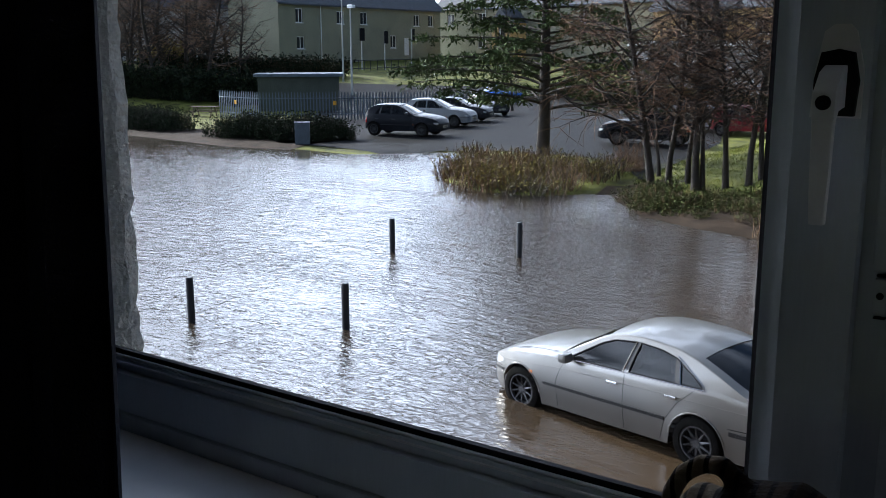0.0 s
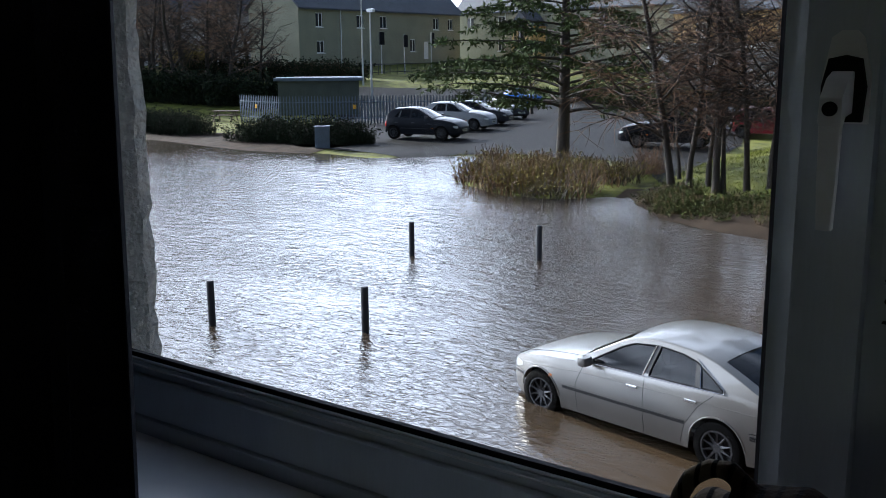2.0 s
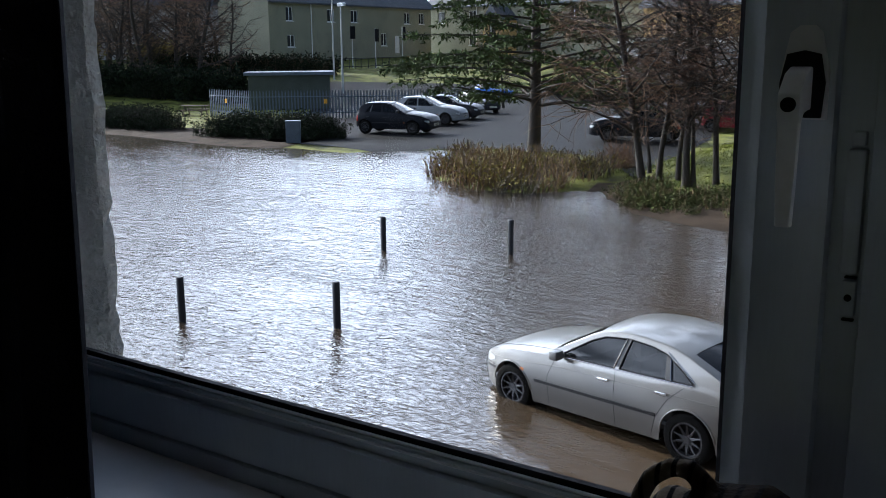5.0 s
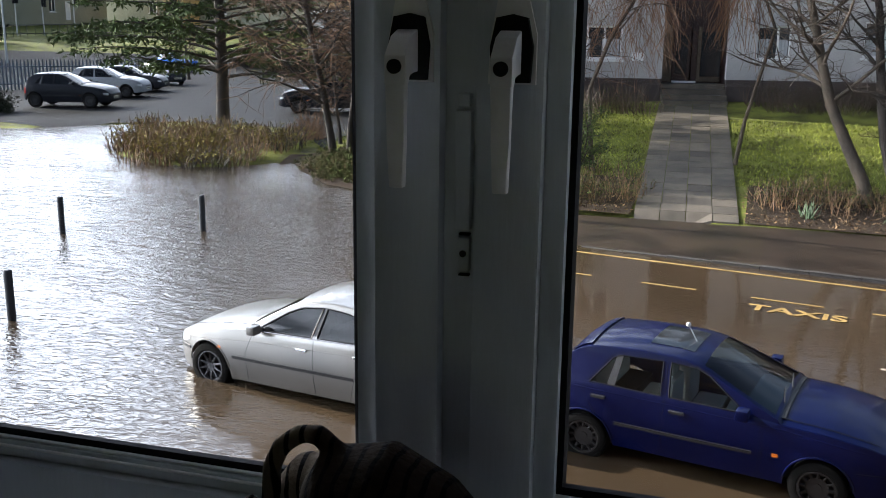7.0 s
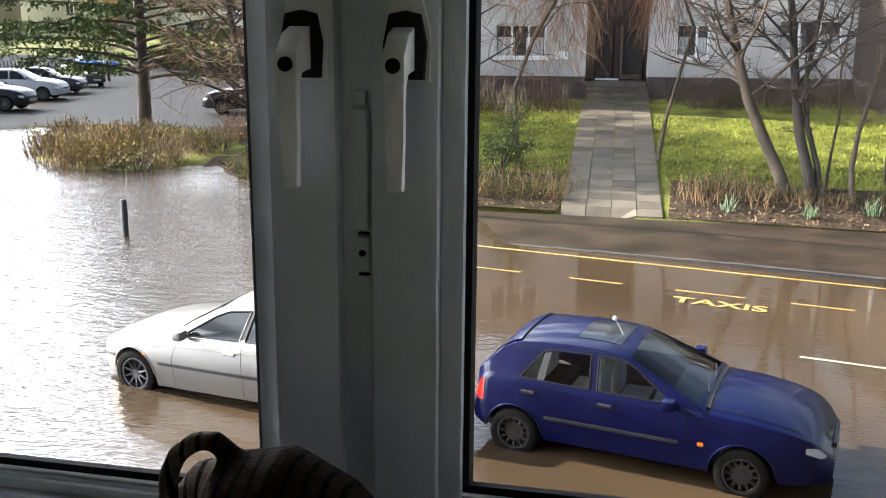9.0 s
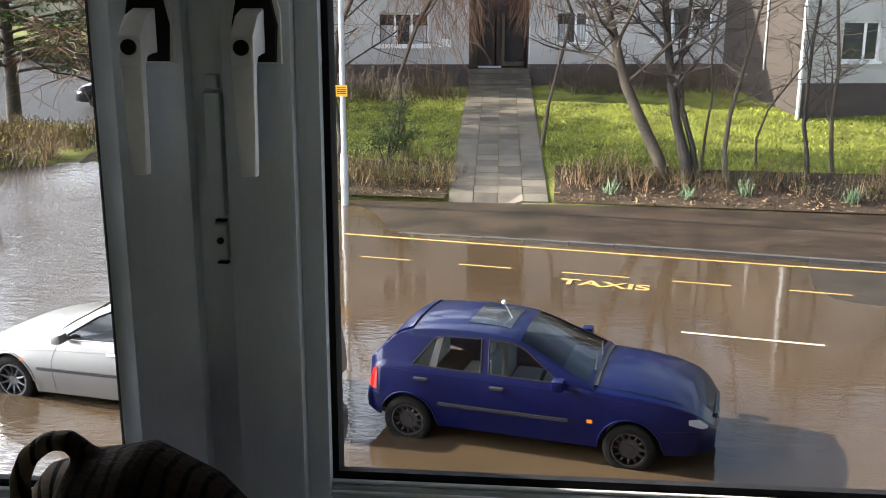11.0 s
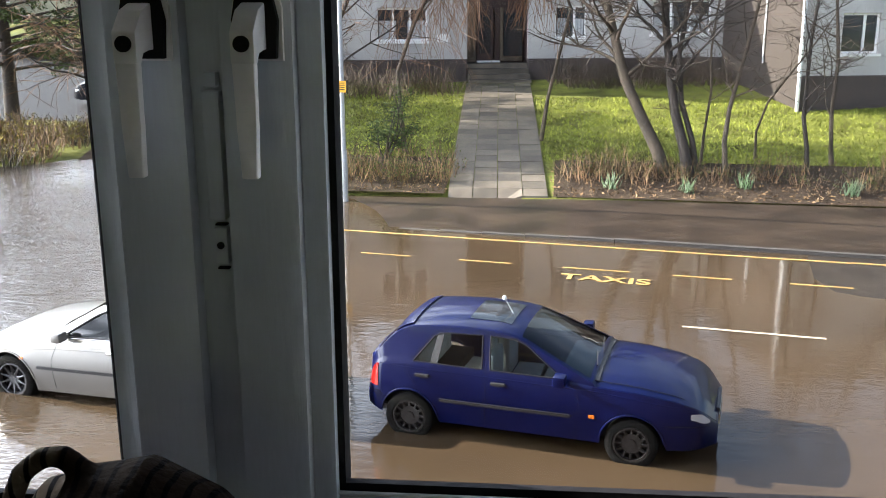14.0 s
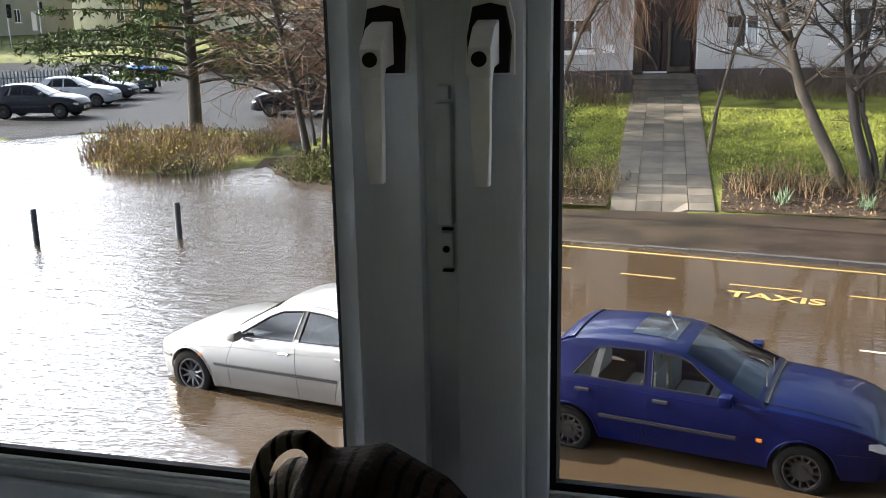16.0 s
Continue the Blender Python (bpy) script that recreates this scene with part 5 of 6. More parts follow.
def leaf_cloud(name, spots, size, material, parent=None, seed=1, kind="stuff", droop=0.0, aspect=2.2):
    """Many small leaves at the given places, each a folded blade."""
    rng = random.Random(seed)
    vs, fs = [], []
    for p in spots:
        d = Vector((rng.gauss(0, 1), rng.gauss(0, 1), rng.gauss(0, 0.7) - droop)).normalized()
        a = d.cross(Vector((rng.gauss(0, 1), rng.gauss(0, 1), rng.gauss(0, 1)))).normalized()
        s = size * rng.uniform(0.6, 1.4)
        o = Vector(p)
        b = len(vs)
        for q in (o, o + d * s * 0.5 + a * s / aspect * 0.5, o + d * s, o + d * s * 0.5 - a * s / aspect * 0.5):
            vs.append((q.x, q.y, q.z))
        fs.append((b, b + 1, b + 2, b + 3))
    ob = sheet(name, vs, fs, material, parent)
    if kind:
        ob["kind"] = kind
    return ob


SHRUBS = {}


def shrub(x, y, z, w, d, h, seed, label, stems, leaves, stem_mat, leaf_mat, leaf=0.06, category="shrub", group="", rot=0.0, skew=0.5, stout=0.010):
    """A bush of many stems with leaves towards their tips."""
    key = (round(w, 1), round(d, 1), label, stems, leaves, leaf_mat.name, seed % 4)
    if key in SHRUBS:
        first = SHRUBS[key]
        ob = copy_thing(first, pose(x, y, z, 0, 0, (seed * 67) % 360))
        k = h / first["grown"]
        ob.scale = (0.9 + 0.2 * ((seed * 37) % 10) / 10, 0.9 + 0.2 * ((seed * 53) % 10) / 10, k)
        return ob
    rng = random.Random(seed)
    ob = thing("shrub", pose(x, y, z, 0, 0, rot), label, category, group)
    ob["grown"] = h
    SHRUBS[key] = ob
    runs, spots = [], []
    for _ in range(stems):
        px, py = rng.uniform(-w / 2, w / 2), rng.uniform(-d / 2, d / 2)
        e = 1 - 0.55 * ((2 * px / w) ** 4 + (2 * py / d) ** 4) / 2
        hh = h * rng.uniform(0.55, 1.08) * e
        pts = wander(rng, (px, py, -0.12), (rng.gauss(0, 0.25), rng.gauss(0, 0.25), 1), hh + 0.12, 4, 0.14)
        runs.append((pts, taper(stout, stout * 0.4, 5)))
        for _ in range(leaves):
            t = rng.uniform(skew, 1) * 3.99
            q = Vector(pts[int(t)]).lerp(Vector(pts[int(t) + 1]), t % 1)
            spots.append(q + Vector((rng.gauss(0, 0.05), rng.gauss(0, 0.05), rng.gauss(0, 0.04))))
    tubes("stems", runs, stem_mat, ob, 3, kind="stuff")
    if spots:
        leaf_cloud("leaves", spots, leaf, leaf_mat, ob, seed)
    return ob


# lawn bed along the footway, cut by the path
for xa, xb, nm in ((-8.0, -2.75, "left"), (-0.05, 26.0, "right")):
    draped("planting_bed", [[(x, 22.78 - 0.05 * x + v) for x in np.linspace(xa, xb, 60)] for v in np.linspace(0, 3.3, 8)], M_SOIL, "bare dark soil bed with leaf litter", "bed", 0.025)
lawn_rng = random.Random(3)
spots = []
LX = np.random.uniform(-9, 17, 46000)
LY = np.random.uniform(25.9, 34.5, 46000) - 0.05 * LX
for x, y, z in zip(LX, LY, height(LX, LY)):
    if abs(x - (-1.40 - 0.0637 * (y - 22.75))) > 1.27:
        spots.append((float(x), float(y), float(z)))
BX = np.random.uniform(-16.5, -8.0, 16000)
BY = np.random.uniform(26.5, 46, 16000)
spots += [(float(x), float(y), float(z)) for x, y, z in zip(BX, BY, height(BX, BY)) if z > 0.1]
rngb = random.Random(8)
vs, fs = [], []
for p in spots:
    a = rngb.uniform(0, 6.28)
    w, hgt = rngb.uniform(0.010, 0.024), rngb.uniform(0.03, 0.09)
    c, s = math.cos(a) * w, math.sin(a) * w
    lx, ly = rngb.gauss(0, 0.05), rngb.gauss(0, 0.05)
    b = len(vs)
    vs += [(p[0] - c, p[1] - s, p[2] - 0.01), (p[0] + c, p[1] + s, p[2] - 0.01), (p[0] + lx, p[1] + ly, p[2] + hgt)]
    fs.append((b, b + 1, b + 2))
tagged(sheet("grass", vs, fs, M_BLADE), "rough bright green lawn grass", "grass", kind="stuff")
# leaf litter on the bed
M_LITTER = mat("leaf_litter", (0.17, 0.105, 0.05), 0.9, var=0.5, bump=0, island=0.8)
lit = []
for _ in range(5000):
    x = lawn_rng.uniform(-8, 16)
    v = abs(lawn_rng.gauss(0, 1.4)) + 0.05
    if -2.7 < x < -0.1 or v > 4.2:
        continue
    lit.append((x, 22.78 - 0.05 * x + v))
lit = [(x, y, z + 0.035) for (x, y), z in zip(lit, height([q[0] for q in lit], [q[1] for q in lit]).tolist())]
tagged(leaf_cloud("leaf_litter", lit, 0.08, M_LITTER, None, 4), "scattered brown fallen leaves and twigs", "leaf litter", kind="stuff")

birch = "leafless young tree with thin bent trunk in the bed"
bare_tree(2.82, 25.05, 0.36, 8.5, 0.18, 11, "leafless tree with leaning pale trunk in the bed", M_BIRCH, M_TWIG, way=[(2.6, 25.1, 0.9), (2.2, 25.3, 1.7), (1.72, 25.5, 2.71), (1.4, 25.5, 3.8), (1.12, 25.5, 4.86)], limbs=26, sub=8, fine=7, first=0.28, spread=0.44)
bare_tree(3.40, 24.80, 0.33, 8.5, 0.155, 12, "leafless dark-trunked tree in the bed", M_BARK, M_TWIG, way=[(3.25, 24.9, 1.0), (3.0, 25.2, 1.9), (2.86, 25.4, 2.8), (2.70, 25.5, 4.0), (2.60, 25.5, 4.9)], limbs=26, sub=8, fine=7, first=0.28, spread=0.42)
bare_tree(3.62, 24.90, 0.34, 7.0, 0.085, 13, birch, M_BARK, M_TWIG, way=[(3.45, 25.0, 1.2), (3.15, 25.3, 2.2), (3.05, 25.4, 3.4), (3.2, 25.4, 4.6)], limbs=13, sub=6, fine=6, first=0.18, spread=0.3)
bare_tree(3.80, 25.85, 0.46, 5.5, 0.04, 14, birch, M_BIRCH, M_TWIG, way=[(3.86, 25.8, 1.4), (3.95, 25.7, 2.4), (3.87, 25.6, 3.46), (3.95, 25.6, 4.4)], limbs=13, sub=6, fine=6, first=0.18)
bare_tree(4.32, 24.82, 0.34, 6.0, 0.07, 15, birch, M_BIRCH, M_TWIG, way=[(4.25, 25.0, 1.2), (4.39, 25.4, 2.01), (4.62, 25.5, 3.0), (4.83, 25.5, 4.04), (5.0, 25.5, 4.9)], limbs=14, sub=6, fine=6, first=0.18)
bare_tree(5.32, 26.36, 0.53, 5.0, 0.035, 16, birch, M_BIRCH, M_TWIG, way=[(5.28, 26.3, 1.3), (5.5, 26.2, 2.1), (6.0, 26.0, 2.9), (6.5, 26.0, 3.6)], limbs=9, sub=5, fine=4, first=0.2)
bare_tree(6.45, 25.33, 0.42, 6.5, 0.065, 17, birch, M_BARK, M_TWIG, way=[(6.4, 25.4, 1.0), (6.25, 25.4, 1.8), (6.28, 25.5, 2.6), (6.3, 25.5, 3.8), (6.4, 25.5, 4.8)], limbs=14, sub=6, fine=6, first=0.18)
bare_tree(7.22, 25.90, 0.48, 7.0, 0.065, 18, birch, M_BIRCH, M_TWIG, way=[(7.1, 25.8, 1.0), (6.98, 25.6, 2.0), (7.0, 25.5, 3.2), (6.81, 25.5, 4.9)], limbs=14, sub=6, fine=6, first=0.18)
bare_tree(8.25, 24.7, 0.34, 2.3, 0.02, 19, "small leafless sapling in the bed", M_BARK, M_TWIG, limbs=7, sub=4, fine=3, spread=0.5)
bare_tree(10.20, 26.5, 0.58, 7.5, 0.10, 20, "leafless tree leaning over the lawn", M_BARK, M_TWIG, way=[(10.1, 26.4, 1.4), (9.7, 26.2, 2.7), (9.1, 26.0, 3.9), (8.6, 26.0, 4.9)], limbs=16, sub=7, fine=6, first=0.22, spread=0.4)
bare_tree(-6.0, 25.5, 0.38, 8.0, 0.09, 21, "leafless birch with hanging reddish twigs", M_BARK, M_TWIG_RED, way=[(-5.9, 25.5, 1.2), (-6.1, 25.6, 2.4), (-6.0, 25.8, 4.0), (-5.4, 26.0, 5.4)], limbs=18, sub=7, fine=7, first=0.25, spread=0.42, weep=0.25)
bare_tree(-4.3, 26.8, 0.55, 8.5, 0.07, 22, "weeping birch with hanging reddish twigs", M_BIRCH, M_TWIG_RED, way=[(-4.4, 26.8, 1.5), (-4.5, 26.8, 2.8), (-4.0, 26.9, 4.2), (-3.2, 27.0, 5.6)], limbs=20, sub=9, fine=6, first=0.3, spread=0.42, weep=0.8)
bare_tree(-0.5, 28.2, 0.75, 9.0, 0.06, 23, "tall weeping birch with hanging reddish twigs", M_BIRCH, M_TWIG_RED, way=[(-0.3, 28.3, 2.0), (0.3, 28.4, 4.5), (-0.3, 28.4, 6.0)], limbs=16, sub=8, fine=8, first=0.36, spread=0.34, weep=1.0)
# small pine beside the lamp post
pine = thing("tree", pose(-4.76, 25.9, 0.42), "small scrubby pine with dull green tufts", "tree")
rng = random.Random(31)
runs, spots = [], []
for k in range(6):
    p = wander(rng, (0, 0, -0.1), (rng.gauss(0, 0.4), rng.gauss(0, 0.3), 1), rng.uniform(1.2, 2.2), 6, 0.15)
    runs.append((p, taper(0.045, 0.012, 7)))
    for _ in range(9):
        q = wander(rng, p[rng.randint(3, 6)], (rng.gauss(0, 1), rng.gauss(0, 1), 0.5), rng.uniform(0.2, 0.5), 3, 0.2)
        runs.append((q, taper(0.012, 0.005, 4)))
        for _ in range(45):
            spots.append(Vector(q[rng.randint(1, 3)]) + Vector((rng.gauss(0, 0.09), rng.gauss(0, 0.09), rng.gauss(0, 0.07))))
tubes("trunk", runs, M_BARK, pine, 5)
leaf_cloud("needles", spots, 0.11, M_NEEDLE, pine, 5, aspect=5)

hedge_label = "low leafless hedge of brown stems with a few green leaves"
for k in range(9):
    x = -7.6 + k * 0.58
    shrub(x, 23.8 - 0.05 * x + 0.3 * (k % 3), H(x, 23.9), 0.9, 1.7, 0.85, 40 + k, hedge_label, 70, 5, M_DRY, M_LEAF, 0.06, "hedge", "hedge by the footway")
for k in range(7):
    x = 0.45 + k * 0.5
    shrub(x, 24.5 - 0.05 * x + 0.35 * (k % 3), H(x, 24.6), 0.9, 1.6, 0.75 - 0.04 * k, 60 + k, hedge_label, 60, 4, M_DRY, M_LEAF, 0.055, "hedge", "hedge by the footway")
for k, x in enumerate((6.2, 7.6, 8.8, 10.0, 11.5)):
    shrub(x, 24.2 - 0.05 * x, H(x, 24.0), 0.9, 0.9, 0.45, 80 + k, "small straggly shrub on bare soil", 26, 4, M_DRY, M_LEAF, 0.06, "shrub", "small shrubs")
rng = random.Random(55)
for k in range(22):
    x = rng.uniform(-7.5, -3.1) if k < 6 else rng.uniform(0.3, 12.0)
    v = rng.uniform(1.2, 3.9)
    shrub(x, 22.78 - 0.05 * x + v, H(x, 22.78 - 0.05 * x + v), 0.9, 0.9, rng.uniform(0.35, 1.0), 1200 + k, "thin straggly shrub at the back of the bed", 24, 3, M_DRY, M_LEAF, 0.06, "shrub", "straggly shrubs")
# scrub along the foot of the flats
for k in range(16):
    u = -6.6 + k * 1.0
    if -1.6 < u < 1.5:
        continue
    for row, off in enumerate((-0.9, -2.1)):
        p = FAC @ Vector((u + 0.45 * row, off - 0.25 * (k % 3), 0))
        shrub(p.x, p.y, H(p.x, p.y), 1.3, 1.1, 1.25 - 0.25 * row - 0.1 * (k % 2), 100 + k + 20 * row, "bare brown scrub against the plinth", 60, 1, M_TWIG, M_LEAF, 0.07, "shrub", "scrub by the flats", stout=0.014)
# daffodil clumps
for k, (x, y) in enumerate(((1.35, 23.55), (6.95, 23.2), (4.6, 23.7), (3.2, 23.3))):
    cl = thing("daffodil_clump", pose(x, y, H(x, y)), "tuft of green daffodil leaves, not in flower", "plant", "daffodil clumps")
    rng = random.Random(200 + k)
    runs = []
    for _ in range(26):
        runs.append((wander(rng, (rng.gauss(0, 0.08), rng.gauss(0, 0.08), 0), (rng.gauss(0, 0.3), rng.gauss(0, 0.3), 1), rng.uniform(0.25, 0.5), 3, 0.12), [0.012, 0.012, 0.01, 0.003]))
    tubes("leaves", runs, mat("daffodil_leaf", (0.045, 0.085, 0.03), 0.6, var=0.3, bump=0, island=0.4) if k == 0 else bpy.data.materials["daffodil_leaf"], cl, 3)

# ---- spit with dry shrubs and the cedar ----
M_DARKSTEM = mat("dark_wet_stems", (0.05, 0.034, 0.022), 0.8, var=0.6, scale=0.8, fine=4, bump=0, island=0.7)
rng = random.Random(77)
cell = 0
for gy_ in np.arange(26.3, 34.2, 1.15):
    for gx_ in np.arange(-25.0, -14.4, 1.25):
        x, y = gx_ + rng.uniform(-0.3, 0.3), gy_ + rng.uniform(-0.3, 0.3)
        lo, hi = np.interp(y, (26, 28, 31, 34.2), (-19.6, -21.6, -22.9, -24.0)), np.interp(y, (26, 28, 31, 34.2), (-15.8, -15.0, -15.6, -17.0))
        if not lo < x < hi:
            continue
        cell += 1
        leafy = rng.random() < np.interp(x, (-22, -16), (0.25, 0.75))
        shrub(x, y, max(-0.02, H(x, y)), 1.5, 1.4, rng.uniform(0.65, 1.05), 300 + cell, "dense dry brown shrub with yellow-green leaves at the water's edge" if leafy else "dense dry brown leafless shrub at the water's edge",
              60, 4 if leafy else 1, M_DRY if cell % 3 else M_DARKSTEM, M_YLEAF, 0.11, "shrub", "shrubs on the spit", skew=0.55, stout=0.019)
shrub(-16.2, 33.4, H(-16.2, 33.4), 1.0, 1.0, 1.25, 399, "small round russet bush", 160, 8, M_TWIG_RED, M_DRY, 0.06)

cedar = thing("conifer", pose(-20.67, 34.3, 0.1), "tall dark cedar with level drooping branches", "tree")
rng = random.Random(9)
tubes("trunk", [([(0, 0, -0.3), (0, 0, 0.5), (0.05, 0, 2), (0, 0.05, 5), (0.05, 0, 8), (0, 0, 11.5)], [0.36, 0.29, 0.25, 0.20, 0.13, 0.03])], M_BARK, cedar, 12)
runs, spots = [], []
for k in range(84):
    t = (k + rng.random()) / 84
    z = 2.1 + 9.0 * t
    a = k * 2.399 + rng.gauss(0, 0.2)
    L = (6.6 * (1 - t) ** 0.75 + 0.6) * rng.uniform(0.7, 1.08)
    if math.sin(a) > 0.3:
        L *= 0.85
    pts = wander(rng, (0, 0, z), (math.cos(a), math.sin(a), 0.22), L, 8, 0.05, -0.035)
    runs.append((pts, taper(0.055 * (1 - t) + 0.015, 0.008, 9)))
    for j in range(int(L * 5.5)):
        f = rng.uniform(0.22, 1.0) * 7.99
        q = Vector(pts[int(f)]).lerp(Vector(pts[int(f) + 1]), f % 1)
        s = a + rng.choice((-1, 1)) * rng.uniform(0.5, 1.3)
        sp = wander(rng, q, (math.cos(s), math.sin(s), -0.12), rng.uniform(0.35, 1.0) * (0.6 + 0.4 * L / 6), 3, 0.1, -0.06)
        runs.append((sp, taper(0.010, 0.004, 4)))
        for _ in range(13):
            g = rng.uniform(0.1, 1) * 2.99
            w = Vector(sp[int(g)]).lerp(Vector(sp[int(g) + 1]), g % 1)
            spots.append(w + Vector((rng.gauss(0, 0.05), rng.gauss(0, 0.05), rng.gauss(-0.02, 0.04))))
tubes("branches", runs, M_BARK, cedar, 4)
leaf_cloud("needles", spots, 0.23, M_NEEDLE, cedar, 6, droop=0.25, aspect=3.2)

# ---- right bank: bare trees and ivy ----
bank_trees = [(-13.2, 28.8, 11.5, 0.13, (-0.12, 0)), (-12.9, 29.3, 12.0, 0.10, (0.15, 0)), (-12.5, 30.0, 11.0, 0.09, (0.05, 0)), (-11.8, 29.0, 12.5, 0.13, (-0.1, 0)), (-11.6, 29.1, 10.0, 0.08, (0.25, 0)),
              (-11.0, 29.5, 12.0, 0.10, (-0.08, 0)), (-10.2, 29.3, 12.5, 0.10, (-0.05, 0)), (-10.1, 30.2, 11.5, 0.09, (0.02, 0)), (-9.4, 29.8, 11.5, 0.10, (-0.1, 0)), (-14.2, 31.5, 6.0, 0.07, (-0.2, 0))]
bank_made = []
for k, (x, y, h, r, ln) in enumerate(bank_trees):
    if k >= 4:
        copy_thing(bank_made[k % 4], pose(x, y, H(x, y), 0, 0, 57 * k + 20)).scale = (r / bank_trees[k % 4][3],) * 2 + (h / bank_trees[k % 4][2],)
        continue
    bank_made.append(bare_tree(x, y, H(x, y), h, r, 500 + k, "leafless dark tree on the flooded bank", M_BARK, M_TWIG if k % 2 else M_TWIG_RED, lean=ln, limbs=34, sub=7, fine=8, first=0.15, spread=0.30, weep=0.12 if k % 3 else 0.3, group="trees on the bank"))
rng = random.Random(15)
for k in range(26):
    f = k / 25
    x = np.interp(f, (0, 0.35, 1), (-13.2, -11.6, -7.6)) + rng.uniform(-0.2, 0.2)
    y = np.interp(f, (0, 0.35, 1), (27.3, 25.4, 24.7)) + rng.uniform(0.0, 1.8)
    shrub(x, y, max(0.0, H(x, y)), 1.2, 1.1, rng.uniform(0.3, 0.6), 600 + k, "low dark green ivy and bramble along the waterline", 60, 9, M_DRY, M_LEAF, 0.09, "shrub", "ivy on the bank", skew=0.2)


# ---- car park and beyond ----
def paint(name, col, **k):
    return mat(name, col, 0.32, metal=0.0, spec=0.12, var=0.1, scale=2, fine=30, bump=0.0, coat=0.04, **k)


P_BLACK, P_DGREY, P_SKY, P_RED, P_LSIL = paint("black_paint", (0.012, 0.013, 0.017)), paint("dark_grey_paint", (0.03, 0.03, 0.035)), paint("bright_blue_paint", (0.02, 0.12, 0.42)), paint("maroon_paint", (0.16, 0.02, 0.03)), paint("pale_silver_paint", (0.26, 0.27, 0.28))
TALL = dict(HATCH)
for key in ("belt", "deck", "top"):
    TALL[key] = [(x, z * 1.10 if z > 0.3 else z) for x, z in HATCH[key]]
for key in ("windows", "doors", "creases", "posts"):
    TALL[key] = [[(x, z * 1.10 if z > 0.3 else z) for x, z in w] for w in HATCH[key]]
TALL["r"], TALL["ra"], TALL["mirror"], TALL["mirror_mat"] = 0.32, 0.37, (1.74, 1.06), M_TRIM
TALL["w"] = [(x, w * 1.06) for x, w in HATCH["w"]]


def parked(x, y, yaw, spec, lab, pm, scale=1.0):
    _, c = make_car(spec, pose(x, y, H(x, y) + 0.035, 0, 0, yaw) @ Matrix.Translation((-1.25 * scale, 0, 0)), lab, pm, M_TINTGLASS, "alloy", M_ALLOY, "cars in the car park")
    c.scale = (scale,) * 3
    return c


parked(-33.25, 40.7, 14, TALL, "black five-door hatchback on the wet car park", P_BLACK, 1.16)
parked(-35.6, 46.8, 16, TALL, "pale silver people carrier on the car park", P_LSIL, 1.14)
parked(-37.0, 51.0, 16, TALL, "dark hatchback behind the silver people carrier", P_DGREY, 1.05)
parked(-46.5, 70.5, -20, HATCH, "bright blue hatchback at the far end of the car park", P_SKY, 1.05)
parked(-20.1, 43.4, 196, TALL, "black off-roader on the car park", P_BLACK, 1.18)
parked(-17.8, 51.0, 15, TALL, "maroon hatchback on the car park", P_RED, 1.1)
parked(-20.9, 52.5, 12, TALL, "pale silver hatchback on the car park", P_LSIL, 1.12)
parked(-39.0, 57.0, -25, HATCH, "dark grey hatchback on the car park", P_DGREY, 1.05)

# roadside cabinet
cab = thing("utility_cabinet", pose(-34.2, 33.75, H(-34.2, 33.75) - 0.05, 0, 0, 42), "grey-green metal roadside cabinet by the water", "cabinet")
part("body", boxed(-0.36, 0.36, -0.22, 0.22, 0.0, 1.12, bevel=0.015), M_GALV, cab)
part("lid", boxed(-0.39, 0.39, -0.25, 0.25, 1.122, 1.17, bevel=0.012), M_GALV, cab)
part("door", boxed(-0.31, 0.31, -0.235, -0.222, 0.12, 1.05), M_GALV, cab)
# picnic bench
bench = thing("picnic_bench", pose(-54.6, 44.4, H(-54.6, 44.4), 0, 0, 30), "weathered wooden picnic bench on the grass", "bench")
for yy, zz, ww in ((0, 0.74, 0.7), (-0.75, 0.45, 0.26), (0.75, 0.45, 0.26)):
    part("plank", boxed(-0.95, 0.95, yy - ww / 2, yy + ww / 2, zz - 0.045, zz, bevel=0.008), M_WOOD, bench)
for xx in (-0.65, 0.65):
    bm = boxed(xx - 0.03, xx + 0.03, -0.8, 0.8, 0.34, 0.42)
    for sy in (-1, 1):
        tube(bm, [(xx, sy * 0.65, 0), (xx, sy * 0.25, 0.70)], 0.045, 6)
    part("leg_frame", bm, M_WOOD, bench)

# substation: flat-roofed hut and palisade fence
hut = thing("substation_hut", pose(-55.0, 54.0, H(-55, 54), 0, 0, 43), "dull green flat-roofed substation hut", "hut")
part("wall", boxed(-2.9, 3.3, -2.0, 2.0, -0.2, 2.62), M_GREENBOX, hut)
part("roof", boxed(-3.2, 3.6, -2.3, 2.3, 2.622, 2.86, bevel=0.02), M_GALV, hut, "pale flat roof")
part("door", boxed(-1.0, 1.0, -2.05, -2.003, 0.0, 2.1), M_GREENBOX, hut)
fence = thing("palisade_fence", pose(0, 0, 0), "grey steel palisade fence with pointed pales", "fence")
pale = bmesh.new()
prism(pale, [(-0.042, 0.0), (0.042, 0.0), (0.042, 1.72), (0.015, 1.88), (-0.015, 1.88), (-0.042, 1.72)], -0.008, 0.008)
pale_me = bpy.data.meshes.new("pale")
pale.to_mesh(pale_me)
pale.free()
pale_me.materials.append(M_GALV)
line = [(-53.4, 44.8), (-48.6, 44.2), (-41.0, 50.2), (-37.6, 53.4)]
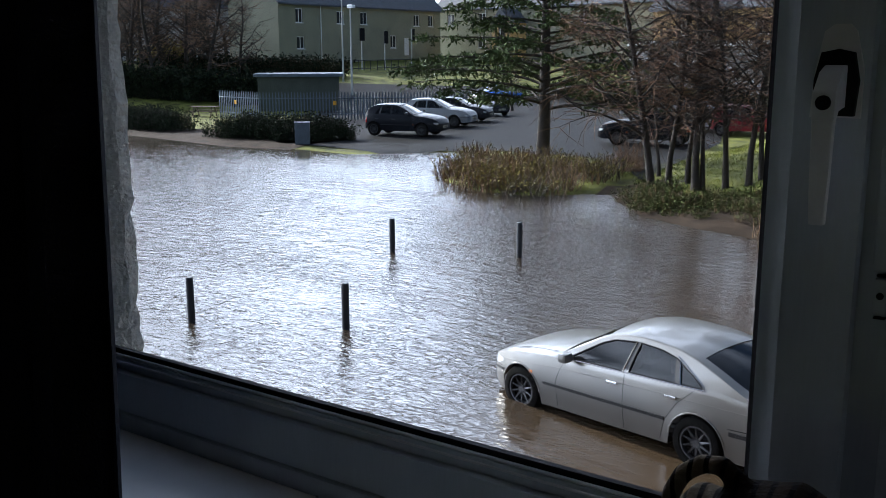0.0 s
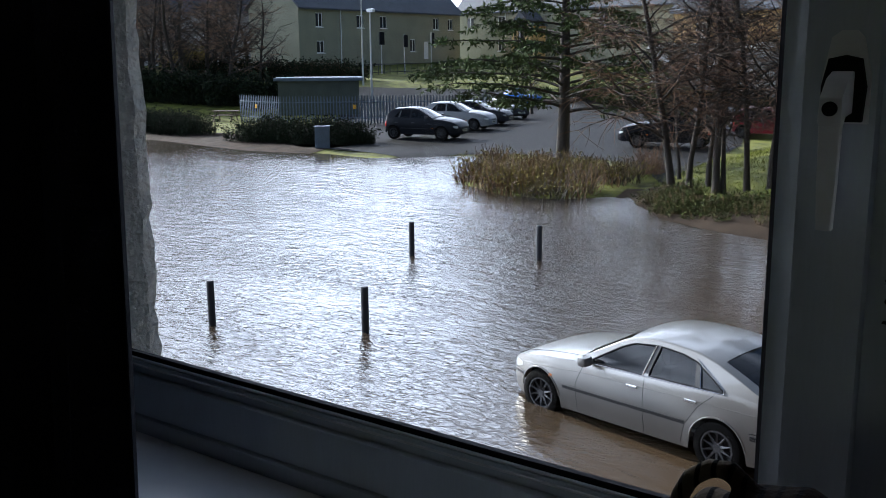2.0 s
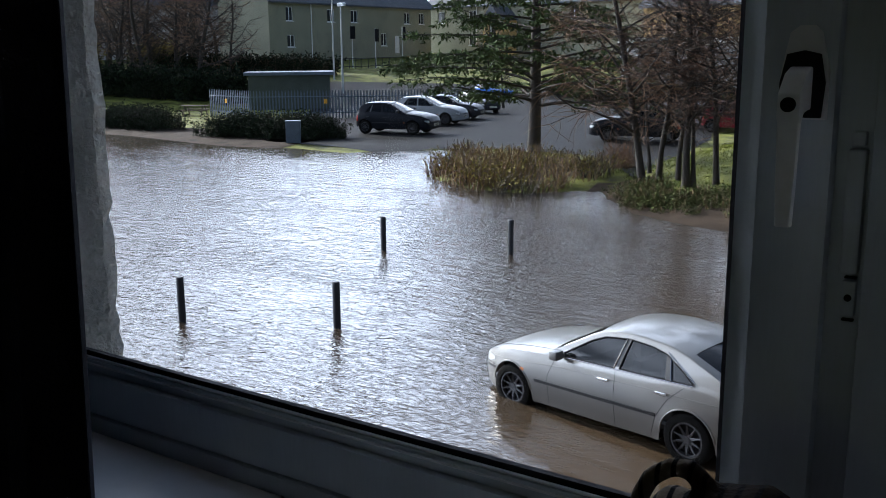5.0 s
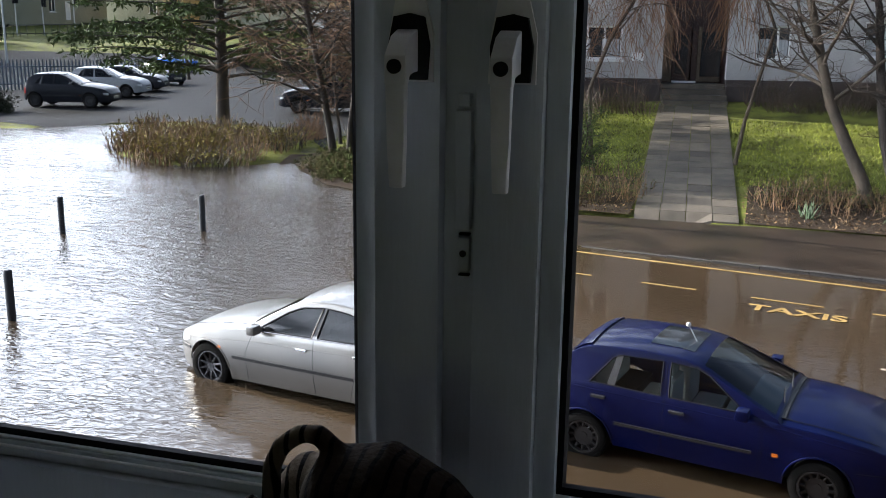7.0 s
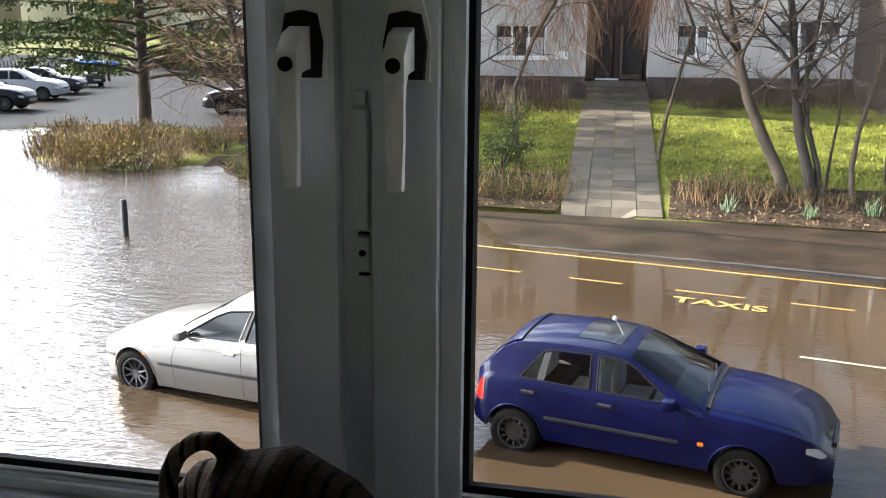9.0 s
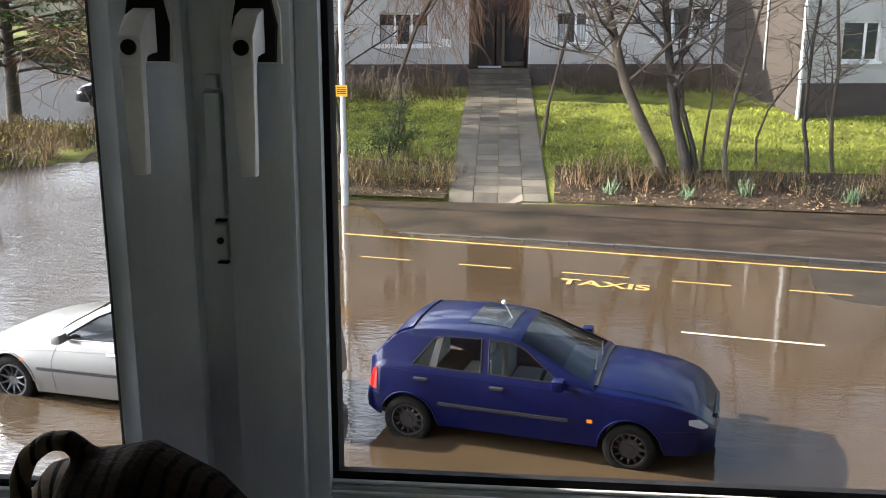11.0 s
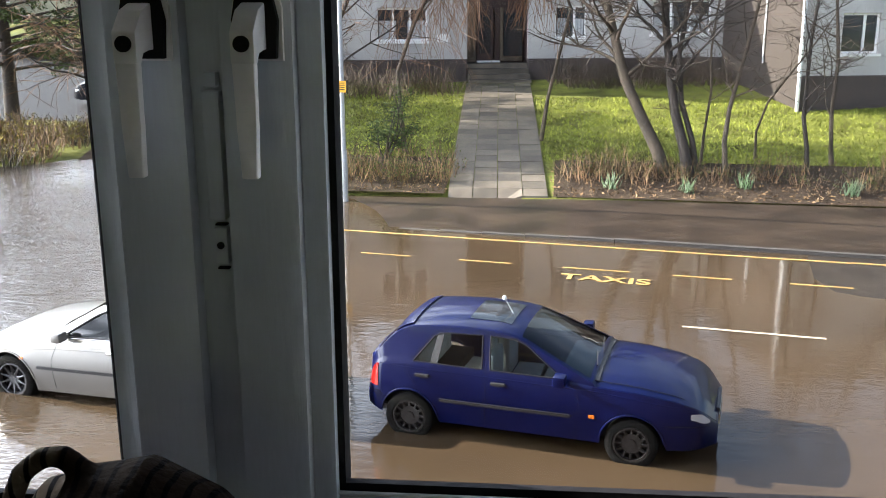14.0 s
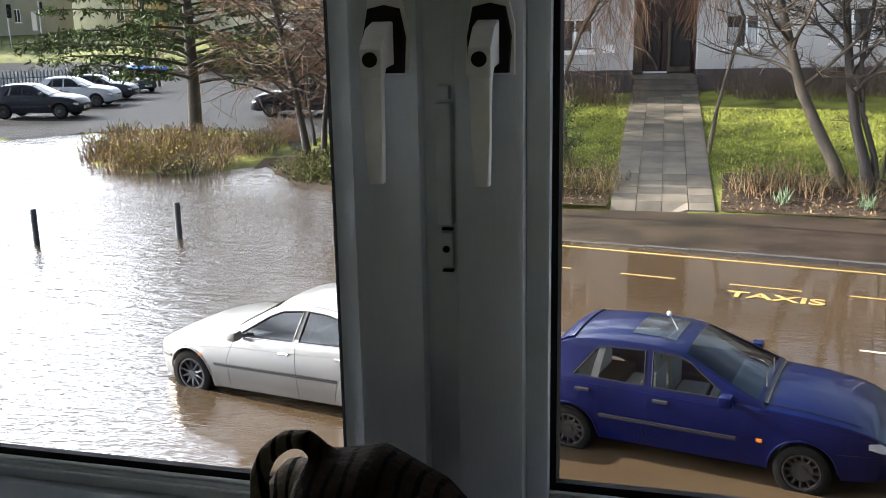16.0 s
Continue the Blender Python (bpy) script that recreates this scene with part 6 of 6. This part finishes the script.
for (ax, ay), (bx, by) in zip(line, line[1:]):
    L = math.hypot(bx - ax, by - ay)
    ang = math.degrees(math.atan2(by - ay, bx - ax))
    for k in range(int(L / 0.21)):
        t = k * 0.21 / L
        x, y = ax + (bx - ax) * t, ay + (by - ay) * t
        o = new("pale", pale_me)
        o.parent = fence
        o.matrix_basis = pose(x, y, H(x, y), 0, 0, ang)
    bm = bmesh.new()
    for zz in (0.4, 1.45):
        tube(bm, [(ax, ay, H(ax, ay) + zz), (bx, by, H(bx, by) + zz)], 0.035, 4)
    part("rail", bm, M_GALV, fence)
for x, y, a in ((-51.3, 44.45, -7), (-44.6, 47.2, 38)):
    o = part("warning_plate", boxed(-0.11, 0.11, -0.05, -0.03, 1.0, 1.28), M_YSIGN, fence, "small yellow warning plate")
    o.matrix_basis = pose(x, y, H(x, y), 0, 0, a)

# hedges and mounds along the far shore
M_DARKLEAF = mat("dark_hedge_leaves", (0.022, 0.030, 0.016), 1.0, spec=0.05, var=0.5, scale=0.6, fine=3, bump=0, island=0.7)
M_DARKTWIG = mat("dark_hedge_twigs", (0.040, 0.030, 0.022), 0.9, var=0.4, bump=0, island=0.5)
rng = random.Random(91)
for k in range(11):
    t = k / 10
    x, y = np.interp(t, (0, 0.5, 1), (-40.2, -37.4, -34.8)) + rng.uniform(-0.3, 0.3), np.interp(t, (0, 0.5, 1), (34.6, 34.6, 36.0)) + rng.uniform(-0.3, 1.4)
    shrub(x, y, H(x, y), 2.6, 2.2, rng.uniform(1.0, 1.6), 700 + k, "dark green ivy-grown hedge mound by the water", 150, 26, M_DARKTWIG, M_DARKLEAF, 0.12, "hedge", "hedge mound", skew=0.15)
for k in range(6):
    x, y = -52.5 + k * 1.1 + rng.uniform(-0.2, 0.2), 35.2 + rng.uniform(0, 1.2)
    shrub(x, y, H(x, y), 2.6, 2.2, 1.5, 720 + k, "dark green ivy-grown hedge mound by the water", 150, 26, M_DARKTWIG, M_DARKLEAF, 0.12, "hedge", "hedge mound", skew=0.15)
for k in range(17):
    t = k / 16
    x, y = -84 + 27 * t + rng.uniform(-0.4, 0.4), 39.5 + 15.5 * t + rng.uniform(-0.4, 0.4)
    shrub(x, y, H(x, y), 3.4, 2.6, 2.9, 740 + k, "tall dense dark hedge of twigs and ivy", 170, 22, M_DARKTWIG, M_DARKLEAF, 0.30, "hedge", "tall hedge", skew=0.05)
for k, (x, y) in enumerate(((-82, 62), (-86, 66), (-89, 58))):
    shrub(x, y, H(x, y), 4.0, 3.4, 3.6, 770 + k, "bright yellow-green bush among bare trees", 170, 24, M_DRY, M_YLEAF, 0.26, "shrub", "bright bushes", skew=0.25)
for k in range(9):
    x, y = -80 + k * 1.7, 60 + k * 1.2
    shrub(x, y, H(x, y), 3.4, 2.6, 2.3, 780 + k, "brown leafless hedge along the far road", 170, 14, M_TWIG_RED, M_DARKLEAF, 0.28, "hedge", "roadside hedge", skew=0.2)

# woodland behind, bare
wood_seed = []
for k in range(5):
    wood_seed.append(bare_tree(-70 - 4 * k, 52 + 1.5 * k, H(-70 - 4 * k, 52 + 1.5 * k), 12.5, 0.20, 800 + k, "tall leafless woodland tree", M_BARK, M_TWIG if k % 2 else M_TWIG_RED, limbs=22, sub=7, fine=7, spread=0.36, first=0.12, weep=0.1, group="woodland trees"))
for k in range(34):
    t = rng.random()
    dd = rng.uniform(0, 24)
    x, y = -62 - 30 * t - dd * 0.75 + 2, 56 - 13 * t + dd * 0.55
    o = copy_thing(wood_seed[k % 5], pose(x, y, H(x, y), 0, 0, rng.uniform(0, 360)))
    s = rng.uniform(0.75, 1.15)
    o.scale = (s, s, s)
for k, (x, y, s) in enumerate(((-40, 62, 0.55), (-30, 66, 0.6), (-24, 62, 0.7), (-20, 64, 0.75), (-34, 74, 0.6), (-27, 78, 0.8), (-16, 60, 0.75), (-12.5, 50, 0.8), (-15.5, 56, 0.8), (-58, 88, 0.6), (-64, 96, 0.5), (-22, 72, 0.8), (-18, 76, 0.9), (-37, 82, 0.6), (-13, 62, 0.9))):
    copy_thing(wood_seed[(k + 2) % 5], pose(x, y, H(x, y), 0, 0, 40 * k)).scale = (s, s, s)
for k in range(12):
    x, y = -44 + k * 2.6, 79 - k * 1.6 + rng.uniform(-1, 1)
    shrub(x, y, H(x, y), 3.4, 2.6, 1.7, 860 + k, "brown leafless hedge along the far road", 170, 14, M_TWIG_RED, M_DARKLEAF, 0.28, "hedge", "roadside hedge", skew=0.2)


# houses across the far road
def house(m, length, depth, base, eave, ridge, wall_mat, openings, label):
    h = thing("house", m, label, "house", "houses across the far road")
    part("wall", walls_with_holes(0, length, base, eave, 0, 0.3, [o[:4] for o in openings]), wall_mat, h)
    bm = boxed(0, 0.3, 0.301, depth, base, eave)
    box(bm, length - 0.3, length, 0.301, depth, base, eave)
    box(bm, 0.3, length - 0.3, depth - 0.3, depth, base, eave)
    part("side_wall", bm, wall_mat, h)
    for x in (0.0, length - 0.3):
        bm = bmesh.new()
        a = [bm.verts.new((x + dx, y, z)) for dx in (0, 0.3) for y, z in ((0, eave), (depth, eave), (depth / 2, ridge - 0.1))]
        for f in ((0, 1, 2), (5, 4, 3), (0, 3, 4, 1), (1, 4, 5, 2), (2, 5, 3, 0)):
            bm.faces.new([a[i] for i in f])
        part("gable", bm, wall_mat, h)
    bm = bmesh.new()
    for sgn in (0, 1):
        y0, y1 = (-0.5, depth / 2) if sgn == 0 else (depth + 0.5, depth / 2)
        v = [bm.verts.new(p) for p in ((-0.4, y0, eave - 0.15), (length + 0.4, y0, eave - 0.15), (length + 0.4, y1, ridge), (-0.4, y1, ridge),
                                       (-0.4, y0, eave + 0.05), (length + 0.4, y0, eave + 0.05), (length + 0.4, y1, ridge + 0.2), (-0.4, y1, ridge + 0.2))]
        for f in ((3, 2, 1, 0), (4, 5, 6, 7), (0, 1, 5, 4), (1, 2, 6, 5), (2, 3, 7, 6), (3, 0, 4, 7)):
            bm.faces.new([v[i] for i in f])
    part("roof", bm, M_ROOF, h)
    for o in openings:
        if o[4] == "w":
            flat_window(h, *o[:4], 0.08, (0.5,))
        else:
            part("door", boxed(o[0], o[1], 0.15, 0.2, o[2], o[3]), M_UPVC, h, "pale front door")
    bm = bmesh.new()
    tube(bm, [(length * 0.22, -0.08, base), (length * 0.22, -0.08, eave)], 0.06, 8)
    part("downpipe", bm, M_UPVC, h)
    part("chimney", boxed(length * 0.5 - 0.6, length * 0.5 + 0.6, depth / 2 - 0.4, depth / 2 + 0.4, ridge - 0.3, ridge + 1.4), M_BRICK, h)
    return h


W, D = "w", "d"
house(pose(-82.0, 78.0, 0, 0, 0, 93), 33, 8, 2.5, 10.0, 14.0, M_OLIVE,
      [(2.9, 4.1, 7.9, 9.5, W), (10.3, 11.7, 7.9, 9.4, W), (14.9, 16.3, 7.9, 9.4, W), (21.2, 22.4, 5.0, 6.6, W), (24.3, 25.5, 4.0, 6.3, D), (3.0, 4.3, 4.9, 6.3, W), (26.5, 27.8, 7.9, 9.4, W), (30, 31.2, 7.9, 9.4, W)],
      "long two-storey olive rendered house row with slate roof")
house(pose(-88.0, 116.0, 0, 0, 0, -8), 44, 8, 2.0, 10.4, 15.0, M_OLIVE,
      [(2.0, 3.4, 8.2, 9.8, W), (8.2, 9.6, 8.2, 9.8, W), (8.2, 9.6, 5.0, 6.6, W), (14.0, 15.4, 8.2, 9.8, W), (20.0, 21.4, 8.2, 9.8, W), (20.0, 21.4, 5.0, 6.6, W), (26.0, 27.4, 8.2, 9.8, W)],
      "two-storey grey-green rendered house row with slate roof")
ochre = thing("house", pose(-74.2, 110.0, 0, 0, 0, -10), "ochre rendered gabled house bay", "house", "houses across the far road")
part("wall", walls_with_holes(0, 3.4, 2.0, 8.2, 0, 3.0, [(1.0, 2.2, 5.6, 7.2)]), M_OCHRE, ochre)
part("roof", prism(bmesh.new(), [(-0.3, 8.2), (3.7, 8.2), (1.7, 10.2)], -0.3, 3.2), M_ROOF, ochre)
part("pane", boxed(1.0, 2.2, 0.2, 0.25, 5.6, 7.2), M_DARKGLASS, ochre)
house(pose(-48.0, 104.0, 0, 0, 0, -12), 36, 9, 0.5, 9.0, 13.5, M_OCHRE, [(3 + 5 * k, 4.6 + 5 * k, 6.2, 7.8, W) for k in range(6)], "two-storey ochre rendered house row")
gar = thing("flat_roofed_shed", pose(-45.0, 92.0, 0, 0, 0, 4), "long pale flat-roofed shed with white fascia", "shed")
part("wall", boxed(0, 14, 0, 4, 0.3, 5.0), M_HARL, gar)
part("fascia", boxed(-0.2, 14.2, -0.2, 4.2, 5.002, 5.5), M_UPVC, gar)
house(pose(-110.0, 60.0, 0, 0, 0, 60), 40, 9, 3.0, 10.0, 15.0, M_HARL, [(3 + 6 * k, 4.6 + 6 * k, 7.2, 8.8, W) for k in range(6)], "two-storey pale rendered house row behind the wood")

# far road furniture
rail = thing("guard_rail", pose(0, 0, 0), "dark steel pedestrian railing beside the far road", "railing")
pts = [(-73, 70), (-70, 80), (-66, 92), (-58, 99), (-48, 100), (-38, 97)]
for (ax, ay), (bx, by) in zip(pts, pts[1:]):
    n = 14
    bm = bmesh.new()
    for zz in (0.25, 1.1):
        tube(bm, [(ax, ay, H(ax, ay) + zz), (bx, by, H(bx, by) + zz)], 0.04, 5)
    part("rail", bm, M_TRIM, rail)
    for k in range(n):
        x, y = ax + (bx - ax) * k / n, ay + (by - ay) * k / n
        bm = bmesh.new()
        tube(bm, [(x, y, H(x, y) - 0.1), (x, y, H(x, y) + 1.12)], 0.035, 5)
        part("post", bm, M_TRIM, rail)
for k, (x, y, zt, tall) in enumerate(((-56.9, 62.5, 8.25, True), (-62.5, 67.5, 10.5, True))):
    lp = thing("street_lamp", pose(x, y, H(x, y)), "tall grey street lamp beside the far road", "street lamp", "far street lamps")
    zt -= H(x, y)
    bm = bmesh.new()
    tube(bm, [(0, 0, -0.2), (0, 0, 1.2), (0, 0, zt)], [0.10, 0.09, 0.06], 8)
    part("pole", bm, M_POST, lp)
    part("lantern", boxed(-0.25, 0.45, -0.18, 0.18, zt - 0.05, zt + 0.25, bevel=0.06), M_LENS, lp)
for k, (x, y, zh) in enumerate(((-71.2, 80, 6.3), (-69.6, 82, 6.0), (-67.4, 84, 6.2), (-61, 92, 6.4))):
    tl = thing("traffic_light", pose(x, y, H(x, y), 0, 0, 60 + 40 * k), "black traffic light on a grey pole", "traffic light", "traffic lights")
    zh -= H(x, y)
    bm = bmesh.new()
    tube(bm, [(0, 0, -0.2), (0, 0, zh + 0.8)], 0.07, 8)
    part("pole", bm, M_POST, tl)
    bm = boxed(-0.28, 0.28, -0.32, -0.08, zh - 0.6, zh + 0.75, bevel=0.04)
    part("signal_head", bm, M_BLACK, tl)
# ---- toy on the sill ----
def toy_mat():
    m = mat("striped_toy_fur", (0.016, 0.0105, 0.0065), 0.95, var=0.4, scale=25, fine=160, bump=0.25, spec=0.05)
    nt = m.node_tree
    b = nt.nodes["Principled BSDF"]
    src = b.inputs["Base Color"].links[0].from_socket
    co = nt.nodes.new("ShaderNodeTexCoord")
    wv = nt.nodes.new("ShaderNodeTexWave")
    wv.inputs["Scale"].default_value, wv.inputs["Distortion"].default_value, wv.inputs["Detail"].default_value = 22.0, 3.5, 2
    link(nt, co.outputs["Object"], wv.inputs["Vector"])
    rp = nt.nodes.new("ShaderNodeValToRGB")
    rp.color_ramp.elements[0].position, rp.color_ramp.elements[1].position = 0.12, 0.30
    link(nt, wv.outputs[0], rp.inputs[0])
    mx = nt.nodes.new("ShaderNodeMixRGB")
    mx.inputs[1].default_value = (0.0025, 0.002, 0.002, 1)
    link(nt, rp.outputs[0], mx.inputs[0])
    # pale cream fur on the far hind leg and the tail's end
    sp = nt.nodes.new("ShaderNodeSeparateXYZ")
    link(nt, co.outputs["Object"], sp.inputs[0])
    pale = nt.nodes.new("ShaderNodeMapRange")
    for k, v in (("From Min", -0.344), ("From Max", -0.352), ("To Min", 0.0), ("To Max", 1.0)):
        pale.inputs[k].default_value = v
    link(nt, sp.outputs[0], pale.inputs["Value"])
    fur = nt.nodes.new("ShaderNodeMixRGB")
    fur.inputs[2].default_value = (0.10, 0.08, 0.058, 1)
    link(nt, pale.outputs[0], fur.inputs[0])
    link(nt, src, fur.inputs[1])
    link(nt, fur.outputs[0], mx.inputs[2])
    link(nt, mx.outputs[0], b.inputs["Base Color"])
    return m


bm = bmesh.new()
tube(bm, [(-0.345, 0.60, 4.250), (-0.325, 0.60, 4.262), (-0.29, 0.60, 4.266), (-0.25, 0.603, 4.250), (-0.21, 0.603, 4.222), (-0.18, 0.60, 4.205)], [0.030, 0.050, 0.056, 0.050, 0.040, 0.03], 20)
bmesh.ops.create_icosphere(bm, subdivisions=3, radius=0.036, matrix=pose(-0.175, 0.595, 4.200) @ Matrix.Diagonal((1.1, 0.9, 0.9, 1)))
tube(bm, [(-0.345, 0.625, 4.262), (-0.372, 0.635, 4.262), (-0.392, 0.64, 4.240), (-0.396, 0.64, 4.20), (-0.385, 0.63, 4.14)], [0.026, 0.024, 0.020, 0.016, 0.014], 12)
for dy in (-0.022, 0.022):
    bmesh.ops.create_icosphere(bm, subdivisions=2, radius=0.012, matrix=pose(-0.150, 0.595 + dy, 4.232))
    for x in (-0.325, -0.19):
        tube(bm, [(x, 0.60 + dy, 4.22), (x - 0.012, 0.60 + dy * 1.4, 4.16), (x, 0.60 + dy * 1.5, 4.106)], [0.030, 0.020, 0.018], 12)
tube(bm, [(-0.325, 0.60, 4.306), (-0.345, 0.60, 4.322), (-0.362, 0.60, 4.320), (-0.380, 0.60, 4.306), (-0.390, 0.60, 4.285), (-0.391, 0.60, 4.262), (-0.394, 0.60, 4.245), (-0.405, 0.60, 4.240), (-0.416, 0.60, 4.252)], [0.010, 0.0095, 0.009, 0.009, 0.009, 0.009, 0.0085, 0.008, 0.006], 12)
toy = part("toy_figure", bm, toy_mat(), None, "", True)
rm = toy.modifiers.new("blend", "REMESH")
rm.mode, rm.voxel_size, rm.use_smooth_shade = "VOXEL", 0.003, True
sm = toy.modifiers.new("soft", "SMOOTH")
sm.iterations = 12
tagged(toy, "small dark striped plush toy on the window sill", "toy")
